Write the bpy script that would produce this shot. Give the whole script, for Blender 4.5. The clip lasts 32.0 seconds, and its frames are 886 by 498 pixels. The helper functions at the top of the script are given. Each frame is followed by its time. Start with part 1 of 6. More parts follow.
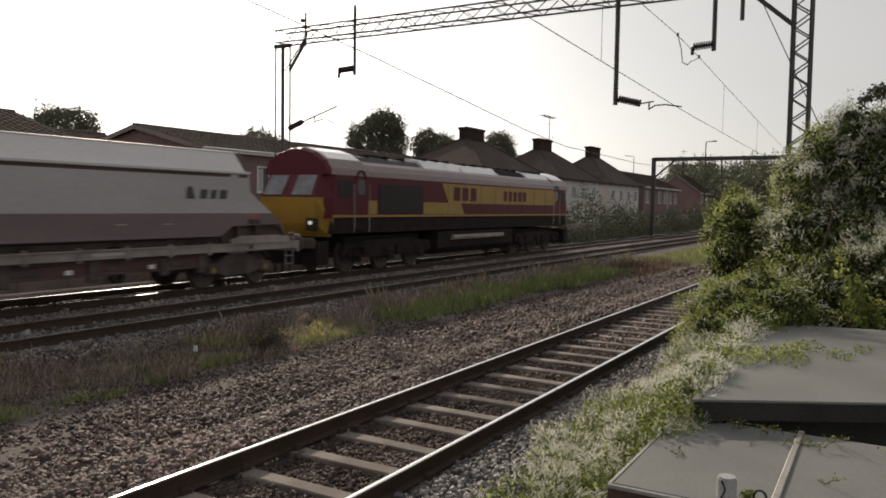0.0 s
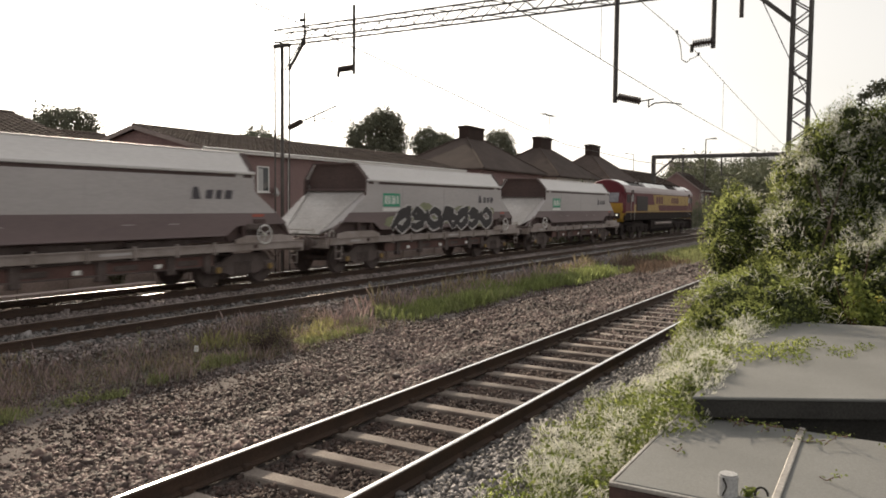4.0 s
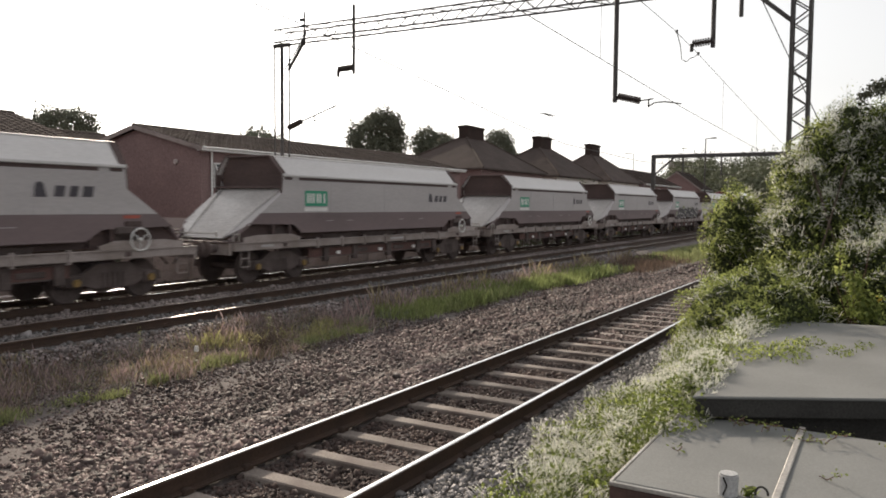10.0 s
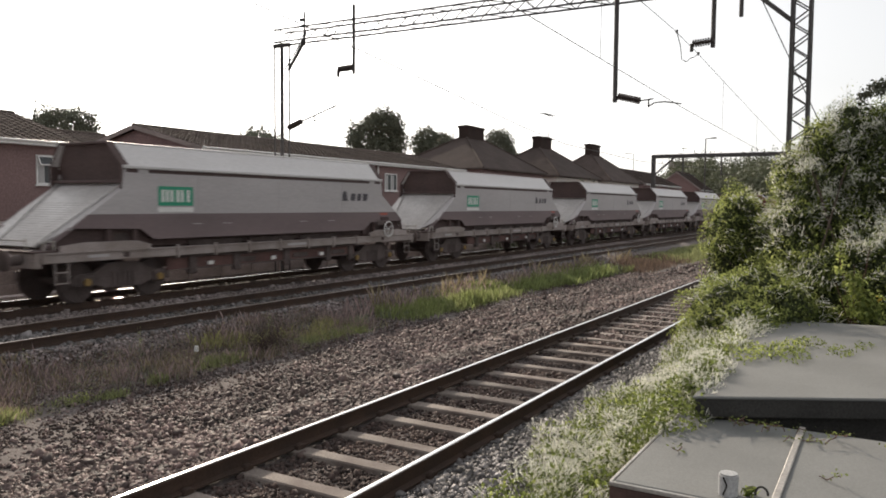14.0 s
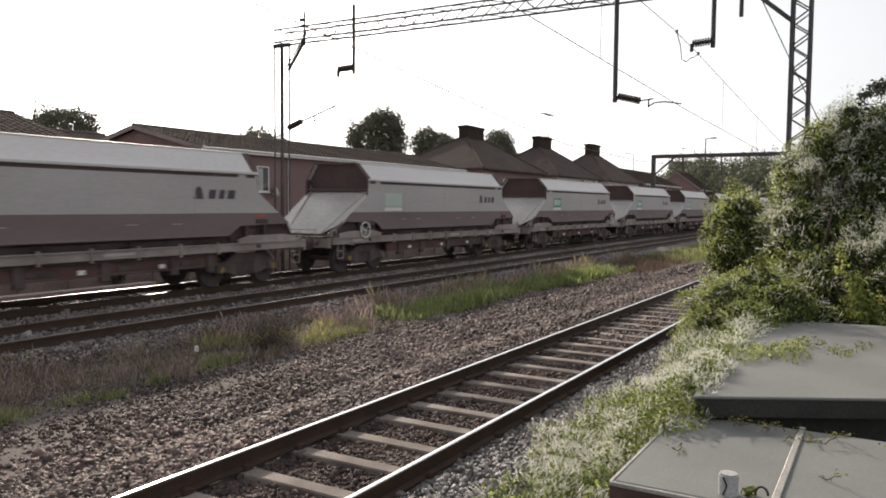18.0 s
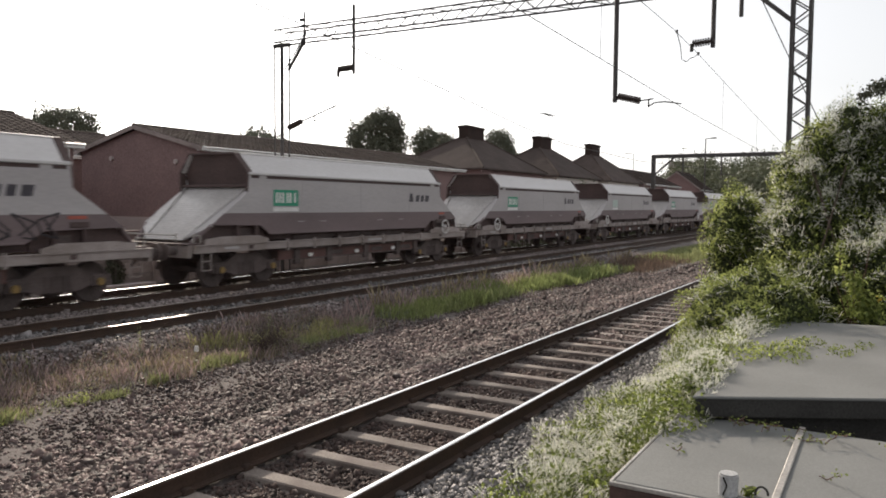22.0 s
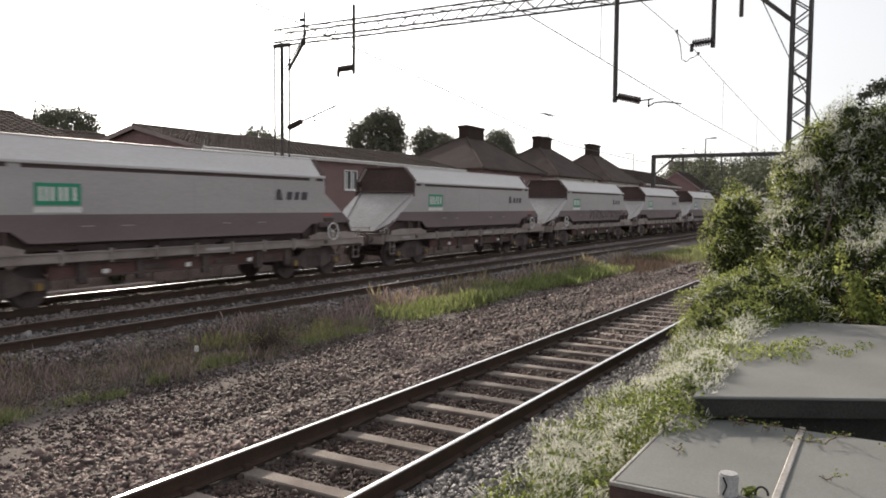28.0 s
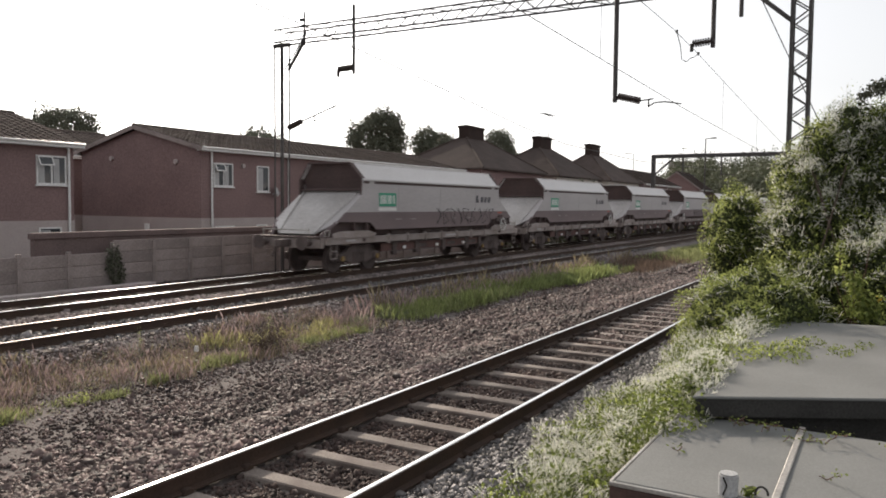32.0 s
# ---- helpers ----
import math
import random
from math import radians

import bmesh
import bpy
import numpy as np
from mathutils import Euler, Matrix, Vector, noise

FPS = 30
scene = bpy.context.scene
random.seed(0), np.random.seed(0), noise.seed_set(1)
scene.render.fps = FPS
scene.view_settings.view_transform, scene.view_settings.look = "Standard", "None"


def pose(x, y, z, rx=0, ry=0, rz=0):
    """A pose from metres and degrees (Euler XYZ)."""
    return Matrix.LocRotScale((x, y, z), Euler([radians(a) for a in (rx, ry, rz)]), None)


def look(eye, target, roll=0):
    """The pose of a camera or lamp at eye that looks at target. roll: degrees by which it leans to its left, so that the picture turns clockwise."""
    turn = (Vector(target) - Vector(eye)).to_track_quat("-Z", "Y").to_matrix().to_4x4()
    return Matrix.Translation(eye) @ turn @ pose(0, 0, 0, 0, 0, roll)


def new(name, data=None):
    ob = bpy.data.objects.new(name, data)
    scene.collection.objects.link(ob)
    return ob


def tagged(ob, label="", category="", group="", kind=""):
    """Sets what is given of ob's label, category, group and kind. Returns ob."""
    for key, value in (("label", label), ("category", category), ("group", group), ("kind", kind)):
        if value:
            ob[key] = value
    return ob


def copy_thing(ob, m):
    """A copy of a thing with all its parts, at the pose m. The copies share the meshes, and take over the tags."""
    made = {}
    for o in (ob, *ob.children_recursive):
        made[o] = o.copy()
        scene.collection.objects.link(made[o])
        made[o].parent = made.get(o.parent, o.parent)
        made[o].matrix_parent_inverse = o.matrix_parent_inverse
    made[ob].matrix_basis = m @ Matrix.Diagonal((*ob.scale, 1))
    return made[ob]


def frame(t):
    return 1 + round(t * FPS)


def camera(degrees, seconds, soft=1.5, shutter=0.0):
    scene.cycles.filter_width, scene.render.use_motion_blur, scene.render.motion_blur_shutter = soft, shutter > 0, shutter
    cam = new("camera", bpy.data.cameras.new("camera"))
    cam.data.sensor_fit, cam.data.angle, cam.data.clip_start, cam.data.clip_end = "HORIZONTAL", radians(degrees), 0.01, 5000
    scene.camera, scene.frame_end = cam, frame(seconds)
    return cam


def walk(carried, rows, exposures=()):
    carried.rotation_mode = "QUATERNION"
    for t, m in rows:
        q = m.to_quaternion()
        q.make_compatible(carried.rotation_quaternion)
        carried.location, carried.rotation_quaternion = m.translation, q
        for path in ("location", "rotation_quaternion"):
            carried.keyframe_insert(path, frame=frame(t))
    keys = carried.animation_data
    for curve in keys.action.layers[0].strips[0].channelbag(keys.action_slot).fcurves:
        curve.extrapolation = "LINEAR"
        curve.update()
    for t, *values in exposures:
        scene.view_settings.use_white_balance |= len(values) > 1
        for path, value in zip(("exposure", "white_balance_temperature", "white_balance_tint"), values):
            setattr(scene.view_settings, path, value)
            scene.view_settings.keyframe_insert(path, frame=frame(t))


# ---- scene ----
# Axes: X runs along the far railway tracks, Y away from the camera across them, z = 0 is the top of the rails.
EYE = Vector((0.0, 0.0, 2.25))
AIM = Vector((0.8639, 0.50021, -0.05885))


def aim(yaw=0.0, tilt=0.0, lean=0.0):
    way = Matrix.Rotation(radians(yaw), 3, "Z") @ AIM
    way.z += radians(tilt)
    return look(EYE, EYE + way * 10, 0.526 + lean)


cam = camera(60.29, 32.0, soft=1.8, shutter=0.5)
walk(cam, [(0.0, aim(-0.02, 0.11, 0.36)), (1.5, aim(0.0, 0.09, 0.29)), (3.0, aim(0.0, 0.035, 0.12)), (5.0, aim(0.0, 0.015, 0.03)), (7.0, aim()), (32.0, aim())],
     exposures=[(0.0, -0.45, 6700, 10), (1.0, -0.30, 6850, 10), (2.0, -0.08, 6950, 10), (3.0, 0.10, 7000, 10), (6.0, 0.15, 6850, 10), (9.0, 0.15, 6600, 10), (13.0, 0.15, 6500, 10),
                (19.0, 0.15, 6400, 10.5), (32.0, 0.15, 6400, 10.5)])

# ---- world and sun ----
SUN_WAY = Vector((0.59, 0.69, 0.415)).normalized()
world = bpy.data.worlds.new("hazy_sky")
scene.world = world
world.use_nodes = True
wn, wl = world.node_tree.nodes, world.node_tree.links
sky = wn.new("ShaderNodeTexSky")
sky.sky_type = "NISHITA"
sky.sun_disc = False
sky.sun_elevation = math.asin(SUN_WAY.z)
sky.sun_rotation = math.atan2(SUN_WAY.x, SUN_WAY.y)
sky.air_density, sky.dust_density, sky.ozone_density = 1.0, 2.5, 1.0
pale = wn.new("ShaderNodeHueSaturation")
pale.inputs["Saturation"].default_value = 0.22
wl.new(sky.outputs[0], pale.inputs["Color"])
wl.new(pale.outputs[0], wn["Background"].inputs[0])
wn["Background"].inputs[1].default_value = 0.085
haze = wn.new("ShaderNodeBackground")      # the even white of a hazy evening sky
haze.inputs[0].default_value, haze.inputs[1].default_value = (1.0, 0.985, 0.97, 1), 0.345
both = wn.new("ShaderNodeAddShader")
wl.new(wn["Background"].outputs[0], both.inputs[0])
wl.new(haze.outputs[0], both.inputs[1])
wl.new(both.outputs[0], wn["World Output"].inputs["Surface"])
sun = new("sun", bpy.data.lights.new("sun", "SUN"))
sun.data.energy, sun.data.angle, sun.data.color = 4.2, radians(0.8), (1.0, 0.86, 0.70)
sun.matrix_world = look(SUN_WAY * 300, (0, 0, 0))


# ---- materials ----
def mat(name, base, rough=0.8, metal=0.0, other=None, scale=4.0, fine=40.0, bump=0.15, amount=0.5, spread=0.0, stretch=(1, 1, 1), spec=0.5, grit=0.2):
    """A surface of base colour, mottled towards other at a broad and a fine scale, with fine relief; spread varies it from piece to piece."""
    m = bpy.data.materials.new(name)
    m.use_nodes = True
    n, l = m.node_tree.nodes, m.node_tree.links
    p = n["Principled BSDF"]
    p.inputs["Roughness"].default_value, p.inputs["Metallic"].default_value = rough, metal
    p.inputs["Specular IOR Level"].default_value = spec
    other = other or tuple(c * 0.6 for c in base)
    co = n.new("ShaderNodeTexCoord")
    mp = n.new("ShaderNodeMapping")
    mp.inputs["Scale"].default_value = stretch
    l.new(co.outputs["Object"], mp.inputs["Vector"])
    broad, small = n.new("ShaderNodeTexNoise"), n.new("ShaderNodeTexNoise")
    broad.inputs["Scale"].default_value, small.inputs["Scale"].default_value = scale, fine
    broad.inputs["Detail"].default_value, small.inputs["Detail"].default_value = 6, 4
    for t in (broad, small):
        l.new(mp.outputs[0], t.inputs["Vector"])
    ramp = n.new("ShaderNodeMapRange")
    ramp.inputs["From Min"].default_value, ramp.inputs["From Max"].default_value = 0.35, 0.65
    ramp.inputs["To Max"].default_value = amount
    l.new(broad.outputs["Fac"], ramp.inputs["Value"])
    mix = n.new("ShaderNodeMix")
    mix.data_type = "RGBA"
    mix.inputs["A"].default_value, mix.inputs["B"].default_value = (*base, 1), (*other, 1)
    l.new(ramp.outputs[0], mix.inputs["Factor"])
    grain = n.new("ShaderNodeMapRange")
    grain.inputs["From Min"].default_value, grain.inputs["From Max"].default_value = 0.3, 0.7
    grain.inputs["To Min"].default_value, grain.inputs["To Max"].default_value = 1 - 1.1 * grit, 1 + 0.9 * grit
    l.new(small.outputs["Fac"], grain.inputs["Value"])
    value = n.new("ShaderNodeHueSaturation")
    l.new(mix.outputs["Result"], value.inputs["Color"])
    if spread:
        geo, info = n.new("ShaderNodeNewGeometry"), n.new("ShaderNodeObjectInfo")
        add, fr = n.new("ShaderNodeMath"), n.new("ShaderNodeMath")
        fr.operation = "FRACT"
        l.new(geo.outputs["Random Per Island"], add.inputs[0])
        l.new(info.outputs["Random"], add.inputs[1])
        l.new(add.outputs[0], fr.inputs[0])
        vary = n.new("ShaderNodeMapRange")
        vary.inputs["To Min"].default_value, vary.inputs["To Max"].default_value = 1 - spread, 1 + spread
        l.new(fr.outputs[0], vary.inputs["Value"])
        both = n.new("ShaderNodeMath")
        both.operation = "MULTIPLY"
        l.new(vary.outputs[0], both.inputs[0])
        l.new(grain.outputs[0], both.inputs[1])
        l.new(both.outputs[0], value.inputs["Value"])
    else:
        l.new(grain.outputs[0], value.inputs["Value"])
    l.new(value.outputs[0], p.inputs["Base Color"])
    if bump:
        b = n.new("ShaderNodeBump")
        b.inputs["Strength"].default_value, b.inputs["Distance"].default_value = bump, 0.02
        l.new(small.outputs["Fac"], b.inputs["Height"])
        l.new(b.outputs[0], p.inputs["Normal"])
    return m


def leafy(name, base, other, through_light=0.5, spread=0.35):
    """Leaf: diffuse with light coming through, varied from leaf to leaf."""
    m = mat(name, base, 0.6, 0, other, 1.2, 9.0, 0.0, 0.8, spread, spec=0.25)
    n, l = m.node_tree.nodes, m.node_tree.links
    p, out = n["Principled BSDF"], n["Material Output"]
    tr, mx = n.new("ShaderNodeBsdfTranslucent"), n.new("ShaderNodeMixShader")
    src = p.inputs["Base Color"].links[0].from_socket
    l.new(src, tr.inputs["Color"])
    mx.inputs[0].default_value = through_light
    l.new(p.outputs[0], mx.inputs[1])
    l.new(tr.outputs[0], mx.inputs[2])
    l.new(mx.outputs[0], out.inputs["Surface"])
    return m


M = {
    "soil": mat("soil_and_grit", (0.13, 0.109, 0.101), 0.95, 0, (0.078, 0.064, 0.060), 0.8, 24, 0.6),
    "ballast": mat("ballast_stone", (0.142, 0.101, 0.093), 0.72, 0, (0.062, 0.044, 0.039), 0.45, 30, 0.3, 0.9, 0.85),
    "ballast_pale": mat("ballast_stone_pale", (0.19, 0.178, 0.176), 0.7, 0, (0.09, 0.083, 0.081), 0.5, 30, 0.3, 0.9, 0.8),
    "rail_side": mat("rusty_rail", (0.075, 0.045, 0.032), 0.75, 0.3, (0.035, 0.026, 0.022), 3, 60, 0.2),
    "rail_top": mat("polished_rail_head", (0.86, 0.85, 0.83), 0.16, 1.0, (0.74, 0.73, 0.71), 2, 60, 0.02, 0.4),
    "rail_dull": mat("dulled_rail_head", (0.40, 0.35, 0.32), 0.38, 1.0, (0.24, 0.20, 0.18), 1.2, 60, 0.05, 0.7),
    "grit": mat("pale_pinkish_grit", (0.30, 0.255, 0.245), 0.85, 0, (0.17, 0.14, 0.13), 0.6, 30, 0.3, 0.8, 0.6),
    "ballast_dark": mat("rust_stained_ballast", (0.088, 0.058, 0.049), 0.85, 0, (0.042, 0.029, 0.026), 0.6, 30, 0.3, 0.9, 0.6),
    "sleeper": mat("concrete_sleeper", (0.25, 0.212, 0.186), 0.88, 0, (0.115, 0.085, 0.073), 1.9, 50, 0.3, 0.85, 0.25),
    "sleeper_wood": mat("timber_sleeper", (0.10, 0.075, 0.06), 0.9, 0, (0.05, 0.04, 0.035), 2.5, 50, 0.3, 0.7, 0.15),
    "steel_dark": mat("dark_galvanised_steel", (0.085, 0.078, 0.075), 0.55, 0.5, (0.045, 0.04, 0.04), 3, 60, 0.1),
    "wire": mat("overhead_wire", (0.08, 0.075, 0.07), 0.5, 0.6, None, 3, 60, 0.0),
    "insulator": mat("brown_insulator", (0.05, 0.03, 0.025), 0.3, 0, None, 3, 60, 0.0),
    # same wagon grey made lighter for the sky light on the leaning plates
    "wagon_top": mat("sky_lit_grey_paint", (0.64, 0.62, 0.615), 0.5, 0, (0.54, 0.52, 0.515), 0.5, 14, 0.02, 0.7, stretch=(0.5, 1, 2.0), grit=0.06),
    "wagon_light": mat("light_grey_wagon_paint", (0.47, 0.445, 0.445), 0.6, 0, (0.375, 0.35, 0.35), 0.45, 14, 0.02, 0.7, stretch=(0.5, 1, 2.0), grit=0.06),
    "wagon_dark": mat("dark_grey_wagon_paint", (0.195, 0.148, 0.15), 0.65, 0, (0.135, 0.105, 0.105), 0.5, 14, 0.03, 0.7, stretch=(0.5, 1, 2.0), grit=0.06),
    "wagon_sole": mat("dusty_solebar_paint", (0.37, 0.32, 0.305), 0.75, 0, (0.23, 0.19, 0.17), 1.4, 26, 0.15, 0.8),
    "primer": mat("red_brown_primer", (0.16, 0.085, 0.075), 0.85, 0, (0.09, 0.055, 0.05), 1.6, 26, 0.15, 0.8),
    "red_paint": mat("faded_red_paint", (0.42, 0.10, 0.07), 0.6, 0, (0.30, 0.09, 0.07), 3, 30, 0.0),
    # sky reflection laid into the base grey of the windscreens
    "windscreen": mat("sky_grey_windscreen", (0.20, 0.20, 0.22), 0.12, 0, (0.15, 0.15, 0.17), 1.0, 5, 0.0, 0.6),
    "fascia_brown": mat("peeling_brown_fascia", (0.085, 0.048, 0.04), 0.85, 0, (0.045, 0.03, 0.027), 4, 50, 0.3, 0.8),
    # also darkens recesses and bays, where the tone stands for shade
    "wagon_in": mat("worn_lining_and_recess_shade", (0.098, 0.066, 0.062), 0.85, 0.0, (0.06, 0.043, 0.041), 1.2, 18, 0.2),
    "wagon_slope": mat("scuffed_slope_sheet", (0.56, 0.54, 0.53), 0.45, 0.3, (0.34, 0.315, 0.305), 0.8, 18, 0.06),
    "bogie": mat("grimy_running_gear", (0.125, 0.096, 0.09), 0.85, 0.0, (0.045, 0.036, 0.033), 3, 30, 0.3),
    "axle_yellow": mat("yellow_axlebox_paint", (0.30, 0.19, 0.06), 0.6, 0, None, 8, 30, 0.1),
    "white": mat("white_paint", (0.78, 0.77, 0.75), 0.5, 0, (0.62, 0.61, 0.6), 3, 30, 0.05),
    "logo_green": mat("green_decal", (0.02, 0.30, 0.17), 0.45, 0, (0.03, 0.24, 0.15), 3, 30, 0.0),
    "panel_pale": mat("bleached_green_panel", (0.50, 0.58, 0.53), 0.6, 0, (0.42, 0.52, 0.47), 2, 30, 0.0),
    "logo_purple": mat("purple_grey_decal", (0.062, 0.055, 0.068), 0.5, 0, None, 3, 30, 0.0),
    "graffiti_black": mat("black_spray_paint", (0.03, 0.025, 0.028), 0.6, 0, None, 3, 30, 0.0),
    "graffiti_green": mat("pale_green_spray_paint", (0.25, 0.27, 0.16), 0.7, 0, (0.20, 0.19, 0.15), 2, 20, 0.0),
    "graffiti_white": mat("pale_spray_paint", (0.55, 0.53, 0.52), 0.6, 0, None, 3, 30, 0.0),
    "maroon": mat("maroon_loco_paint", (0.112, 0.021, 0.029), 0.5, 0, (0.09, 0.015, 0.022), 0.9, 25, 0.04, spec=0.2),
    "gold": mat("gold_loco_paint", (0.38, 0.255, 0.075), 0.5, 0, (0.29, 0.19, 0.06), 0.9, 25, 0.04, spec=0.25),
    "yellow": mat("warning_yellow_paint", (0.40, 0.235, 0.03), 0.55, 0, (0.27, 0.155, 0.035), 1.5, 25, 0.04),
    # near-white tone replaces the grazing sky reflection on the roof hatches
    "loco_hatch": mat("sheen_pale_hatch", (0.80, 0.79, 0.79), 0.25, 0.2, (0.62, 0.60, 0.60), 1.2, 25, 0.05),
    "loco_roof": mat("pale_maroon_roof", (0.25, 0.19, 0.19), 0.38, 0, (0.19, 0.14, 0.14), 1.2, 25, 0.05),
    "loco_under": mat("oily_underframe", (0.022, 0.017, 0.016), 0.85, 0.0, (0.045, 0.034, 0.03), 3, 30, 0.2, spec=0.15),
    "grille": mat("dark_grille", (0.025, 0.018, 0.018), 0.6, 0.2, None, 6, 40, 0.1),
    "brick": mat("red_brown_brick", (0.23, 0.155, 0.15), 0.95, 0, (0.18, 0.122, 0.118), 0.6, 14, 0.3),
    # chimneys stand against the sun: the unlit face is put into this brick
    "stack_brick": mat("silhouette_chimney_brick", (0.05, 0.034, 0.03), 0.95, 0, (0.03, 0.022, 0.02), 1.5, 14, 0.3, spec=0.2),
    "render": mat("pale_pebbledash", (0.44, 0.385, 0.37), 0.95, 0, (0.34, 0.295, 0.28), 0.7, 50, 0.4),
    "render_white": mat("white_painted_render", (0.62, 0.59, 0.56), 0.9, 0, (0.48, 0.45, 0.42), 0.7, 50, 0.3),
    "roof": mat("brown_concrete_tile", (0.085, 0.066, 0.06), 0.95, 0, (0.058, 0.046, 0.042), 0.8, 20, 0.2, 0.7, 0.2, spec=0.15),
    "white_frame": mat("white_window_frame", (0.72, 0.72, 0.71), 0.4, 0, (0.62, 0.62, 0.61), 2, 20, 0.0),
    "curtain": mat("pale_net_curtain", (0.42, 0.42, 0.42), 0.9, 0, (0.32, 0.32, 0.32), 3, 40, 0.0),
    "concrete": mat("weathered_concrete_panel", (0.32, 0.27, 0.255), 0.9, 0, (0.20, 0.165, 0.155), 1.1, 30, 0.25, 0.8, 0.14),
    "concrete_dark": mat("dark_stained_brickwork", (0.17, 0.122, 0.116), 0.9, 0, (0.10, 0.075, 0.072), 1.3, 22, 0.3),
    "felt": mat("grey_roofing_felt", (0.18, 0.183, 0.177), 0.85, 0, (0.135, 0.137, 0.133), 1.1, 70, 0.15, 0.7, grit=0.1),
    "felt_edge": mat("dark_felt_edge", (0.05, 0.048, 0.045), 0.95, 0, (0.028, 0.027, 0.026), 3, 50, 0.2, spec=0.2),
    "trim": mat("weathered_aluminium_trim", (0.45, 0.43, 0.40), 0.5, 0.5, (0.30, 0.27, 0.24), 5, 50, 0.1),
    "pipe": mat("chalky_grey_plastic", (0.42, 0.42, 0.42), 0.6, 0, (0.30, 0.30, 0.30), 8, 60, 0.1),
    "bark": mat("bark", (0.09, 0.065, 0.05), 0.9, 0, (0.05, 0.038, 0.03), 6, 40, 0.4),
    "leaf_dark": leafy("dark_tree_leaf", (0.125, 0.13, 0.092), (0.09, 0.096, 0.068), 0.15, 0.2),
    # inner vine leaf, its darkness standing for shade inside the thicket
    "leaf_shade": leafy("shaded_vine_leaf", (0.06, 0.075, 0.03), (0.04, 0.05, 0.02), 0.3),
    "leaf_vine": leafy("vine_leaf", (0.215, 0.255, 0.075), (0.12, 0.155, 0.045), 0.6, 0.5),
    # vine leaf again, in a yellower tone that carries the sunlight
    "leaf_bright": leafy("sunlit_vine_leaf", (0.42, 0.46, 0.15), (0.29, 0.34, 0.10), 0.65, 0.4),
    "flower": leafy("cream_vine_flower", (0.84, 0.83, 0.75), (0.70, 0.69, 0.60), 0.4, 0.2),
    "petal": leafy("yellow_petal", (0.75, 0.50, 0.06), (0.60, 0.38, 0.05), 0.4, 0.2),
    "grass": leafy("green_grass", (0.29, 0.31, 0.14), (0.20, 0.22, 0.105), 0.45, 0.45),
    "grass_lush": leafy("lush_green_grass", (0.285, 0.325, 0.125), (0.19, 0.23, 0.09), 0.5, 0.4),
    "straw_green": leafy("straw_green_grass", (0.37, 0.35, 0.16), (0.26, 0.25, 0.115), 0.45, 0.4),
    "weed_dead": leafy("dead_brown_weed", (0.10, 0.072, 0.062), (0.065, 0.05, 0.043), 0.25),
    "grass_dry": leafy("dry_grass", (0.33, 0.275, 0.165), (0.22, 0.18, 0.115), 0.4, 0.4),
    "weed_pink": leafy("seeding_pink_weed", (0.37, 0.28, 0.265), (0.27, 0.20, 0.19), 0.35, 0.4),
    "weed_grey": leafy("grey_green_weed", (0.27, 0.285, 0.18), (0.19, 0.20, 0.135), 0.35, 0.4),
    "weed_dark": leafy("brown_weed", (0.19, 0.135, 0.105), (0.11, 0.085, 0.065), 0.35),
    "leaf_far": leafy("hazy_woodland_leaf", (0.13, 0.14, 0.088), (0.095, 0.105, 0.066), 0.2, 0.2),
    "stem": mat("reddish_stem", (0.115, 0.06, 0.045), 0.8, 0, None, 6, 40, 0.1),
}
glass = bpy.data.materials.new("window_glass")
glass.use_nodes = True
gp = glass.node_tree.nodes["Principled BSDF"]
gp.inputs["Base Color"].default_value, gp.inputs["Roughness"].default_value = (0.05, 0.055, 0.06, 1), 0.06
M["glass"] = glass
lamp_glow = bpy.data.materials.new("lit_marker_lamp")
lamp_glow.use_nodes = True
lp = lamp_glow.node_tree.nodes["Principled BSDF"]
lp.inputs["Emission Color"].default_value, lp.inputs["Emission Strength"].default_value = (1, 0.95, 0.85, 1), 0.6
M["lamp"] = lamp_glow


# ---- mesh helpers ----
def box(bm, x0, x1, y0, y1, z0, z1, bevel=0.0):
    v = [bm.verts.new((x, y, z)) for z in (z0, z1) for x, y in ((x0, y0), (x1, y0), (x1, y1), (x0, y1))]
    f = [bm.faces.new([v[i] for i in q]) for q in ((3, 2, 1, 0), (4, 5, 6, 7), (0, 1, 5, 4), (1, 2, 6, 5), (2, 3, 7, 6), (3, 0, 4, 7))]
    if bevel:
        bmesh.ops.bevel(bm, geom=list({e for q in f for e in q.edges}), offset=bevel, segments=1, affect="EDGES")


def tube(bm, a, b, r, n=8, r2=None):
    """A closed round bar from a to b."""
    a, b = Vector(a), Vector(b)
    w = (b - a).normalized()
    s = w.orthogonal().normalized()
    u = w.cross(s)
    r2 = r if r2 is None else r2
    rings = [[bm.verts.new(p + (s * math.cos(i * math.tau / n) + u * math.sin(i * math.tau / n)) * q) for i in range(n)] for p, q in ((a, r), (b, r2))]
    for i in range(n):
        j = (i + 1) % n
        bm.faces.new((rings[0][i], rings[0][j], rings[1][j], rings[1][i]))
    bm.faces.new(rings[0][::-1])
    bm.faces.new(rings[1])


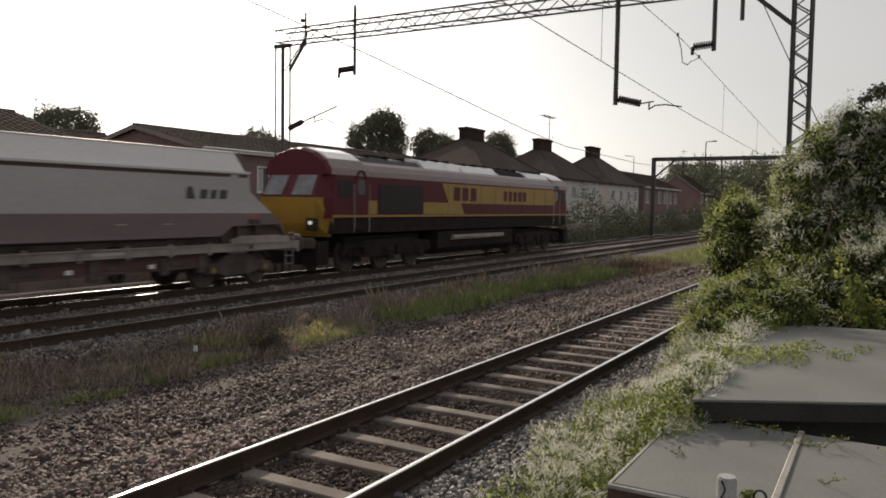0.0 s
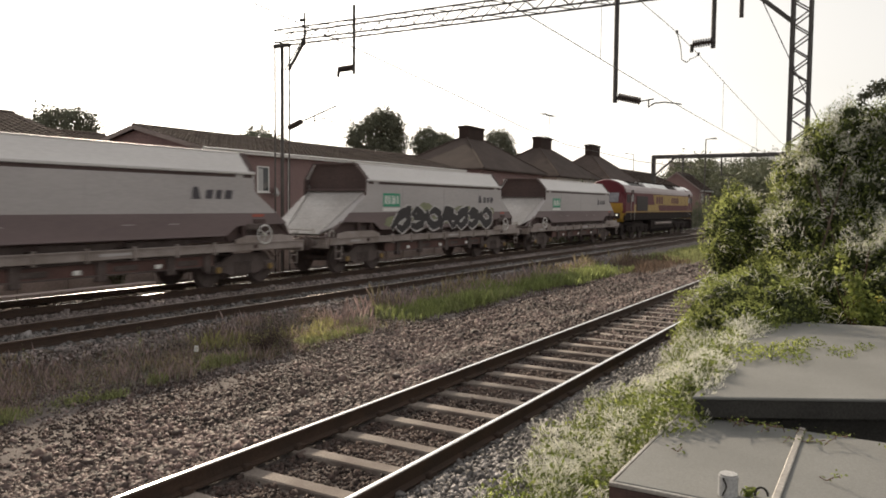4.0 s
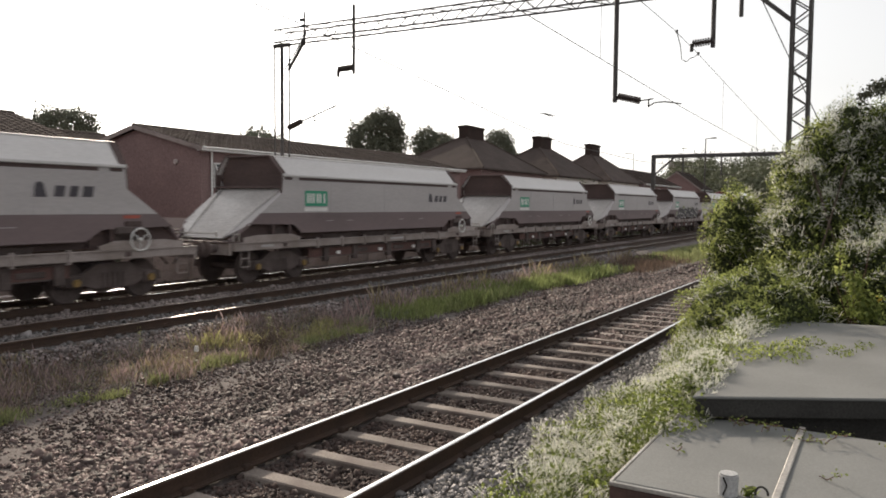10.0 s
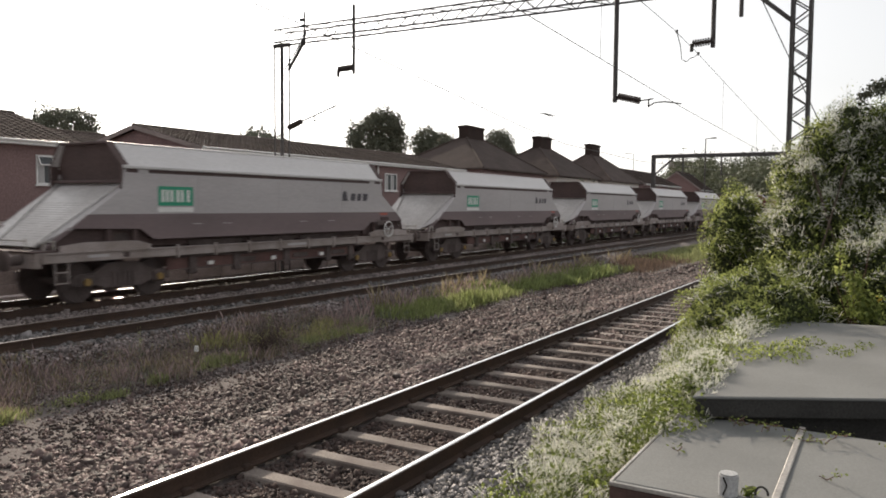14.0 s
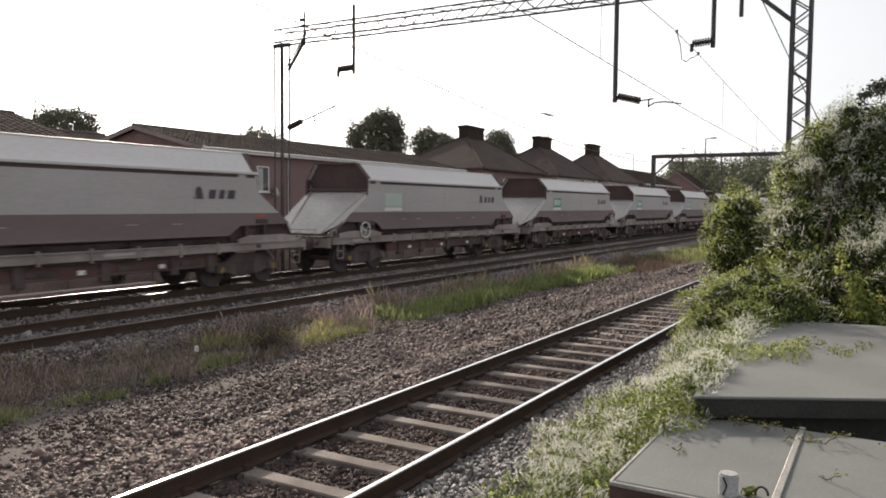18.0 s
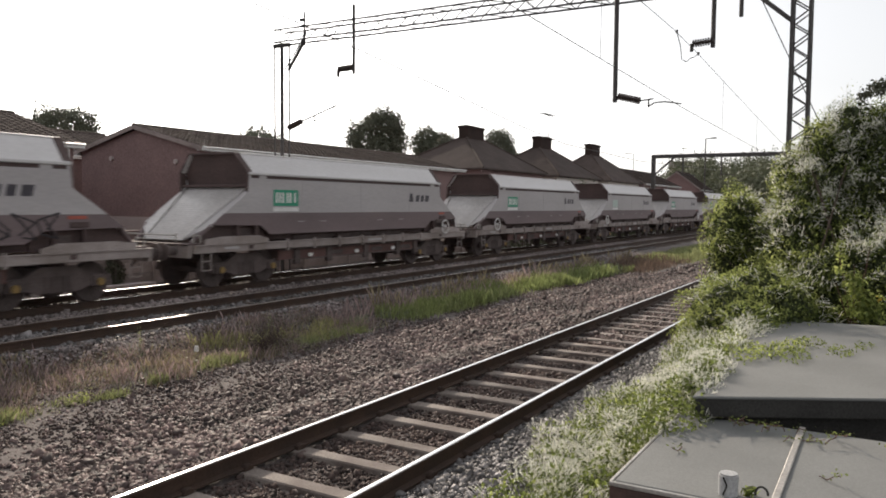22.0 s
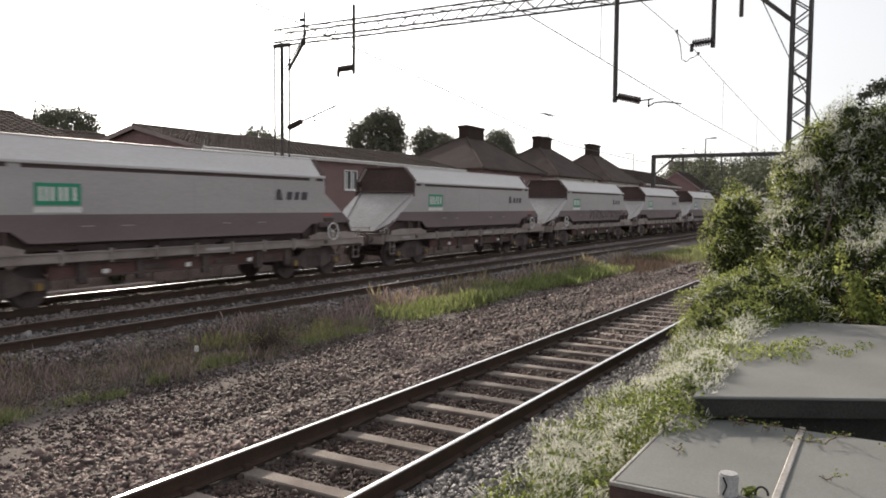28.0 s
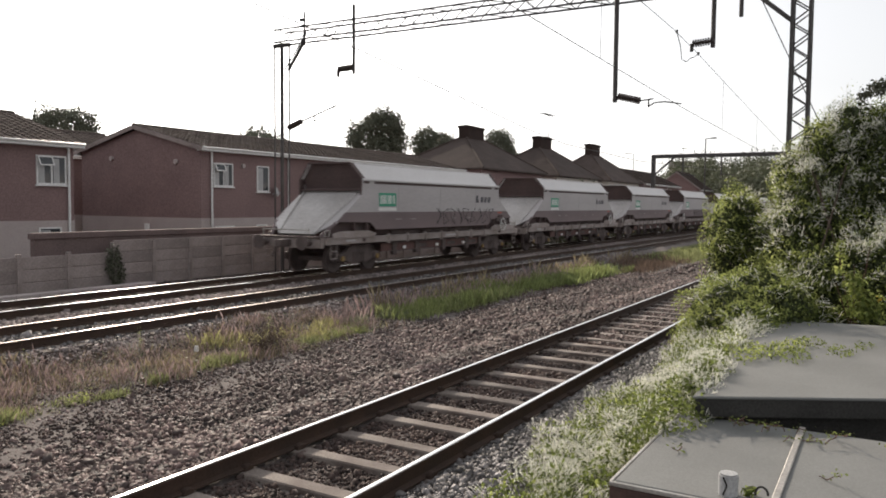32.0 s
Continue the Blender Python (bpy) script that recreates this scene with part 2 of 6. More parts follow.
def bar(bm, a, b, w, h=None):
    """A square bar from a to b."""
    a, b = Vector(a), Vector(b)
    h = h or w
    d = (b - a).normalized()
    s = d.cross(Vector((0, 0, 1)))
    s = s.normalized() if s.length > 1e-3 else Vector((1, 0, 0))
    u = s.cross(d)
    r = [[bm.verts.new(p + s * i * w / 2 + u * j * h / 2) for i, j in ((-1, -1), (1, -1), (1, 1), (-1, 1))] for p in (a, b)]
    for i in range(4):
        j = (i + 1) % 4
        bm.faces.new((r[0][i], r[0][j], r[1][j], r[1][i]))
    bm.faces.new(r[0][::-1])
    bm.faces.new(r[1])


def prism(bm, outline, x0, x1):
    """The outline of (y, z) points drawn along X from x0 to x1."""
    r = [[bm.verts.new((x, y, z)) for y, z in outline] for x in (x0, x1)]
    n = len(outline)
    for i in range(n):
        j = (i + 1) % n
        bm.faces.new((r[0][i], r[0][j], r[1][j], r[1][i]))
    bm.faces.new(r[0][::-1])
    bm.faces.new(r[1])


def slab(bm, outline, y0, y1):
    """The outline of (x, z) points drawn along Y from y0 to y1."""
    r = [[bm.verts.new((x, y, z)) for x, z in outline] for y in (y0, y1)]
    n = len(outline)
    for i in range(n):
        j = (i + 1) % n
        bm.faces.new((r[0][i], r[0][j], r[1][j], r[1][i]))
    bm.faces.new(r[0][::-1])
    bm.faces.new(r[1])


def loft(bm, rings, closed_ends=True):
    """A skin over rings of equally many points."""
    r = [[bm.verts.new(p) for p in ring] for ring in rings]
    n = len(r[0])
    for a, b in zip(r, r[1:]):
        for i in range(n):
            j = (i + 1) % n
            bm.faces.new((a[i], a[j], b[j], b[i]))
    if closed_ends:
        bm.faces.new(r[0][::-1])
        bm.faces.new(r[-1])


def ring_torus(bm, c, axis_y, radius, r, n=20, k=6):
    """A ring round the Y direction at c."""
    rows = []
    for i in range(n):
        a = i * math.tau / n
        rows.append([bm.verts.new((c[0] + (radius + r * math.cos(b)) * math.cos(a), c[1] + r * math.sin(b), c[2] + (radius + r * math.cos(b)) * math.sin(a)))
                     for b in [j * math.tau / k for j in range(k)]])
    for i in range(n):
        for j in range(k):
            bm.faces.new((rows[i][j], rows[(i + 1) % n][j], rows[(i + 1) % n][(j + 1) % k], rows[i][(j + 1) % k]))


def mesh_of(name, bm, material):
    bmesh.ops.recalc_face_normals(bm, faces=bm.faces[:])
    me = bpy.data.meshes.new(name)
    bm.to_mesh(me)
    bm.free()
    me.materials.append(M[material] if isinstance(material, str) else material)
    return me


def part(name, bm, material, parent, label=""):
    """One mesh object under a thing or a part."""
    ob = new(name, mesh_of(name, bm, material) if isinstance(bm, bmesh.types.BMesh) else bm)
    ob.parent = parent
    if label:
        tagged(ob, label)
    return ob


def thing(name, label, category, group="", kind="", at=(0, 0, 0)):
    ob = new(name)
    ob.empty_display_size = 0.3
    ob.location = at
    return tagged(ob, label, category, group, kind)


def solid(name, bm, material, label, category, group="", kind=""):
    """A thing made of one mesh."""
    return tagged(new(name, mesh_of(name, bm, material)), label, category, group, kind)


def raw_mesh(name, verts, faces, material):
    """A mesh from arrays: verts n x 3, faces m x 3 or m x 4."""
    me = bpy.data.meshes.new(name)
    verts, faces = np.asarray(verts, np.float32), np.asarray(faces, np.int32)
    k = faces.shape[1]
    me.vertices.add(len(verts))
    me.vertices.foreach_set("co", verts.ravel())
    me.loops.add(faces.size)
    me.loops.foreach_set("vertex_index", faces.ravel())
    me.polygons.add(len(faces))
    me.polygons.foreach_set("loop_start", np.arange(0, faces.size, k, dtype=np.int32))
    me.update(calc_edges=True)
    me.validate()
    me.materials.append(M[material])
    return me


def scatter(name, shape, places, scales, turns, material):
    """Many copies of one small shape (verts, faces), each at its place, scale (n x 3) and turn (n x 3 x 3), joined in one mesh."""
    v, f = np.asarray(shape[0], float), np.asarray(shape[1], int)
    n = len(places)
    allv = np.einsum("nij,nkj->nki", turns, v[None] * scales[:, None, :]) + places[:, None, :]
    allf = f[None] + (np.arange(n) * len(v))[:, None, None]
    return raw_mesh(name, allv.reshape(-1, 3), allf.reshape(-1, f.shape[1]), material)


def random_turns(rng, n, upright=False):
    if upright:
        a = rng.uniform(0, math.tau, n)
        z, o = np.zeros(n), np.ones(n)
        return np.stack([np.cos(a), -np.sin(a), z, np.sin(a), np.cos(a), z, z, z, o], 1).reshape(n, 3, 3)
    q = rng.normal(size=(n, 4))
    q /= np.linalg.norm(q, axis=1)[:, None]
    w, x, y, z = q.T
    return np.stack([1 - 2 * (y * y + z * z), 2 * (x * y - z * w), 2 * (x * z + y * w), 2 * (x * y + z * w), 1 - 2 * (x * x + z * z), 2 * (y * z - x * w),
                     2 * (x * z - y * w), 2 * (y * z + x * w), 1 - 2 * (x * x + y * y)], 1).reshape(n, 3, 3)


# ---- ground ----
NEAR_SLOPE = -0.0059          # the near track draws away from the far ones
NEAR_MID, MID_2, MID_1 = 4.256, 12.73, 16.119


def near_y(x):
    return NEAR_MID + NEAR_SLOPE * x


def ground_z(x, y):
    """Height of the ground: ballast beds under the tracks, a low cess between them."""
    d = np.abs(y - near_y(x))
    far = np.maximum(np.maximum(11.5 - y, y - 17.4), 0)
    z_near = -0.19 - 0.36 * np.clip((d - 1.5) / 1.3, 0, 1) + 0.045 * np.clip((d - 0.85) / 0.1, 0, 1)
    z_far = -0.19 - 0.26 * np.clip(far / 1.0, 0, 1)
    z_near = z_near - 0.03 * np.clip((0.85 - d) / 0.1, 0, 1)
    z = np.maximum(z_near, z_far)
    z = np.where((y > 6) & (y < 10.6), np.maximum(z, -0.42), z)
    back = np.clip((y - 18.5) / 1.5, 0, 1)
    z = z * (1 - back) + (-0.35) * back
    return z - 0.25 * np.clip((1.2 - y) / 2, 0, 1)


def noise2(x, y, k, seed=0.0):
    return (np.sin(x * k + seed) * np.cos(y * k * 1.3 - seed * 2) + np.sin(x * k * 2.3 - y * k * 1.7 + seed * 3) * 0.5 + np.sin(x * k * 0.6 + y * k * 3.1 + seed) * 0.4) / 1.9


def make_ground():
    xs = np.concatenate([-np.geomspace(3000, 12, 16), np.arange(-10, 40, 0.3), np.arange(40, 130, 1.5), np.geomspace(131, 3000, 18)])
    ys = np.concatenate([-np.geomspace(3000, 12, 14), np.arange(-11, 22, 0.22), np.arange(22, 60, 2), np.geomspace(61, 3000, 18)])
    gx, gy = np.meshgrid(xs, ys)
    gz = ground_z(gx, gy) + 0.02 * noise2(gx, gy, 1.9) + 0.012 * noise2(gx, gy, 5.3, 1.0)
    nx, ny = len(xs), len(ys)
    i = (np.arange(ny - 1)[:, None] * nx + np.arange(nx - 1)[None]).ravel()
    me = raw_mesh("ground", np.stack([gx, gy, gz], -1).reshape(-1, 3), np.stack([i, i + 1, i + nx + 1, i + nx], 1), "soil")
    tagged(new("ground", me), "dark gritty soil and stone ground beside the railway", "ground", kind="structure")


make_ground()


# ---- tracks ----
RAIL = [(-0.07, -0.16), (0.07, -0.16), (0.07, -0.148), (0.012, -0.132), (0.010, -0.045), (0.035, -0.034), (0.036, -0.008), (0.027, -0.0015),
        (-0.027, -0.0015), (-0.036, -0.008), (-0.035, -0.034), (-0.010, -0.045), (-0.012, -0.132), (-0.07, -0.148)]


def sleeper_mesh(name, material):
    bm = bmesh.new()
    slab(bm, [(-0.115, -0.36), (0.115, -0.36), (0.09, -0.165), (-0.09, -0.165)], -1.25, 1.25)
    bmesh.ops.bevel(bm, geom=bm.edges[:], offset=0.012, segments=1, affect="EDGES")
    return mesh_of(name, bm, material)


def clip_mesh():
    bm = bmesh.new()
    slab(bm, [(-0.06, -0.168), (0.06, -0.168), (0.05, -0.128), (0.02, -0.112), (-0.03, -0.112), (-0.05, -0.128)], -0.032, 0.032)
    bmesh.ops.bevel(bm, geom=bm.edges[:], offset=0.006, segments=1, affect="EDGES")
    return mesh_of("rail_clip", bm, "rail_side")


def make_track(label, y, slope, x0, x1, spacing, phase, sleepers, clips_to, crown_paint="rail_top"):
    track = thing("railway_track", label, "track", "railway tracks", at=(0, y, 0))
    track.rotation_euler.z = math.atan(slope)
    for s in (-0.7525, 0.7525):
        bm = bmesh.new()
        prism(bm, [(p + s, z) for p, z in RAIL], x0, x1)
        rail = part("rail", bm, "rail_side", track, "rusty steel rail")
        bm = bmesh.new()
        crown = [(0.028, -0.006), (0.027, -0.0025), (0.023, -0.0005), (0.018, 0.001), (0.009, 0.0024), (0.0, 0.003)]
        prism(bm, [(s + a, b) for a, b in crown] + [(s - a, b) for a, b in crown[-2::-1]], x0, x1)
        part("running_surface", bm, crown_paint, rail, "worn top of the rail")
    n = int((x1 - x0) / spacing)
    for i in range(n):
        x = x0 + phase + i * spacing
        ob = part("sleeper", sleepers, None, track)
        ob.location = (x, random.uniform(-0.02, 0.02), random.uniform(-0.008, 0.004))
        ob.rotation_euler.z = random.uniform(-0.012, 0.012)
        if x < clips_to:
            for s in (-0.8245, -0.6805, 0.6805, 0.8245):
                part("rail_clip", CLIPS, None, ob).location.y = s


CLIPS = clip_mesh()
CONCRETE_SLEEPER = sleeper_mesh("sleeper", "sleeper")
WOOD_SLEEPER = sleeper_mesh("sleeper", "sleeper_wood")
make_track("near railway track with polished rails on pale concrete sleepers", NEAR_MID, NEAR_SLOPE, -6.0, 160.0, 0.69, 0.64, CONCRETE_SLEEPER, 18)
make_track("railway track with shiny rails beside the goods train", MID_2, 0.0, -6.0, 160.0, 0.69, 0.2, WOOD_SLEEPER, -99, "rail_dull")
make_track("far railway track under the goods train", MID_1, 0.0, -260.0, 320.0, 1.4, 0.2, WOOD_SLEEPER, -99)

# ---- goods train ----
SPEED = (7.895, -0.0428, -0.0044156, 0.00025353, -0.0000034603)   # travelled metres as a polynomial of the seconds
SURGE = ((0, 2, 3, 5, 6, 8, 9, 10.5, 14, 17, 19, 20.5, 22, 24, 26, 28, 30, 31, 32), (0, -0.03, 0.01, 0.20, 0.28, 0.31, 0.34, 0.13, 0.10, 0.07, 0.16, 0.20, 0.29, 0.20, 0.06, -0.08, -0.06, 0.12, 0.28))   # slack taken up in the couplings: seconds, metres
PITCH = 15.3


def travelled(t):
    return sum(c * t ** (k + 1) for k, c in enumerate(SPEED)) + float(np.interp(t, *SURGE))


def wheelset_mesh(radius, gauge=0.7525):
    bm = bmesh.new()
    tube(bm, (0, -1.0, 0), (0, 1.0, 0), 0.08, 10)
    for s in (-1, 1):
        n = 28
        for r0, r1, a, b in ((radius, radius - 0.01, 0.70, 0.78), (radius + 0.03, radius + 0.03, 0.66, 0.70), (radius * 0.62, radius * 0.62, 0.78, 0.79)):
            tube(bm, (0, s * a, 0), (0, s * b, 0), r0, n, r1)
        for k in range(5):
            a = k * math.tau / 5
            tube(bm, (math.cos(a) * radius * 0.4, s * 0.78, math.sin(a) * radius * 0.4), (math.cos(a) * radius * 0.4, s * 0.80, math.sin(a) * radius * 0.4), 0.05, 6)
    return mesh_of("wheelset", bm, "bogie")


WAGON_WHEELS, LOCO_WHEELS = wheelset_mesh(0.44), wheelset_mesh(0.53)


def make_bogie(wagon, x):
    """A two-axle bogie: bolster, two side frames with springs and axleboxes, wheelsets that turn."""
    bm = bmesh.new()
    box(bm, -0.28, 0.28, -1.0, 1.0, 0.55, 0.82, 0.03)
    tube(bm, (0, 0, 0.8), (0, 0, 0.98), 0.3, 16)
    bogie = part("bogie", bm, "bogie", wagon, "grimy dark steel bogie")
    bogie.location.x = x
    for s in (-1, 1):
        bm = bmesh.new()
        slab(bm, [(-1.3, 0.40), (-1.25, 0.62), (-0.75, 0.66), (-0.4, 0.86), (0.4, 0.86), (0.75, 0.66), (1.25, 0.62), (1.3, 0.40), (0.75, 0.40), (0.45, 0.30), (-0.45, 0.30), (-0.75, 0.40)],
             s * 1.0 - 0.06, s * 1.0 + 0.06)
        for k in range(-2, 3):
            tube(bm, (k * 0.13, s * 1.05, 0.32), (k * 0.13, s * 1.05, 0.66), 0.055, 8)
        part("side_frame", bm, "bogie", bogie)
        for a in (-0.96, 0.96):
            bm = bmesh.new()
            box(bm, a - 0.17, a + 0.17, s * 1.07 - 0.05, s * 1.07 + 0.07, 0.36, 0.62, 0.03)
            part("axlebox", bm, "bogie", bogie)
            bm = bmesh.new()
            tube(bm, (a, s * 1.12, 0.47), (a, s * 1.165, 0.47), 0.085, 12)
            part("axle_cap", bm, "axle_yellow", bogie, "dull yellow round axle end cap")
    for a in (-0.96, 0.96):
        for s in (-1, 1):
            bm = bmesh.new()
            box(bm, a + 0.50 * (1 if a < 0 else -1) - 0.05, a + 0.50 * (1 if a < 0 else -1) + 0.05, s * 0.75 - 0.05, s * 0.75 + 0.05, 0.25, 0.7, 0.01)
            part("brake_block", bm, "bogie", bogie)
        w = part("wheelset", WAGON_WHEELS, None, bogie)
        w.location = (a, 0, 0.44)
    return bogie


def mark(bm, x0, x1, z0, z1, y):
    """A plain painted block on a side."""
    box(bm, x0, x1, y - 0.004, y, z0, z1)


def make_wagon(front_wheel):
    """A bogie aggregate hopper: open-topped body with sloping ends on a long underframe. X runs forward."""
    wagon = thing("hopper_wagon", "grey bogie hopper wagon with sloping ends, coupled in the goods train", "wagon", "wagons of the goods train")
    # body side plates, upper band (leaning inwards), lower dark band cut away over the bogies
    for s in (-1, 1):
        bm = bmesh.new()
        side = [(-5.06, 2.90), (-5.10, 2.52), (-5.93, 1.96), (5.93, 1.96), (5.10, 2.52), (5.06, 2.90)]
        slab(bm, side, s * 1.30 - 0.02, s * 1.30 + 0.02)
        part("side_plate", bm, "wagon_light", wagon, "light grey hopper side with streaks of dirt")
        bm = bmesh.new()
        slab(bm, [(-5.94, 1.955), (-6.36, 1.66), (-4.62, 1.62), (-4.25, 1.37), (4.05, 1.37), (4.45, 1.62), (6.36, 1.66), (5.94, 1.955)], s * 1.298 - 0.02, s * 1.298 + 0.02)
        part("lower_side_plate", bm, "wagon_dark", wagon, "dark brownish-grey lower hopper side")
        bm = bmesh.new()
        box(bm, -4.2, 4.0, s * 1.315 - 0.02, s * 1.315 + 0.02, 1.365, 1.41, 0.006)
        part("bottom_flange", bm, "wagon_dark", wagon)
        # dark strip for the shadow in the gap below the side plate
        bm = bmesh.new()
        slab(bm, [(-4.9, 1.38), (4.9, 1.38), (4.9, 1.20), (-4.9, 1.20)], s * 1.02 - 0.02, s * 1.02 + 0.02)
        part("inner_sill", bm, "wagon_in", wagon, "dark strip for the shadow in the gap over the solebar")
        bm = bmesh.new()
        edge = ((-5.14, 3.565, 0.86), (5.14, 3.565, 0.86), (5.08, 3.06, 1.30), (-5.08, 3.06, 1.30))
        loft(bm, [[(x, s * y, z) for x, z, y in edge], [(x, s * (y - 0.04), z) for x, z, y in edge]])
        part("upper_side_plate", bm, "wagon_top", wagon, "inward-leaning upper side, lighter grey for facing the sky")
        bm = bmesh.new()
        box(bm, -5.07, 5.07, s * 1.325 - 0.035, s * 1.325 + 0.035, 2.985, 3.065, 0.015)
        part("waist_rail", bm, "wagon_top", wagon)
        # strips painted dark for the shade under the waist rail
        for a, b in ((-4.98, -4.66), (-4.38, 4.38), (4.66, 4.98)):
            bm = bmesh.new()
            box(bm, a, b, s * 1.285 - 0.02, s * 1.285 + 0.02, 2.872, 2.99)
            part("waist_recess", bm, "wagon_in", wagon, "recess under the waist rail, painted dark as shade")
        for a, b in ((-5.06, -4.98), (-4.66, -4.38), (4.38, 4.66), (4.98, 5.06)):
            bm = bmesh.new()
            box(bm, a, b, s * 1.303 - 0.02, s * 1.303 + 0.02, 2.88, 2.99, 0.004)
            part("waist_post", bm, "wagon_light", wagon)
        bm = bmesh.new()
        box(bm, -4.98, 4.98, s * 1.318 - 0.008, s * 1.318 + 0.008, 2.845, 2.872)
        part("waist_lip", bm, "wagon_light", wagon)
        bm = bmesh.new()
        tube(bm, (-5.12, s * 0.85, 3.57), (5.12, s * 0.85, 3.57), 0.03, 8)
        part("top_rail", bm, "wagon_top", wagon)
        bm = bmesh.new()
        box(bm, -0.012, 0.012, s * 1.323 - 0.004, s * 1.323 + 0.004, 1.97, 2.84)
        seam = mesh_of("side_seam", bm, "wagon_light")
        for k in (-2, 0, 2):
            part("side_seam", seam, None, wagon).location.x = k * 1.45
        # solebar with brackets, straps and small lockers
        bm = bmesh.new()
        box(bm, -7.0, 7.0, s * 1.33 - 0.05, s * 1.33 + 0.05, 0.95, 1.16, 0.015)
        box(bm, -7.0, 7.0, s * 1.36 - 0.06, s * 1.36 + 0.06, 1.145, 1.17)
        part("solebar", bm, "wagon_sole", wagon, "dusty pale solebar")
        for k in range(-3, 4):
            bm = bmesh.new()
            box(bm, k * 1.2 - 0.03, k * 1.2 + 0.03, s * 1.37 - 0.05, s * 1.37 + 0.05, 0.90, 1.22, 0.008)
            part("bracket", bm, "wagon_sole", wagon)
        for x in (-5.05, 5.05):
            bm = bmesh.new()
            box(bm, x - 0.07, x + 0.07, s * 1.385 - 0.02, s * 1.385 + 0.02, 1.01, 1.11, 0.006)
            part("tie_down", bm, "wagon_in", wagon, "dark square lashing point")
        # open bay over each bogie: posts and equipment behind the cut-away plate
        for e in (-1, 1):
            # plate added so the open bay looks as dark as its shade
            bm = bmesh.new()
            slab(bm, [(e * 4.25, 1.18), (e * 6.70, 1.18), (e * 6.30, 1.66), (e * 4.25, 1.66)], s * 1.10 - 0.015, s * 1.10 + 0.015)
            part("bay_back", bm, "wagon_in", wagon, "plate added to darken the back of the open bay")
            bm = bmesh.new()
            slab(bm, [(e * 4.35, 1.172), (e * 6.62, 1.172), (e * 6.62, 1.30), (e * 6.1, 1.36), (e * 4.75, 1.36), (e * 4.35, 1.26)], s * 1.33 - 0.02, s * 1.33 + 0.02)
            part("end_sill", bm, "wagon_sole", wagon, "deeper dusty sill over the bogie")
            for x in (4.72, 5.42):
                bm = bmesh.new()
                box(bm, e * x - 0.05, e * x + 0.05, s * 1.24 - 0.05, s * 1.24 + 0.05, 1.165, 1.66, 0.008)
                part("bay_post", bm, "wagon_in", wagon)
            bm = bmesh.new()
            bar(bm, (e * 6.30, s * 1.24, 1.66), (e * 6.82, s * 1.0, 1.20), 0.08)
            part("bay_brace", bm, "wagon_dark", wagon)
            bm = bmesh.new()
            box(bm, e * 5.0 - 0.20, e * 5.0 + 0.20, s * 1.0 - 0.12, s * 1.0 + 0.12, 1.2, 1.55, 0.03)
            part("brake_cylinder", bm, "bogie", wagon)
    for e in (-1, 1):
        # end: a recessed dark plate under the hood, framed by a rim, and a long scuffed chute below
        bm = bmesh.new()
        rows = ((3.56, 5.04, 0.85), (3.06, 4.90, 1.27), (2.62, 4.80, 1.27))
        loft(bm, [[(e * x, -y, z), (e * x, y, z), (e * (x - 0.05), y, z), (e * (x - 0.05), -y, z)] for z, x, y in rows])
        part("end_plate", bm, "wagon_in", wagon, "dark brown end plate of the hopper under its hood")
        for s in (-1, 1):
            bm = bmesh.new()
            rim = [(3.59, 5.17, 0.875), (3.06, 5.11, 1.318), (2.52, 5.12, 1.318)]
            loft(bm, [[(e * x, s * y, z), (e * (x - 0.20), s * y, z), (e * (x - 0.20), s * (y - 0.05), z), (e * x, s * (y - 0.05), z)] for z, x, y in rim])
            part("end_rim", bm, "wagon_in", wagon, "dull flanged rim of the hopper end")
        bm = bmesh.new()
        box(bm, e * 5.05 - 0.12, e * 5.05 + 0.12, -0.84, 0.84, 3.55, 3.605, 0.01)
        part("hood_lip", bm, "wagon_in", wagon)
        bm = bmesh.new()
        box(bm, e * 5.0 - 0.06, e * 5.0 + 0.06, -1.27, 1.27, 2.66, 2.73, 0.012)
        part("end_beam", bm, "wagon_in", wagon, "dusty beam across the hopper end")
        bm = bmesh.new()
        r = [[(e * 4.45, -1.25, 3.00), (e * 4.45, 1.25, 3.00), (e * 6.80, 0.72, 1.28), (e * 6.80, -0.72, 1.28)],
             [(e * 4.39, -1.25, 2.96), (e * 4.39, 1.25, 2.96), (e * 6.74, 0.72, 1.24), (e * 6.74, -0.72, 1.24)]]
        loft(bm, r)
        part("slope_sheet", bm, "wagon_slope", wagon, "bright scuffed funnel-shaped sloping end sheet")
        bm = bmesh.new()
        for k in range(12, 30):
            a = k / 30
            x, z, y = 4.72 + 2.08 * a, 2.80 - 1.52 * a, 1.24 - 0.52 * a
            bar(bm, (e * x, -y + 0.03, z), (e * x, y - 0.03, z), 0.02, 0.007)
        part("sheet_rib", bm, "wagon_slope", wagon, "shallow cross ribs of the sloping sheet")
        for s in (-1, 1):
            bm = bmesh.new()
            edge = [(e * 4.78, s * 1.225, 2.765), (e * 6.78, s * 0.72, 1.29), (e * 6.36, s * 1.29, 1.66), (e * 5.10, s * 1.29, 2.52)]
            loft(bm, [edge, [(x - e * 0.03, y, z - 0.03) for x, y, z in edge]])
            # far facet takes the brighter sheet colour, for the highlight there
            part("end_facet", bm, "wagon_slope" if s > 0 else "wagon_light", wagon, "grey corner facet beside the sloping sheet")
            bm = bmesh.new()
            bar(bm, (e * 4.95, s * 1.20, 2.69), (e * 6.80, s * 0.73, 1.305), 0.03)
            part("slope_edge", bm, "wagon_slope", wagon)
        # end platform, rails, headstock, buffers, coupler
        bm = bmesh.new()
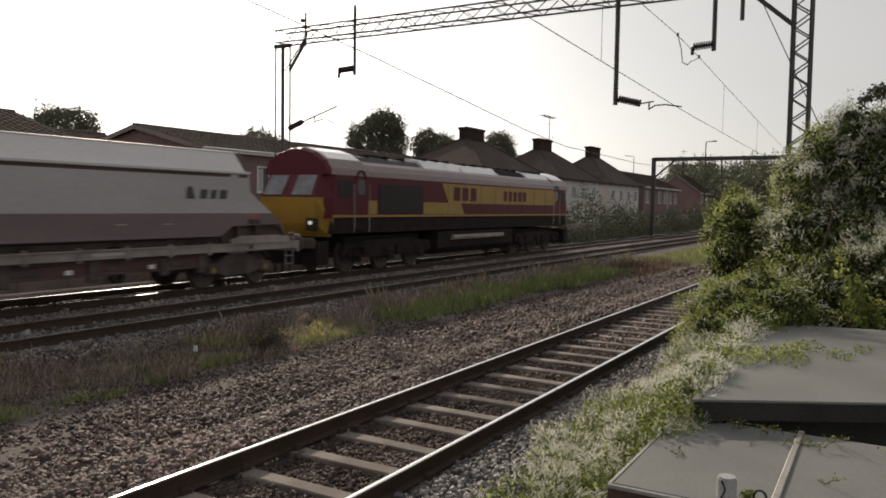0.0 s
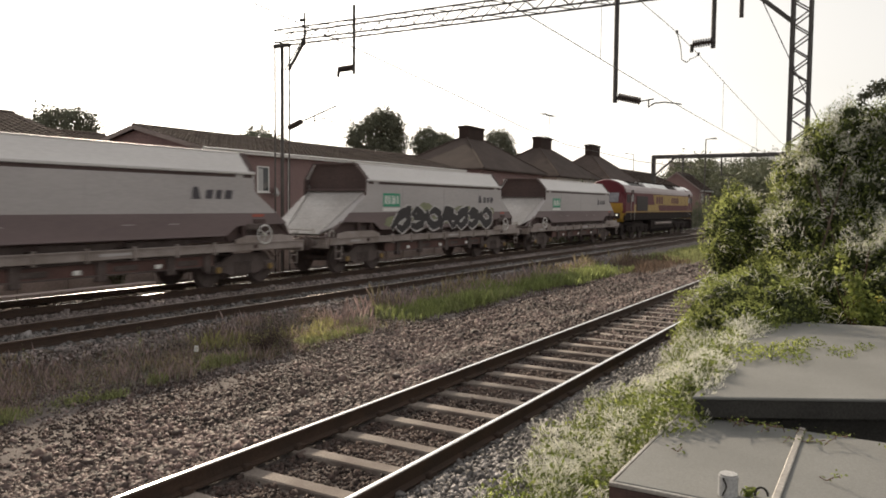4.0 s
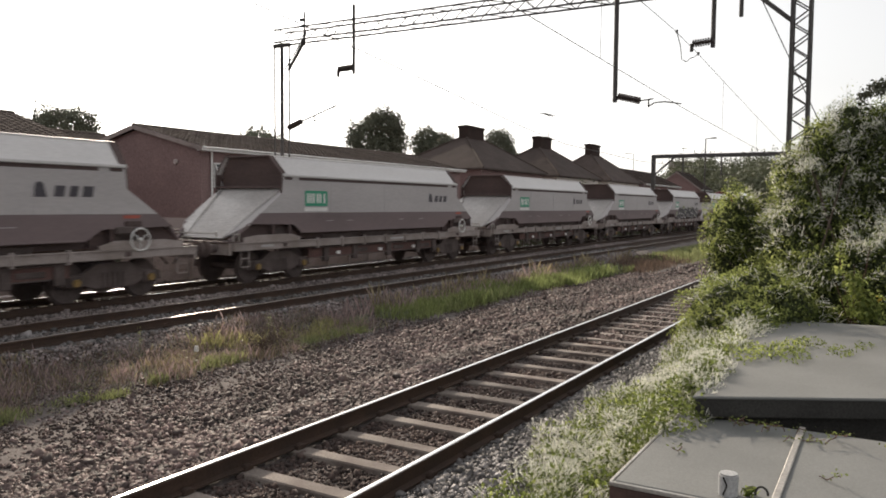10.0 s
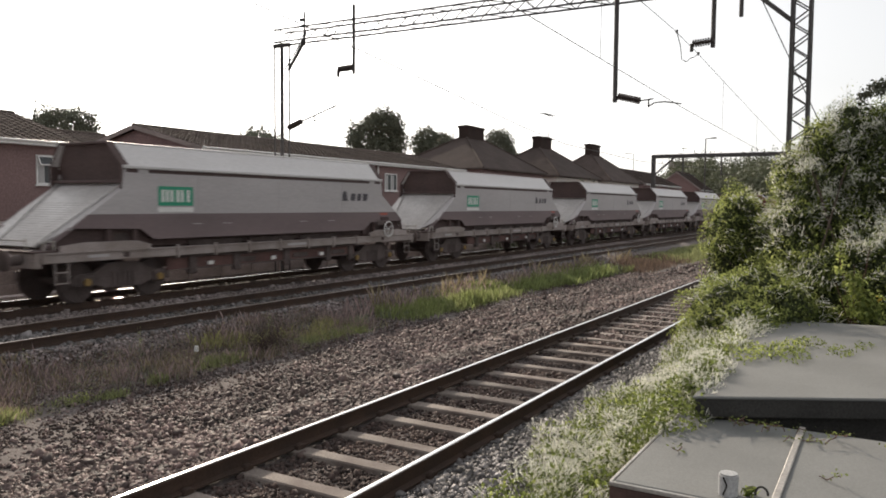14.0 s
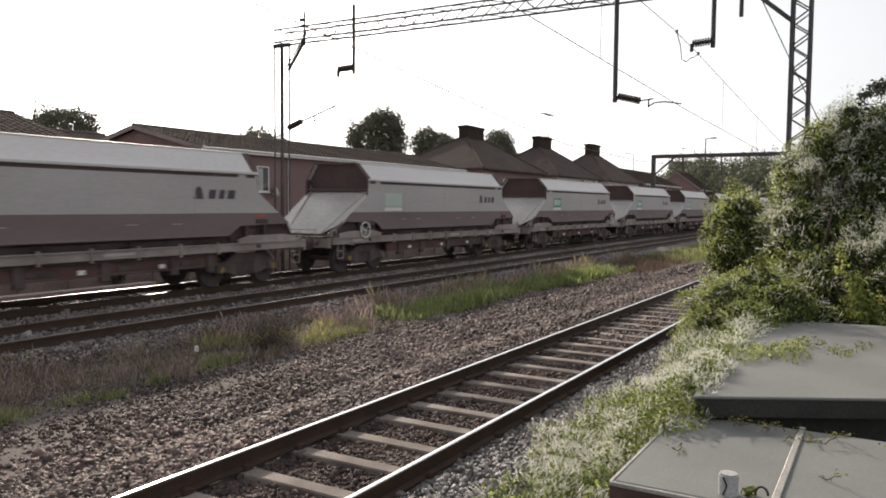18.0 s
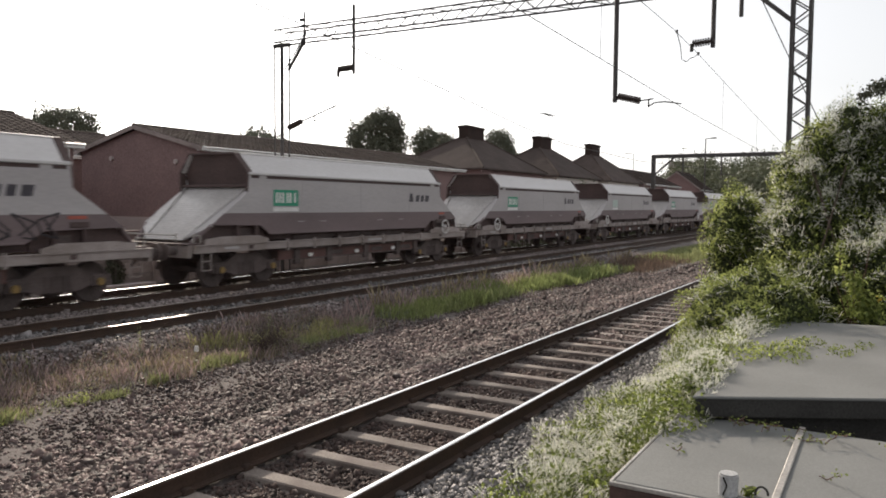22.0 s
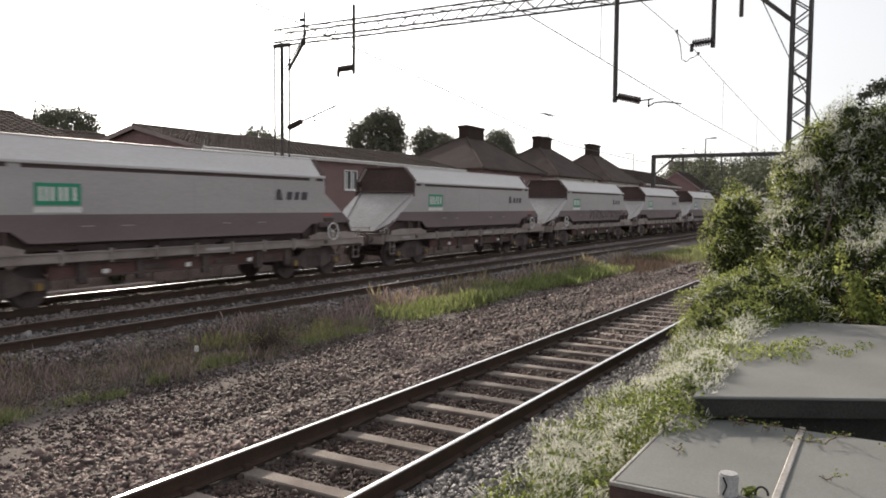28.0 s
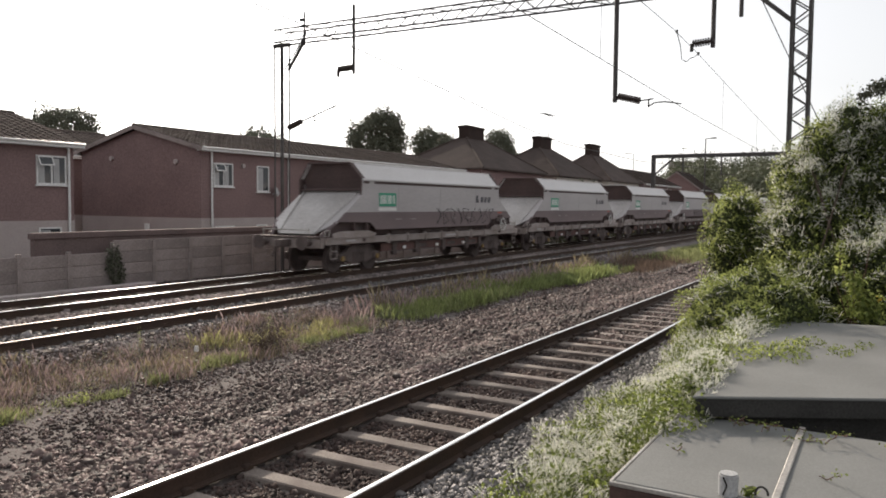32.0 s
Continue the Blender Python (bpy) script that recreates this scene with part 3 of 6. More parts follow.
        box(bm, e * 6.80 - 0.4, e * 6.80 + 0.22, -1.3, 1.3, 1.172, 1.21, 0.01)
        part("end_platform", bm, "wagon_in", wagon)
        bm = bmesh.new()
        for y in (-1.25, -0.62, 1.25):
            tube(bm, (e * 6.92, y, 1.2), (e * 6.92, y, 1.46 if y > -1 else 1.40), 0.018, 6)
        tube(bm, (e * 6.92, -0.62, 1.40), (e * 6.92, 1.25, 1.40), 0.02, 6)
        tube(bm, (e * 6.92, -1.25, 1.40), (e * 6.70, -1.25, 1.40), 0.018, 6)
        tube(bm, (e * 6.70, -1.25, 1.40), (e * 6.70, -1.25, 1.2), 0.018, 6)
        part("end_handrail", bm, "trim", wagon, "pale tubular end handrail")
        for s in (-1, 1):
            bm = bmesh.new()
            for x in (6.45, 6.75):
                tube(bm, (e * x, s * 1.36, 0.98), (e * x, s * 1.36, 0.52), 0.016, 6)
            for z in (0.52, 0.75):
                tube(bm, (e * 6.45, s * 1.36, z), (e * 6.75, s * 1.36, z), 0.016, 6)
            part("foot_step", bm, "wagon_sole", wagon)
        bm = bmesh.new()
        box(bm, e * 7.06 - 0.06, e * 7.06 + 0.06, -1.3, 1.3, 0.85, 1.17, 0.015)
        part("headstock", bm, "wagon_sole", wagon)
        for s in (-1, 1):
            bm = bmesh.new()
            tube(bm, (e * 7.2, s * 0.87, 1.03), (e * 7.5, s * 0.87, 1.03), 0.11, 12)
            tube(bm, (e * 7.5, s * 0.87, 1.03), (e * 7.56, s * 0.87, 1.03), 0.22, 16)
            part("buffer", bm, "bogie", wagon)
        bm = bmesh.new()
        box(bm, e * 7.4 - 0.25, e * 7.4 + 0.24, -0.12, 0.12, 0.88, 1.12, 0.03)
        tube(bm, (e * 7.2, 0.35, 0.95), (e * 7.55, 0.30, 0.6), 0.03, 6)
        part("coupler", bm, "bogie", wagon)
        make_bogie(wagon, e * 4.90)
    # hopper floor and discharge gear between the bogies
    bm = bmesh.new()
    box(bm, -5.0, 5.0, -1.2, 1.2, 1.75, 1.80)
    part("load_floor", bm, "wagon_in", wagon)
    for k in (-2.1, 0.0, 2.1):
        bm = bmesh.new()
        loft(bm, [[(k - 0.95, -1.1, 1.3), (k + 0.95, -1.1, 1.3), (k + 0.95, 1.1, 1.3), (k - 0.95, 1.1, 1.3)], [(k - 0.6, -0.9, 0.55), (k + 0.6, -0.9, 0.55), (k + 0.6, 0.9, 0.55), (k - 0.6, 0.9, 0.55)]])
        part("discharge_chute", bm, "bogie", wagon)
    bm = bmesh.new()
    box(bm, -3.75, 3.75, -1.16, -1.10, 0.60, 0.86, 0.01)
    box(bm, -3.75, 3.75, -1.19, -1.07, 0.86, 0.89)
    part("centre_beam", bm, "primer", wagon, "dull red-brown beam below the solebar")
    for k in (-3.0, -1.5, 0.45, 2.35, 3.5):
        bm = bmesh.new()
        box(bm, k - 0.12, k + 0.12, -1.24, -1.10, 0.46, 0.95, 0.02)
        part("door_gear", bm, "bogie", wagon)
    for k in (-1.1, 1.1, 2.9):
        bm = bmesh.new()
        tube(bm, (k - 0.32, -1.02, 0.72), (k + 0.32, -1.02, 0.72), 0.16, 12)
        part("air_tank", bm, "bogie", wagon)
    for k in (-2.5, -0.2, 1.9):
        bm = bmesh.new()
        box(bm, k - 0.09, k + 0.09, -1.32, -1.28, 0.66, 0.76, 0.01)
        part("release_plate", bm, "white", wagon, "small white plate on the underframe")
    bm = bmesh.new()
    tube(bm, (-3.6, -1.2, 0.9), (3.6, -1.2, 0.9), 0.03, 6)
    tube(bm, (-3.3, -1.22, 0.6), (3.3, -1.22, 0.6), 0.02, 6)
    part("brake_rod", bm, "bogie", wagon)
    # hand brake wheel at one end, cut-out box at the other
    x = 5.36 * (1 if front_wheel else -1)
    for s in (-1,):
        bm = bmesh.new()
        ring_torus(bm, (x, s * 1.42, 1.38), 0, 0.255, 0.02)
        for k in range(3):
            a = 0.5 + k * math.tau / 3
            tube(bm, (x, s * 1.42, 1.39), (x + 0.25 * math.cos(a), s * 1.42, 1.39 + 0.25 * math.sin(a)), 0.011, 6)
        tube(bm, (x, s * 1.30, 1.38), (x, s * 1.45, 1.38), 0.035, 8)
        part("handbrake_wheel", bm, "white", wagon, "pale round handbrake wheel")
        bm = bmesh.new()
        box(bm, x * 0.93 - 0.22, x * 0.93 + 0.22, s * 1.33 - 0.05, s * 1.33 + 0.05, 1.50, 1.68, 0.03)
        part("brake_box", bm, "bogie", wagon)
    # owner's plates: green panel with pale strokes, white bar, purple strokes
    y = -1.322
    bm = bmesh.new()
    box(bm, -4.12, -3.08, y - 0.006, y, 2.15, 2.61)
    plate = part("owner_panel", bm, "logo_green", wagon, "green owner's panel with plain white bars")
    for a, b, c, d in ((-3.93, -3.85, 2.24, 2.53), (-3.80, -3.72, 2.24, 2.53), (-3.67, -3.59, 2.24, 2.53), (-3.49, -3.41, 2.24, 2.53), (-3.36, -3.28, 2.24, 2.53), (-3.17, -3.09, 2.24, 2.53)):
        bm = bmesh.new()
        mark(bm, a - 0.1, b - 0.1, c, d, y - 0.006)
        part("white_bar", bm, "white", plate)
    bm = bmesh.new()
    box(bm, -4.13, -3.07, y - 0.006, y, 2.0, 2.115)
    part("white_strip", bm, "white", wagon, "white strip under the green panel")
    for a, b in ((3.33, 3.61), (3.67, 3.91), (3.97, 4.27)):
        bm = bmesh.new()
        slab(bm, [(a, 2.33), (b - 0.05, 2.33), (b, 2.56), (a + 0.05, 2.56)], y - 0.004, y)
        part("purple_block", bm, "logo_purple", wagon, "purple-grey painted block")
    bm = bmesh.new()
    slab(bm, [(2.87, 2.32), (3.19, 2.32), (3.11, 2.60), (3.03, 2.64), (2.95, 2.60)], y - 0.004, y)
    part("purple_emblem", bm, "logo_purple", wagon, "small purple-grey emblem")
    bm = bmesh.new()
    box(bm, 4.98, 5.42, y - 0.004, y - 0.001, 1.86, 1.93)
    part("red_strip", bm, "red_paint", wagon, "faded red strip near the end")
    bm = bmesh.new()
    box(bm, 5.02, 5.46, y - 0.03, y + 0.01, 1.68, 1.80, 0.01)
    part("grab_recess", bm, "wagon_in", wagon, "dark hand-hold recess")
    for a in (-3.1, -2.1, 0.9, 2.2):
        bm = bmesh.new()
        box(bm, a, a + 0.32, y - 0.002, y + 0.001, 1.70, 1.715)
        part("chalk_line", bm, "wagon_light", wagon)
    for a, b in ((0.3, 1.1), (-6.0, -5.5)):
        bm = bmesh.new()
        box(bm, a, b, -1.386, -1.378, 1.03, 1.09)
        part("data_bar", bm, "wagon_light", wagon, "pale painted bar on the solebar")
    return wagon


def blob(bm, cx, cz, rx, rz, y, rng, n=12):
    """A flat lumpy patch of paint."""
    pts = [(cx + rx * math.cos(k * math.tau / n) * rng.uniform(0.7, 1.25), cz + rz * math.sin(k * math.tau / n) * rng.uniform(0.75, 1.2)) for k in range(n)]
    slab(bm, pts, y - 0.003, y)


def swept(pts, width, y0, y1, bm):
    """A painted stroke: a flat ribbon of changing width along (x, z) points."""
    n = len(pts)
    left, right = [], []
    for k, (x, z) in enumerate(pts):
        a, b = pts[max(k - 1, 0)], pts[min(k + 1, n - 1)]
        d = Vector((b[0] - a[0], b[1] - a[1])).normalized()
        w = width * (0.45 + 0.75 * math.sin(math.pi * (k + 0.35) / n))
        left.append((x - d.y * w, z + d.x * w))
        right.append((x + d.y * w, z - d.x * w))
    for k in range(n - 1):
        slab(bm, [left[k], left[k + 1], right[k + 1], right[k]], y0, y1)


def graffiti_fat(wagon, x0, x1, z0, z1, n, seed):
    """Fat sprayed shapes: a pale green glow, white outlines and black filling."""
    rng = random.Random(seed)
    w, h = (x1 - x0) / n, z1 - z0
    for i in range(11):
        bm = bmesh.new()
        blob(bm, x0 - 0.2 + (x1 - x0 + 0.5) * (i + 0.5) / 11, z0 + h * rng.uniform(0.2, 0.95), w * rng.uniform(0.35, 0.6), h * rng.uniform(0.16, 0.26), -1.3235 - 0.0004 * i, rng)
        part("graffiti_glow", bm, "graffiti_green", wagon, "faint green sprayed patch")
    shapes = ([(0.05, 0.1), (0.3, 0.55), (0.75, 0.95), (0.9, 1.05)], [(0.1, 0.75), (0.35, 0.95), (0.7, 0.75), (0.75, 0.35), (0.45, 0.12), (0.15, 0.3)],
              [(0.05, 0.9), (0.25, 0.4), (0.55, 0.15), (0.9, 0.35)], [(0.15, 0.05), (0.2, 0.5), (0.3, 0.95), (0.75, 0.85), (0.6, 0.5), (0.95, 0.1)],
              [(0.1, 0.55), (0.5, 0.65), (0.95, 0.5)], [(0.5, 0.05), (0.45, 0.5), (0.6, 0.98)])
    for i in range(n):
        picks = (i % 4, (i * 3 + 1) % 6)
        for j, q in enumerate(picks):
            pts = [(x0 + w * (i + 0.15 * j + 1.15 * a + 0.2 * b), z0 + h * (b * 0.9 + rng.uniform(-0.05, 0.05))) for a, b in shapes[q]]
            fine = []
            for k in range(len(pts) - 1):
                for u in (0.0, 0.5):
                    fine.append((pts[k][0] * (1 - u) + pts[k + 1][0] * u, pts[k][1] * (1 - u) + pts[k + 1][1] * u))
            fine.append(pts[-1])
            lift = 0.0006 * ((2 * i + j) % 5)
            bm = bmesh.new()
            swept(fine, 0.20, -1.332 - lift, -1.330 - lift, bm)
            outline = part("graffiti_outline", bm, "graffiti_white", wagon, "pale sprayed outline")
            bm = bmesh.new()
            swept(fine, 0.135, -1.340 - lift, -1.338 - lift, bm)
            part("graffiti_fill", bm, "graffiti_black", outline, "black sprayed filling")


def graffiti(wagon, x0, x1, z0, z1, n, width, seed):
    """Thin sprayed scrawl as loose strokes on the near side."""
    rng = random.Random(seed)
    for i in range(n):
        bm = bmesh.new()
        cx = x0 + (x1 - x0) * (i + 0.5) / n
        w = (x1 - x0) / n * 0.5
        pts = [Vector((cx + w * math.sin(k * 1.9 + rng.uniform(-0.5, 0.5)), -1.326, z0 + (z1 - z0) * (0.5 + 0.5 * math.cos(k * 1.3 + i + rng.uniform(-0.4, 0.4))))) for k in range(6)]
        for a, b in zip(pts, pts[1:]):
            if (b - a).length > 0.05:
                bar(bm, a, b, 0.006, width)
        part("graffiti_stroke", bm, "graffiti_black", wagon, "thin dark sprayed scrawl")


def make_train():
    plain, turned = make_wagon(True), make_wagon(False)
    made = []
    for k in range(14):
        if k == 1:
            w = plain
        elif k == 0:
            w = turned
        else:
            w = copy_thing(turned if k in (7, 8, 10) else plain, Matrix.Identity(4))
        made.append(w)
    for c in made[7].children:
        if c.name.startswith("owner_panel"):
            bm = bmesh.new()
            box(bm, -4.12, -3.08, -1.338, -1.322, 2.15, 2.61)
            c.data = mesh_of("owner_panel", bm, "panel_pale")
            tagged(c, "sun-bleached pale owner's panel")
    graffiti_fat(made[1], -3.7, 3.9, 1.30, 2.16, 7, 3)
    graffiti(made[10], -1.5, 4.8, 1.45, 2.0, 12, 0.035, 5)
    graffiti(made[13], -0.5, 4.6, 1.45, 2.1, 9, 0.025, 8)
    return made


def make_loco():
    """A heavy freight diesel in maroon and gold. X runs forward."""
    loco = thing("diesel_locomotive", "maroon and gold diesel locomotive with yellow ends hauling the train", "locomotive")
    W = 1.32
    bm = bmesh.new()
    box(bm, -8.55, 8.55, -W, W, 1.80, 3.17, 0.02)
    part("body_side", bm, "maroon", loco, "maroon body side")
    bm = bmesh.new()
    box(bm, -10.0, 10.0, -W + 0.04, W - 0.04, 1.30, 1.80, 0.02)
    part("underframe", bm, "loco_under", loco, "dark oily underframe beam")
    for s in (-1, 1):
        bm = bmesh.new()
        box(bm, -9.98, 9.98, s * (W + 0.012) - 0.006, s * (W + 0.012) + 0.006, 1.83, 1.90)
        part("gold_stripe", bm, "gold", loco, "thin gold stripe along the solebar")
        bm = bmesh.new()
        slab(bm, [(-4.62, 1.92), (-4.62, 2.36), (-2.75, 2.36), (-3.25, 3.10), (8.35, 3.10), (8.35, 2.34), (-1.75, 2.34), (-1.45, 1.92)], s * (W + 0.004) - 0.005, s * (W + 0.004) + 0.005)
        band = part("gold_band", bm, "gold", loco, "broad gold band with slanted ends")
        bm = bmesh.new()
        slab(bm, [(-8.10, 1.92), (-8.10, 2.38), (-7.60, 2.38), (-7.60, 1.92)], s * (W + 0.004) - 0.005, s * (W + 0.004) + 0.005)
        part("gold_panel", bm, "gold", loco, "small gold panel behind the cab door")
        # plain strokes for the operator's letters and the running number
        y = s * (W + 0.012)
        for k in range(3):
            bm = bmesh.new()
            mark(bm, -2.35 + k * 0.70, -1.83 + k * 0.70, 2.44, 2.98, y + (0.004 if s > 0 else 0))
            part("operator_block", bm, "maroon", band, "plain maroon painted block")
        for k in range(5):
            bm = bmesh.new()
            mark(bm, 2.2 + k * 0.52, 2.56 + k * 0.52, 2.48, 2.92, y + (0.004 if s > 0 else 0))
            part("number_bar", bm, "maroon", band, "plain maroon painted bar")
        # radiator/clean-air grilles and doors
        bm = bmesh.new()
        box(bm, -7.50, -4.66, s * (W + 0.01) - 0.015, s * (W + 0.01) + 0.015, 1.95, 2.95, 0.01)
        grille = part("grille", bm, "grille", loco, "dark square intake grille")
        for k in range(7):
            bm = bmesh.new()
            box(bm, -7.44, -4.72, s * (W + 0.03) - 0.008, s * (W + 0.03) + 0.008, 2.0 + k * 0.135, 2.03 + k * 0.135)
            part("grille_slat", bm, "grille", grille)
        for x in (-8.5, 8.5):
            bm = bmesh.new()
            box(bm, x - 0.33, x + 0.33, s * (W - 0.004) - 0.012, s * (W - 0.004) + 0.012, 1.92, 3.14, 0.01)
            door = part("cab_door", bm, "maroon", loco, "maroon cab door")
            bm = bmesh.new()
            for e in (-0.42, 0.42):
                tube(bm, (x + e, s * (W + 0.05), 1.35), (x + e, s * (W + 0.05), 2.9), 0.013, 6)
            part("door_handrail", bm, "trim", loco, "thin grey door handrail")
            bm = bmesh.new()
            for k in range(8):
                a, b = math.pi * k / 8, math.pi * (k + 1) / 8
                tube(bm, (x + 0.30 * math.cos(a) * 0.8, s * (W + 0.01), 3.05 + 0.28 * math.sin(a)), (x + 0.30 * math.cos(b) * 0.8, s * (W + 0.01), 3.05 + 0.28 * math.sin(b)), 0.03, 6)
            part("door_arch", bm, "grille", loco, "dark arched rain strip over the cab door")
            bm = bmesh.new()
            box(bm, x - 0.2, x + 0.2, s * (W + 0.01) - 0.008, s * (W + 0.01) + 0.008, 2.55, 3.05, 0.01)
            part("door_window", bm, "glass", door)
            bm = bmesh.new()
            for z in (0.55, 0.85, 1.15, 1.42):
                box(bm, x - 0.25, x + 0.25, s * W - 0.1, s * W + 0.08, z, z + 0.03)
            part("cab_steps", bm, "loco_under", loco)
        for x in (-2.8, -1.4, 0.0, 1.4, 2.8, 4.2, 5.6, 7.0):
            bm = bmesh.new()
            box(bm, x - 0.008, x + 0.008, s * (W + 0.011) - 0.004, s * (W + 0.011) + 0.004, 1.92, 3.10)
            part("door_seam", bm, "grille", loco)
    # roof: shallow curve, with lighter hatches, fans and the exhaust
    arch = [(-W, 3.16), (-1.29, 3.34), (-1.16, 3.54), (-0.80, 3.76), (-0.30, 3.88), (0.30, 3.88), (0.80, 3.76), (1.16, 3.54), (1.29, 3.34), (W, 3.16)]
    peak = [(-W, 3.16), (-1.29, 3.36), (-1.12, 3.62), (-0.70, 3.88), (-0.22, 4.02), (0.22, 4.02), (0.70, 3.88), (1.12, 3.62), (1.29, 3.36), (W, 3.16)]
    bm = bmesh.new()
    prism(bm, arch, -8.55, 8.55)
    part("roof", bm, "loco_roof", loco, "pale maroon curved roof")
    for x0, x1, z, paint in ((-8.0, -4.3, 0.02, "grille"), (-4.1, -1.2, 0.12, "loco_hatch"), (-1.0, 2.2, 0.10, "loco_hatch"), (2.5, 5.2, 0.07, "loco_under"), (5.5, 8.2, 0.08, "loco_hatch")):
        bm = bmesh.new()
        prism(bm, [(-1.02, 3.62), (-0.72, 3.82 + z), (-0.2, 3.90 + z), (0.2, 3.90 + z), (0.72, 3.82 + z), (1.02, 3.62)], x0, x1)
        hatch = part("roof_hatch", bm, paint, loco, "roof hatch, painted pale for the sky sheen on it" if paint == "loco_hatch" else "dark roof hatch")
        for k in range(3):
            bm = bmesh.new()
            c = x0 + (x1 - x0) * (0.2 + 0.3 * k)
            box(bm, c - 0.04, c + 0.04, -0.74, 0.74, 3.80 + z, 3.93 + z, 0.01)
            part("hatch_rib", bm, "loco_under", hatch)
    for x in (-6.4, 3.2, 4.4):
        bm = bmesh.new()
        tube(bm, (x, 0, 3.84), (x, 0, 3.99), 0.5, 18)
        part("roof_fan", bm, "grille", loco, "dark round roof fan")
    bm = bmesh.new()
    box(bm, 2.25, 2.45, -0.4, 0.4, 3.82, 4.04, 0.03)
    part("exhaust", bm, "grille", loco)
    for e in (-1, 1):
        # cab: side walls, yellow nose, maroon upper front, roof dome, glazing
        def ring(z, corner, front, wc, wf):
            return [(e * 8.5, -wc, z), (e * corner, -wc, z), (e * front, -wf, z), (e * front, wf, z), (e * corner, wc, z), (e * 8.5, wc, z)]
        bm = bmesh.new()
        loft(bm, [ring(1.80, 9.95, 10.2, W, 1.2), ring(2.42, 9.95, 10.3, W, 1.2), ring(3.18, 9.80, 10.02, 1.31, 1.12)])
        part("cab_shell", bm, "maroon", loco, "maroon cab")
        bm = bmesh.new()
        loft(bm, [[(e * x, y, z) for x, y in ((9.9, -wc), (fx, -wf), (fx, wf), (9.9, wc))] for z, fx, wc, wf in ((1.22, 10.12, 1.18, 0.78), (1.62, 10.36, 1.29, 0.95), (2.44, 10.62, 1.322, 1.10))])
        nose = part("nose", bm, "yellow", loco, "warning-yellow cab nose narrowing downwards")
        bm = bmesh.new()
        loft(bm, [[(e * x, y, z) for x, y in ((9.9, -wc), (fx, -wf), (fx, wf), (9.9, wc))] for z, fx, wc, wf in ((2.445, 10.60, W, 1.09), (3.22, 10.16, 1.29, 1.04))])
        brow = part("cab_front", bm, "maroon", loco, "maroon cab front round the windscreens")
        for s in (-1, 1):
            bm = bmesh.new()
            a, b, c, d = [Vector((e * x, s * y, z)) for x, y, z in ((10.575, 0.20, 2.50), (10.57, 0.98, 2.50), (10.20, 0.92, 3.12), (10.21, 0.20, 3.12))]
            off = Vector((e * 0.03, 0, 0.015))
            loft(bm, [[a, b, c, d], [p + off for p in (a, b, c, d)]])
            part("windscreen", bm, "windscreen", brow, "windscreen with the sky's reflection painted grey")
            bm = bmesh.new()
            box(bm, e * 9.35 - 0.38, e * 9.35 + 0.38, s * (W - 0.01) - 0.025, s * (W - 0.01) + 0.025, 2.48, 3.02, 0.02)
            part("cab_side_window", bm, "grille", loco, "dark cab side window")
            bm = bmesh.new()
            box(bm, e * 10.40 - 0.10, e * 10.40 + 0.10, s * 0.86 - 0.19, s * 0.86 + 0.19, 1.42, 1.80, 0.03)
            part("lamp_housing", bm, "grille", nose, "black lamp cluster housing")
            bm = bmesh.new()
            tube(bm, (e * 10.48, s * 0.88, 1.66), (e * 10.53, s * 0.88, 1.66), 0.06, 14)
            part("headlight", bm, "lamp" if (e < 0 and s < 0) else "glass", nose, "round end lamp")
            bm = bmesh.new()
            tube(bm, (e * 10.4, s * 0.87, 1.03), (e * 10.62, s * 0.87, 1.03), 0.11, 12)
            box(bm, e * 10.65 - 0.04, e * 10.65 + 0.04, s * 0.87 - 0.3, s * 0.87 + 0.3, 0.86, 1.20, 0.03)
            part("buffer", bm, "bogie", loco)
            bm = bmesh.new()
            tube(bm, (e * 10.66, s * 0.55, 1.1), (e * 10.66, s * 0.55, 1.3), 0.02, 6)
            tube(bm, (e * 10.66, s * 0.35, 1.1), (e * 10.66, s * 0.35, 1.3), 0.02, 6)
            tube(bm, (e * 10.66, s * 0.35, 1.3), (e * 10.66, s * 0.55, 1.3), 0.02, 6)
            part("grab_rail", bm, "white", nose)
        bm = bmesh.new()
        prism(bm, peak, *sorted((e * 8.2, e * 10.02)))
        part("cab_roof", bm, "loco_roof", loco, "pale maroon arched cab roof")
        bm = bmesh.new()
        prism(bm, [(-1.08, 3.66), (-0.70, 3.895), (-0.22, 4.035), (0.22, 4.035), (0.70, 3.895), (1.08, 3.66)], *sorted((e * 8.25, e * 9.9)))
        part("cab_roof_panel", bm, "loco_hatch", loco, "pale panel on the cab roof")
        bm = bmesh.new()
        loft(bm, [[(e * 10.02, y, z) for y, z in peak], [(e * 10.20, y * 0.96, 3.16 + (z - 3.16) * 0.92) for y, z in peak]])
        part("cab_brow", bm, "maroon", loco, "maroon arched brow over the windscreens")
        bm = bmesh.new()
        slab(bm, [(e * 10.0, 0.35), (e * 10.55, 0.35), (e * 10.58, 1.0), (e * 10.0, 1.1)], -1.2, 1.2)
        part("snow_plough", bm, "loco_under", loco)
    # fuel tank, boxes and three-axle bogies
    bm = bmesh.new()
    prism(bm, [(-1.25, 1.25), (-1.25, 0.62), (-0.95, 0.36), (0.95, 0.36), (1.25, 0.62), (1.25, 1.25)], -3.4, 3.4)
    part("fuel_tank", bm, "loco_under", loco, "long dark fuel tank")
    bm = bmesh.new()
    tube(bm, (-2.4, -1.3, 1.0), (2.2, -1.3, 1.0), 0.10, 10)
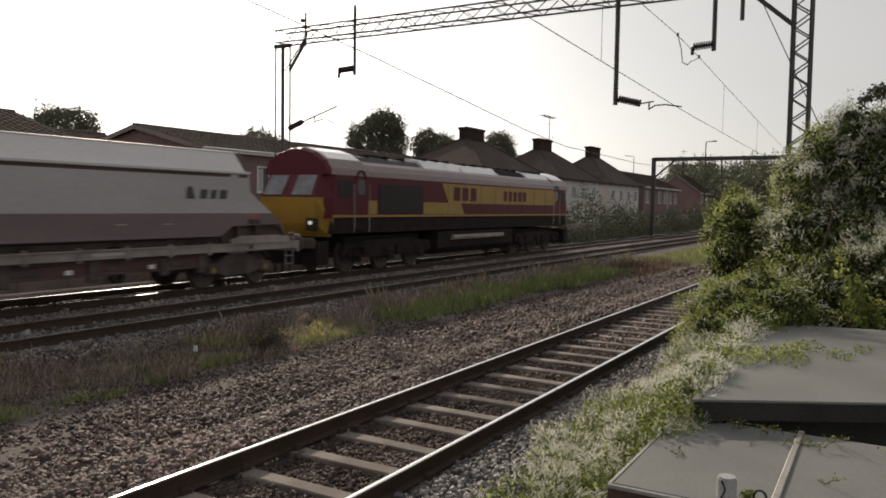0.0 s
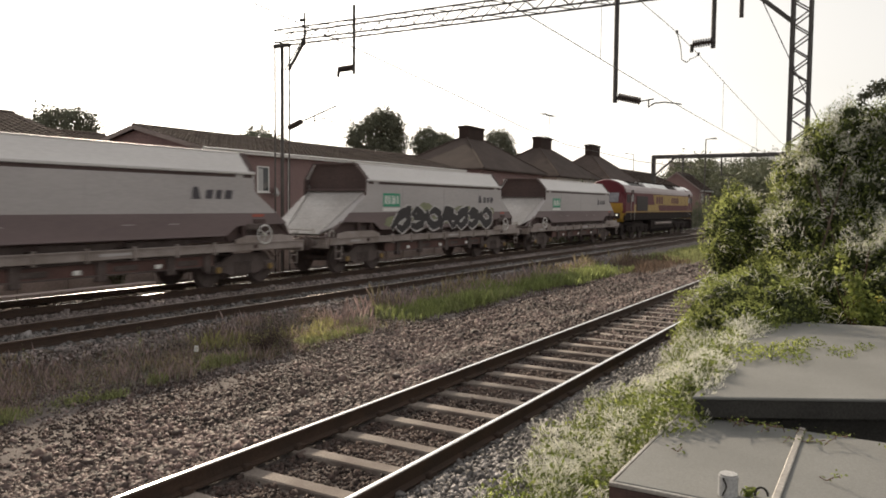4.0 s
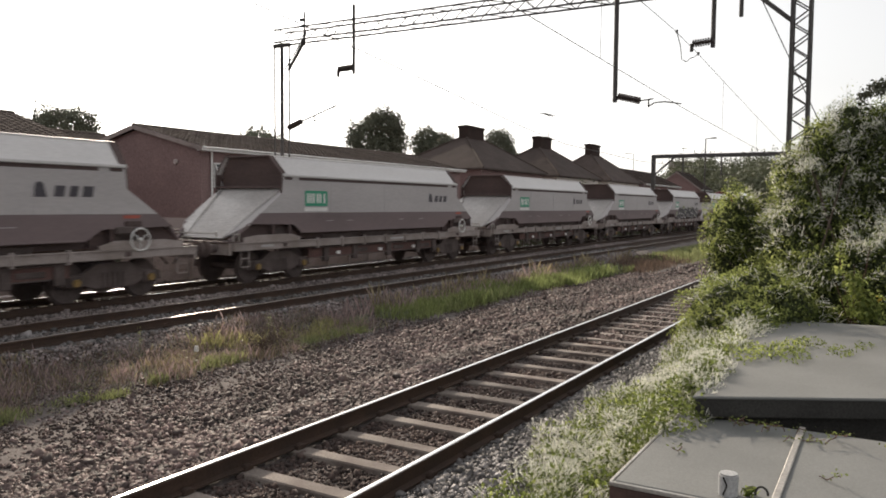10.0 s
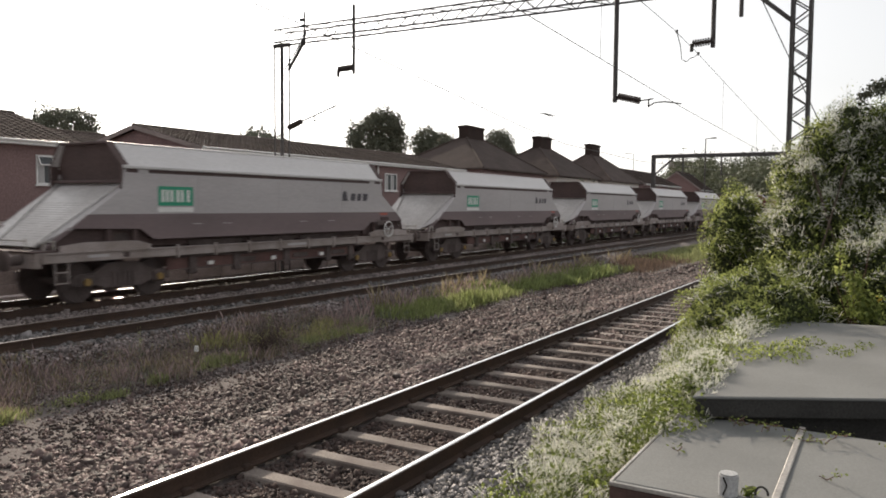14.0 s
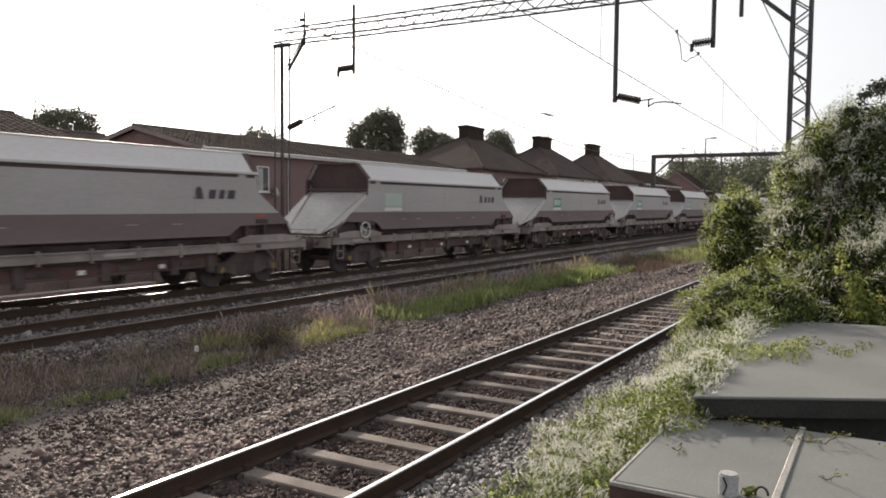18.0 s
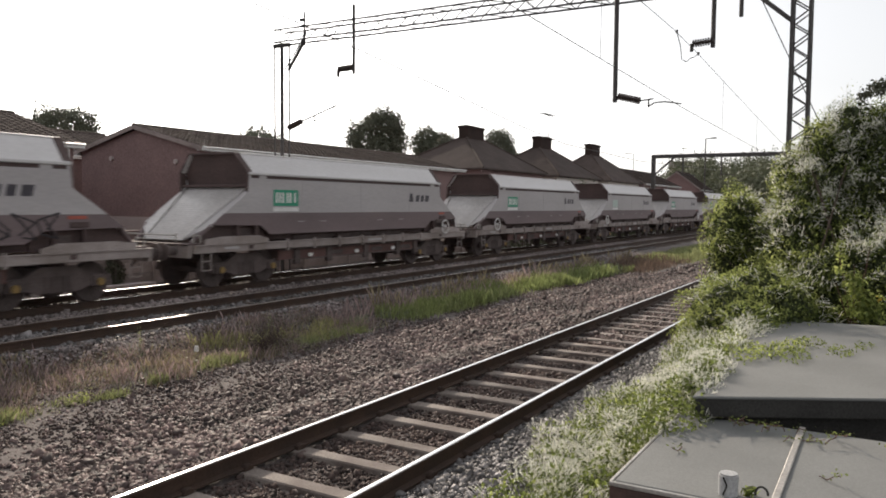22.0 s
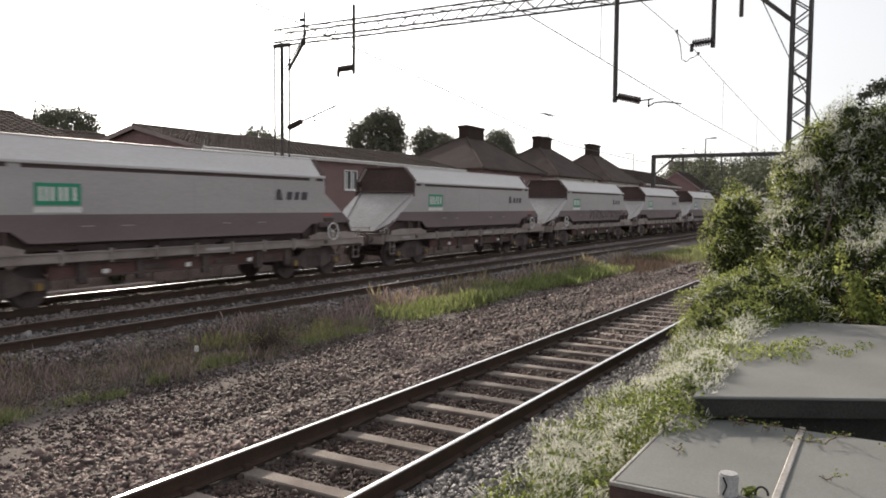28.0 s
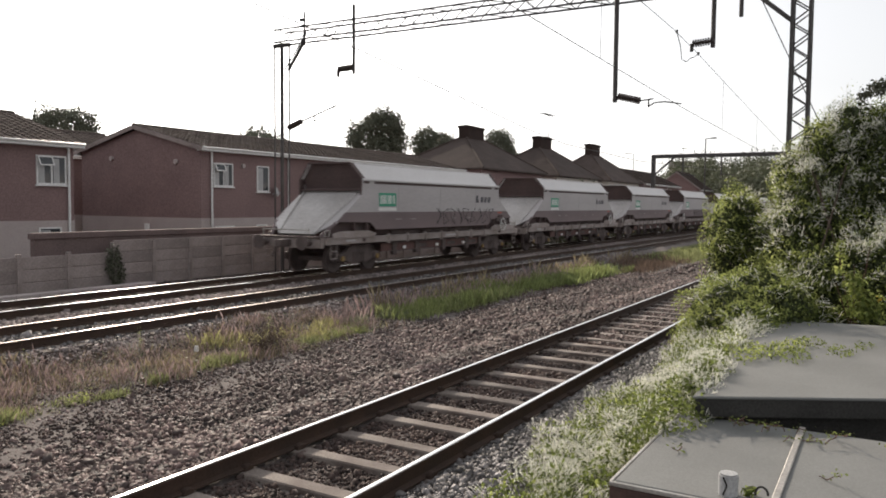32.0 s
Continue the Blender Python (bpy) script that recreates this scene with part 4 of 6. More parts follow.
    part("air_pipe", bm, "wagon_sole", loco)
    for e in (-1, 1):
        bm = bmesh.new()
        box(bm, -2.3, 2.3, -0.9, 0.9, 0.75, 1.2, 0.03)
        bogie = part("bogie", bm, "loco_under", loco, "dark three-axle bogie")
        bogie.location.x = e * 6.55
        for s in (-1, 1):
            bm = bmesh.new()
            slab(bm, [(-2.75, 0.62), (-2.6, 0.95), (-1.3, 1.05), (1.3, 1.05), (2.6, 0.95), (2.75, 0.62), (2.2, 0.62), (1.6, 0.5), (0.5, 0.5), (0, 0.62), (-0.5, 0.5), (-1.6, 0.5), (-2.2, 0.62)], s * 1.12 - 0.07, s * 1.12 + 0.07)
            part("side_frame", bm, "loco_under", bogie)
            for a in (-2.0, 0.0, 2.0):
                bm = bmesh.new()
                box(bm, a - 0.22, a + 0.22, s * 1.2 - 0.05, s * 1.2 + 0.06, 0.36, 0.74, 0.04)
                for d in (-0.36, 0.36):
                    tube(bm, (a + d, s * 1.18, 0.55), (a + d, s * 1.18, 0.85), 0.09, 8)
                part("axlebox", bm, "loco_under", bogie)
        for a in (-2.0, 0.0, 2.0):
            w = part("wheelset", LOCO_WHEELS, None, bogie)
            w.location = (a, 0, 0.53)
    return loco


LOCO = make_loco()
WAGONS = make_train()


def motions():
    """The train runs along the far track and its wheelsets turn."""
    seconds = [0.5 * i for i in range(65)]
    steps = [i / 15 for i in range(481)]
    starts = [(LOCO, 28.70, 0.53)] + [(w, 10.1 - PITCH * k, 0.44) for k, w in enumerate(WAGONS)]
    for ob, x, radius in starts:
        walk(ob, [(t, pose(x + travelled(t), MID_1, 0)) for t in seconds])
        for bogie in ob.children:
            if not bogie.name.startswith("bogie"):
                continue
            for w in bogie.children:
                if w.name.startswith("wheelset"):
                    at = w.location.copy()
                    walk(w, [(t, Matrix.Translation(at) @ Matrix.Rotation(travelled(t) / radius, 4, "Y")) for t in steps])


# ---- overhead line ----
GX = 20.5   # the near gantry stands across the tracks here


def girder(parent, y0, y1, x, z0, z1, depth, chord, lace, step):
    """A box truss across the tracks: four chords and zigzag lacing, bar by bar."""
    def one(name, a, b, w):
        bm = bmesh.new()
        bar(bm, a, b, w)
        part(name, bm, "steel_dark", parent)
    n = int(abs(y1 - y0) / step)
    for dx in (-depth / 2, depth / 2):
        for z in (z0, z1):
            one("chord", (x + dx, y0, z), (x + dx, y1, z), chord)
        for i in range(n):
            a, b = y0 + (y1 - y0) * i / n, y0 + (y1 - y0) * (i + 1) / n
            one("lacing_bar", (x + dx, a, z0 if i % 2 else z1), (x + dx, b, z1 if i % 2 else z0), lace)
    for z in (z0, z1):
        for i in range(0, n, 2):
            a, b = y0 + (y1 - y0) * i / n, y0 + (y1 - y0) * (i + 1) / n
            one("lacing_bar", (x - depth / 2, a, z), (x + depth / 2, b, z), lace)


def insulator(bm, a, b, n=9):
    a, b = Vector(a), Vector(b)
    tube(bm, a, b, 0.04, 8)
    for i in range(n):
        c = a.lerp(b, (i + 0.5) / n)
        d = (b - a).normalized() * 0.012
        tube(bm, c - d, c + d, 0.10, 12)


def make_gantry():
    g = thing("catenary_gantry", "tall dark steel lattice gantry carrying the overhead line across the tracks", "gantry")
    girder(g, 18.55, 1.6, GX, 7.78, 8.20, 0.55, 0.046, 0.024, 0.50)
    # slender left mast with stay rods and cap
    bm = bmesh.new()
    tube(bm, (GX, 18.44, -0.6), (GX, 18.44, 7.75), 0.065, 10)
    part("mast", bm, "steel_dark", g, "slender dark mast")
    for d in (-0.33, 0.33):
        bm = bmesh.new()
        bar(bm, (GX, 18.44 + d, -0.6), (GX, 18.44 + d, 7.75), 0.042)
        part("stay_rod", bm, "steel_dark", g, "thin upright rod beside the mast")
    bm = bmesh.new()
    box(bm, GX - 0.08, GX + 0.08, 18.08, 18.82, 7.66, 7.78, 0.02)
    part("cap_plate", bm, "steel_dark", g)
    bm = bmesh.new()
    bar(bm, (GX, 18.14, 6.85), (GX, 17.42, 7.78), 0.08)
    part("knee_brace", bm, "steel_dark", g)
    bm = bmesh.new()
    bar(bm, (GX + 0.2, 18.5, 6.9), (GX + 0.2, 17.5, 8.1), 0.035)
    part("knee_brace", bm, "steel_dark", g)
    # near mast: four angle legs, zigzag lacing
    ya, yb, xa, xb = 2.12, 1.72, GX - 0.2, GX + 0.2
    for y in (ya, yb):
        for x in (xa, xb):
            bm = bmesh.new()
            bar(bm, (x, y, -0.6), (x, y, 8.2), 0.072)
            part("mast_leg", bm, "steel_dark", g, "upright angle-steel leg of the near mast")
    n = 30
    for i in range(n):
        z0, z1 = -0.4 + 8.5 * i / n, -0.4 + 8.5 * (i + 1) / n
        runs = [((x, ya if i % 2 else yb, z0), (x, yb if i % 2 else ya, z1)) for x in (xa, xb)]
        runs += [((xa if i % 2 else xb, y, z0), (xb if i % 2 else xa, y, z1)) for y in (ya, yb)]
        for a, b in runs:
            bm = bmesh.new()
            bar(bm, a, b, 0.03)
            part("lacing_bar", bm, "steel_dark", g)
    bm = bmesh.new()
    bar(bm, (GX, 2.12, 6.75), (GX, 3.35, 7.85), 0.10)
    part("knee_brace", bm, "steel_dark", g)
    # droppers that hold the wires
    for y, top, low, r in ((15.33, 8.75, 6.5, 0.05), (17.42, 8.75, 7.62, 0.035), (6.50, 8.25, 5.06, 0.065), (3.97, 8.25, 6.30, 0.06), (3.31, 8.25, 7.0, 0.055)):
        bm = bmesh.new()
        tube(bm, (GX, y, top), (GX, y, low), r, 10)
        part("drop_tube", bm, "steel_dark", g, "vertical dark steel drop tube")
    for a, b in (((GX, 6.42, 5.22), (GX, 5.80, 5.06)), ((GX, 3.92, 6.47), (GX, 4.48, 6.44)), ((GX, 15.38, 6.72), (GX, 15.95, 6.70)), ((GX, 18.15, 4.85), (GX, 17.55, 5.06))):
        bm = bmesh.new()
        insulator(bm, a, b)
        part("insulator", bm, "insulator", g, "ribbed brown insulator")
    bm = bmesh.new()
    tube(bm, (GX, 5.80, 5.06), (GX, 5.45, 5.10), 0.018, 6)
    tube(bm, (GX, 5.58, 5.10), (GX, 5.58, 4.88), 0.02, 6)
    pts = [(GX, 5.58, 4.90), (GX, 5.42, 4.99), (GX, 5.15, 5.00), (GX, 4.72, 4.92)]
    for a, b in zip(pts, pts[1:]):
        tube(bm, a, b, 0.018, 6)
    part("registration_arm", bm, "steel_dark", g)
    bm = bmesh.new()
    tube(bm, (GX, 17.55, 5.05), (GX, 16.05, 5.51), 0.026, 6)
    tube(bm, (GX, 17.0, 5.22), (GX, 17.0, 5.0), 0.024, 6)
    tube(bm, (GX, 17.0, 5.05), (GX, 16.6, 5.12), 0.018, 6)
    tube(bm, (GX, 16.6, 5.12), (GX, 16.12, 4.95), 0.018, 6)
    part("registration_arm", bm, "steel_dark", g)
    bm = bmesh.new()
    tube(bm, (GX, 15.95, 6.75), (GX, 15.98, 6.45), 0.05, 8)
    part("clamp", bm, "insulator", g)
    bm = bmesh.new()
    box(bm, GX - 0.05, GX + 0.05, 17.45, 17.62, 8.45, 8.55, 0.01)
    part("clamp", bm, "steel_dark", g)
    bm = bmesh.new()
    loop = [(GX - 1.2, 4.6, 6.52), (GX - 0.7, 4.62, 6.28), (GX - 0.1, 4.72, 6.05), (GX, 4.62, 5.99), (GX + 0.1, 4.54, 6.10), (GX + 0.4, 4.56, 6.16), (GX + 0.9, 4.60, 6.28), (GX + 1.3, 4.6, 6.42)]
    for a, b in zip(loop, loop[1:]):
        tube(bm, a, b, 0.011, 5)
    tube(bm, (GX, 4.50, 6.44), (GX, 4.50, 6.24), 0.045, 8)
    tube(bm, (GX - 1.2, 4.6, 6.57), (GX - 1.2, 4.6, 6.49), 0.03, 6)
    tube(bm, (GX + 1.3, 4.6, 6.47), (GX + 1.3, 4.6, 6.38), 0.03, 6)
    part("jumper_loop", bm, "wire", g)


def strand(name, pts, r, label):
    bm = bmesh.new()
    for a, b in zip(pts, pts[1:]):
        tube(bm, a, b, r, 5)
    solid(name, bm, "wire", label, "wire", "overhead wires")


def sagging(a, b, sag, n=14):
    a, b = Vector(a), Vector(b)
    return [a.lerp(b, i / n) - Vector((0, 0, 4 * sag * (i / n) * (1 - i / n))) for i in range(n + 1)]


def make_portal(x, label, y0, y1, z):
    p = thing("far_gantry", label, "gantry")
    for y in (y0, y1):
        bm = bmesh.new()
        box(bm, x - 0.17, x + 0.17, y - 0.17, y + 0.17, -0.5, z, 0.02)
        part("post", bm, "steel_dark", p)
    bm = bmesh.new()
    box(bm, x - 0.15, x + 0.15, y1, y0, z - 0.32, z + 0.02, 0.02)
    part("beam", bm, "steel_dark", p)
    bm = bmesh.new()
    bar(bm, (x, y0 - 0.1, z - 1.8), (x, y0 - 1.9, z - 0.25), 0.14)
    part("brace", bm, "steel_dark", p)
    for y in (y0 - 2.6, y0 - 5.9):
        bm = bmesh.new()
        tube(bm, (x, y, z), (x, y, z - 1.9), 0.07, 8)
        tube(bm, (x, y, z - 1.8), (x, y - 1.1, z - 1.9), 0.04, 6)
        part("drop_tube", bm, "steel_dark", p)


make_gantry()
make_portal(70.0, "plain dark steel portal gantry farther along the line", 18.45, 1.0, 6.88)
strand("contact_wire", [(-30, 4.6, 5.75), (10.2, 4.6, 5.0), (GX, 4.66, 4.80), (32.5, 4.6, 4.60), (70, 4.3, 4.5)], 0.008, "taut dark contact wire over the near track")
strand("catenary_wire", [(-29, 4.6, 7.5), (15.9, 4.6, 6.53), (19.0, 4.6, 6.52), (21.9, 4.6, 6.41), (27.6, 4.6, 6.11), (40.6, 4.6, 5.47), (55, 4.5, 5.4), (70, 4.5, 6.2)], 0.008, "sagging dark catenary wire over the near track")
strand("catenary_wire", [(-20, 12.7, 9.6), (17.6, 12.7, 6.43), (22.4, 12.7, 5.96), (28.2, 12.7, 5.36), (32.9, 12.7, 5.02), (44.8, 12.7, 4.89), (70, 12.7, 5.4)], 0.016, "thin catenary wire over the far tracks")
for x, z0, z1 in ((13.6, 4.92, 6.58), (25.6, 4.72, 6.22), (33.0, 4.60, 5.84)):
    strand("dropper_wire", [(x, 4.6, z0), (x, 4.6, z1)], 0.005, "fine dropper wire between catenary and contact wire")
strand("stay_wire", [(GX - 0.3, 2.85, 7.4), (GX - 0.3, 1.45, 4.3)], 0.012, "straight stay wire across the near mast")


# ---- houses ----
def window(parent, x, y, z0, z1, w, lights, open_top=False, sub="window"):
    """A white-framed window in the wall at y, facing the tracks (-Y)."""
    t = 0.06
    bm = bmesh.new()
    loft(bm, [[(a, c, b) for a, b in ((x, z0), (x + w, z0), (x + w, z1), (x, z1))] for c in (y + 0.02, y - 0.05)] +
         [[(a, c, b) for a, b in ((x + t, z0 + t), (x + w - t, z0 + t), (x + w - t, z1 - t), (x + t, z1 - t))] for c in (y - 0.05, y + 0.02)], False)
    win = part(sub, bm, "white_frame", parent, "white plastic window frame")
    for k in range(1, lights):
        bm = bmesh.new()
        c = x + w * k / lights
        box(bm, c - t / 2, c + t / 2, y - 0.05, y + 0.02, z0 + t, z1 - t)
        part("mullion", bm, "white_frame", win)
    bm = bmesh.new()
    box(bm, x - 0.05, x + w + 0.05, y - 0.10, y + 0.02, z0 - 0.06, z0 - 0.003)
    part("sill", bm, "white_frame", win)
    for k in range(lights):
        bm = bmesh.new()
        a, b = x + w * k / lights + t / 2, x + w * (k + 1) / lights - t / 2
        box(bm, a, b, y - 0.02, y - 0.005, z0 + t, z1 - t)
        part("pane", bm, "glass", win)
        bm = bmesh.new()
        box(bm, a + 0.05, a + 0.05 + (b - a) * 0.45, y - 0.03, y - 0.022, z0 + t, z1 - t - 0.05)
        part("curtain", bm, "curtain", win, "pale curtain behind the pane")
    if open_top:
        a, b = x + t, x + w / lights
        top, low, out = z1 - 0.05, z1 - 0.36, 0.14
        for p, q in (((a, 0), (b, 0)), ((a, 1), (b, 1)), ((a, 0), (a, 1)), ((b, 0), (b, 1))):
            bm = bmesh.new()
            bar(bm, (p[0], y - 0.06 - out * p[1], top + (low - top) * p[1]), (q[0], y - 0.06 - out * q[1], top + (low - top) * q[1]), 0.05)
            part("vent_bar", bm, "white_frame", win, "white frame of the top vent, ajar")
        bm = bmesh.new()
        r = [[(a, y - 0.06, top), (b, y - 0.06, top), (b, y - 0.06 - out, low), (a, y - 0.06 - out, low)]]
        loft(bm, [r[0], [(p[0], p[1] - 0.01, p[2]) for p in r[0]]])
        part("vent_pane", bm, "glass", win)
    return win


def make_terrace(label, x0, x1, y0, y1, eave, ridge, windows, pipes, gable_overhang=0.25, base_z=1.5):
    house = thing("terraced_house", label, "house", "terraced houses")
    bm = bmesh.new()
    ym = (y0 + y1) / 2
    prism(bm, [(y0, base_z), (y1, base_z), (y1, eave), (ym, ridge - 0.12), (y0, eave)], x0, x1)
    part("brick_wall", bm, "brick", house, "dark red-brown brick upper wall")
    bm = bmesh.new()
    box(bm, x0 - 0.015, x1 + 0.015, y0 - 0.015, y1 + 0.015, -0.6, base_z)
    part("rendered_wall", bm, "render", house, "pale pebble-dashed lower wall")
    over = 0.35
    slope = (ridge - eave) / (ym - y0)
    for s, ya in ((1, y0), (-1, y1)):
        bm = bmesh.new()
        e = (ya - s * over, eave - slope * over + 0.10)
        prism(bm, [e, (ym, ridge + 0.10), (ym, ridge), (e[0], e[1] - 0.10)], x0 - gable_overhang, x1 + gable_overhang)
        part("roof_slope", bm, "roof", house, "brown tiled roof slope")
        bm = bmesh.new()
        n = 14
        for k in range(1, n):
            a = k / n
            y, z = e[0] + (ym - e[0]) * a, e[1] + (ridge + 0.10 - e[1]) * a
            box(bm, x0 - gable_overhang, x1 + gable_overhang, y - 0.02, y + 0.02, z, z + 0.025)
        part("tile_course", bm, "roof", house)
        bm = bmesh.new()
        box(bm, x0 - gable_overhang, x1 + gable_overhang, e[0] - 0.025, e[0] + 0.01, e[1] - 0.20, e[1] - 0.02)
        part("fascia", bm, "white_frame", house, "white fascia board under the eaves")
        bm = bmesh.new()
        box(bm, x0 - gable_overhang, x1 + gable_overhang, min(e[0], ya), max(e[0], ya), e[1] - 0.20, e[1] - 0.17)
        part("soffit", bm, "white_frame", house, "white soffit board")
        bm = bmesh.new()
        span = x1 - x0 + 2 * gable_overhang
        for k in range(int(span / 0.33)):
            x = x0 - gable_overhang + 0.16 + k * 0.33
            bar(bm, (x, e[0], e[1] + 0.012), (x, ym, ridge + 0.112), 0.05, 0.035)
        part("tile_rib", bm, "roof", house)
        bm = bmesh.new()
        tube(bm, (x0 - gable_overhang, e[0] - 0.07, e[1] - 0.06), (x1 + gable_overhang, e[0] - 0.07, e[1] - 0.06), 0.042, 8)
        part("gutter", bm, "white_frame", house, "white gutter")
    bm = bmesh.new()
    tube(bm, (x0 - gable_overhang, ym, ridge + 0.08), (x1 + gable_overhang, ym, ridge + 0.08), 0.09, 8)
    part("ridge_tile", bm, "roof", house)
    for xg in (x0 - gable_overhang, x1 + gable_overhang):
        bm = bmesh.new()
        for s, ya in ((1, y0 - over), (-1, y1 + over)):
            bar(bm, (xg, ya, eave - slope * over - 0.02), (xg, ym, ridge - 0.02), 0.04, 0.20)
        part("bargeboard", bm, "concrete", house, "weathered brown bargeboard of the gable")
    for x, z0, z1, w, lights, vent in windows:
        window(house, x, y0, z0, z1, w, lights, vent)
    for x in pipes:
        bm = bmesh.new()
        tube(bm, (x, y0 - 0.09, -0.5), (x, y0 - 0.09, eave - 0.1), 0.05, 8)
        part("downpipe", bm, "white_frame", house, "white downpipe")
    return house


left = make_terrace("dark brick terraced house with a white gutter beyond the panel fence", 6.0, 18.3, 27.0, 35.5, 4.45, 5.75,
                    [(16.80, 2.84, 3.92, 1.18, 2, True), (16.85, 0.45, 1.25, 0.9, 1, False), (10.5, 2.84, 3.92, 1.2, 2, False)], [18.05])
mid = make_terrace("long dark brick terrace with a low gable beyond the panel fence", 24.6, 49.0, 27.0, 35.6, 4.75, 5.82,
                   [(25.35, 2.98, 4.07, 1.2, 2, True), (28.15, 2.78, 4.05, 0.85, 1, False), (35.2, 3.02, 4.16, 1.25, 2, False), (39.3, 3.05, 4.12, 1.35, 2, False),
                    (42.3, 2.85, 4.12, 0.8, 1, False), (43.4, 2.85, 4.12, 0.9, 1, False), (25.4, 0.2, 1.12, 1.2, 2, False), (28.1, 0.7, 1.15, 0.75, 1, False)], [25.18, 30.4, 38.5])
make_terrace("dark brick terraced house set back behind the others", 15.0, 30.0, 37.5, 45.5, 4.7, 6.2, [], [])
for hx, hy, hz, parent_house in ((14.8, 26.9, 3.9, left), (27.2, 26.9, 4.0, mid)):
    bm = bmesh.new()
    tube(bm, (hx, hy, hz), (hx, hy + 0.12, hz), 0.11, 12)
    part("flue", bm, "render", parent_house, "round pale wall flue")
for gy, gz in ((28.6, 4.1), (33.2, 4.35)):
    bm = bmesh.new()
    tube(bm, (24.5, gy, gz), (24.6, gy, gz), 0.12, 12)
    part("gable_vent", bm, "render", mid)
bm = bmesh.new()
tube(bm, (29.25, 26.72, 2.80), (29.28, 26.66, 2.82), 0.26, 16, 0.22)
tube(bm, (29.28, 26.66, 2.82), (29.30, 26.45, 2.72), 0.015, 5)
tube(bm, (29.25, 26.75, 2.75), (29.25, 27.0, 2.65), 0.02, 5)
part("satellite_dish", bm, "pipe", mid, "small pale satellite dish on the wall")
bm = bmesh.new()
box(bm, 24.56, 24.6, 30.5, 30.85, 0.75, 1.2)
box(bm, 24.54, 24.58, 30.57, 30.78, 0.82, 1.12)
part("small_window", bm, "white_frame", mid, "tiny white window in the gable wall")


def make_semi(label, xc, y0, w, depth, eave, ridge, stack_w, stack_top, white, aerial):
    house = thing("semi_detached_house", label, "house", "hip-roofed houses")
    x0, x1, y1, ym = xc - w / 2, xc + w / 2, y0 + depth, y0 + depth / 2
    bm = bmesh.new()
    box(bm, x0, x1, y0, y1, -0.6, eave)
    part("wall", bm, "render_white" if white else "brick", house, "pale rendered wall" if white else "dark brick wall")
    o, h = 0.4, 1.1
    bm = bmesh.new()
    loft(bm, [[(x0 - o, y0 - o, eave - 0.05), (x1 + o, y0 - o, eave - 0.05), (x1 + o, y1 + o, eave - 0.05), (x0 - o, y1 + o, eave - 0.05)],
              [(x0 - o, y0 - o, eave + 0.08), (x1 + o, y0 - o, eave + 0.08), (x1 + o, y1 + o, eave + 0.08), (x0 - o, y1 + o, eave + 0.08)],
              [(xc - h, ym - 0.05, ridge), (xc + h, ym - 0.05, ridge), (xc + h, ym + 0.05, ridge), (xc - h, ym + 0.05, ridge)]])
    roof = part("hip_roof", bm, "roof", house, "dark tiled hip roof")
    bm = bmesh.new()
    for a, b in (((x0 - o, y0 - o), -h), ((x1 + o, y0 - o), h), ((x0 - o, y1 + o), -h), ((x1 + o, y1 + o), h)):
        tube(bm, (a[0], a[1], eave + 0.1), (xc + b, ym, ridge + 0.03), 0.09, 6)
    part("hip_tiles", bm, "roof", roof)
    bm = bmesh.new()
    s = stack_w / 2
    box(bm, xc - s, xc + s, ym - 0.45, ym + 0.45, ridge - 1.0, stack_top - 0.25, 0.02)
    box(bm, xc - s - 0.08, xc + s + 0.08, ym - 0.53, ym + 0.53, stack_top - 0.38, stack_top - 0.16, 0.02)
    stack = part("chimney", bm, "stack_brick", house, "broad brick chimney stack, darkened as a backlit silhouette")
    for k in range(4):
        bm = bmesh.new()
        c = xc - s + stack_w * (k + 0.5) / 4
        tube(bm, (c, ym, stack_top - 0.2), (c, ym, stack_top - 0.08), 0.12, 10, 0.10)
        part("chimney_pot", bm, "stack_brick", stack)
    for k in range(4):
        xx = x0 + w * (k + 0.5) / 4 - 0.6
        window(house, xx, y0, 3.1, 4.35, 1.2, 2)
    if aerial:
        bm = bmesh.new()
        ax = xc + stack_w / 2 + 0.3
        tube(bm, (ax, ym, stack_top - 0.6), (ax, ym, stack_top + 2.35), 0.04, 5)
        tube(bm, (ax + 0.3, ym, stack_top - 0.4), (ax + 1.1, ym, stack_top + 0.5), 0.03, 5)
        tube(bm, (ax - 2.1, ym - 0.2, stack_top + 2.3), (ax + 1.5, ym + 0.2, stack_top + 2.35), 0.03, 5)
        for k in range(10):
            tube(bm, (ax - 2.0 + 0.36 * k, ym - 0.4, stack_top + 2.35), (ax - 2.0 + 0.36 * k, ym + 0.4, stack_top + 2.35), 0.022, 4)
        part("aerial", bm, "steel_dark", house, "thin television aerial")
    return house


make_terrace("brick terrace with white windows farther along the line", 98.0, 117.0, 27.0, 35.0, 5.2, 7.1, [(99 + 3.1 * k, 3.0, 4.6, 1.3, 2, False) for k in range(6)], [101, 110])
make_terrace("small brick house at the end of the row", 122.0, 131.0, 25.0, 32.0, 5.0, 7.6, [(123.5, 3.0, 4.3, 1.2, 2, False), (127.5, 3.0, 4.3, 1.4, 2, False)], [])


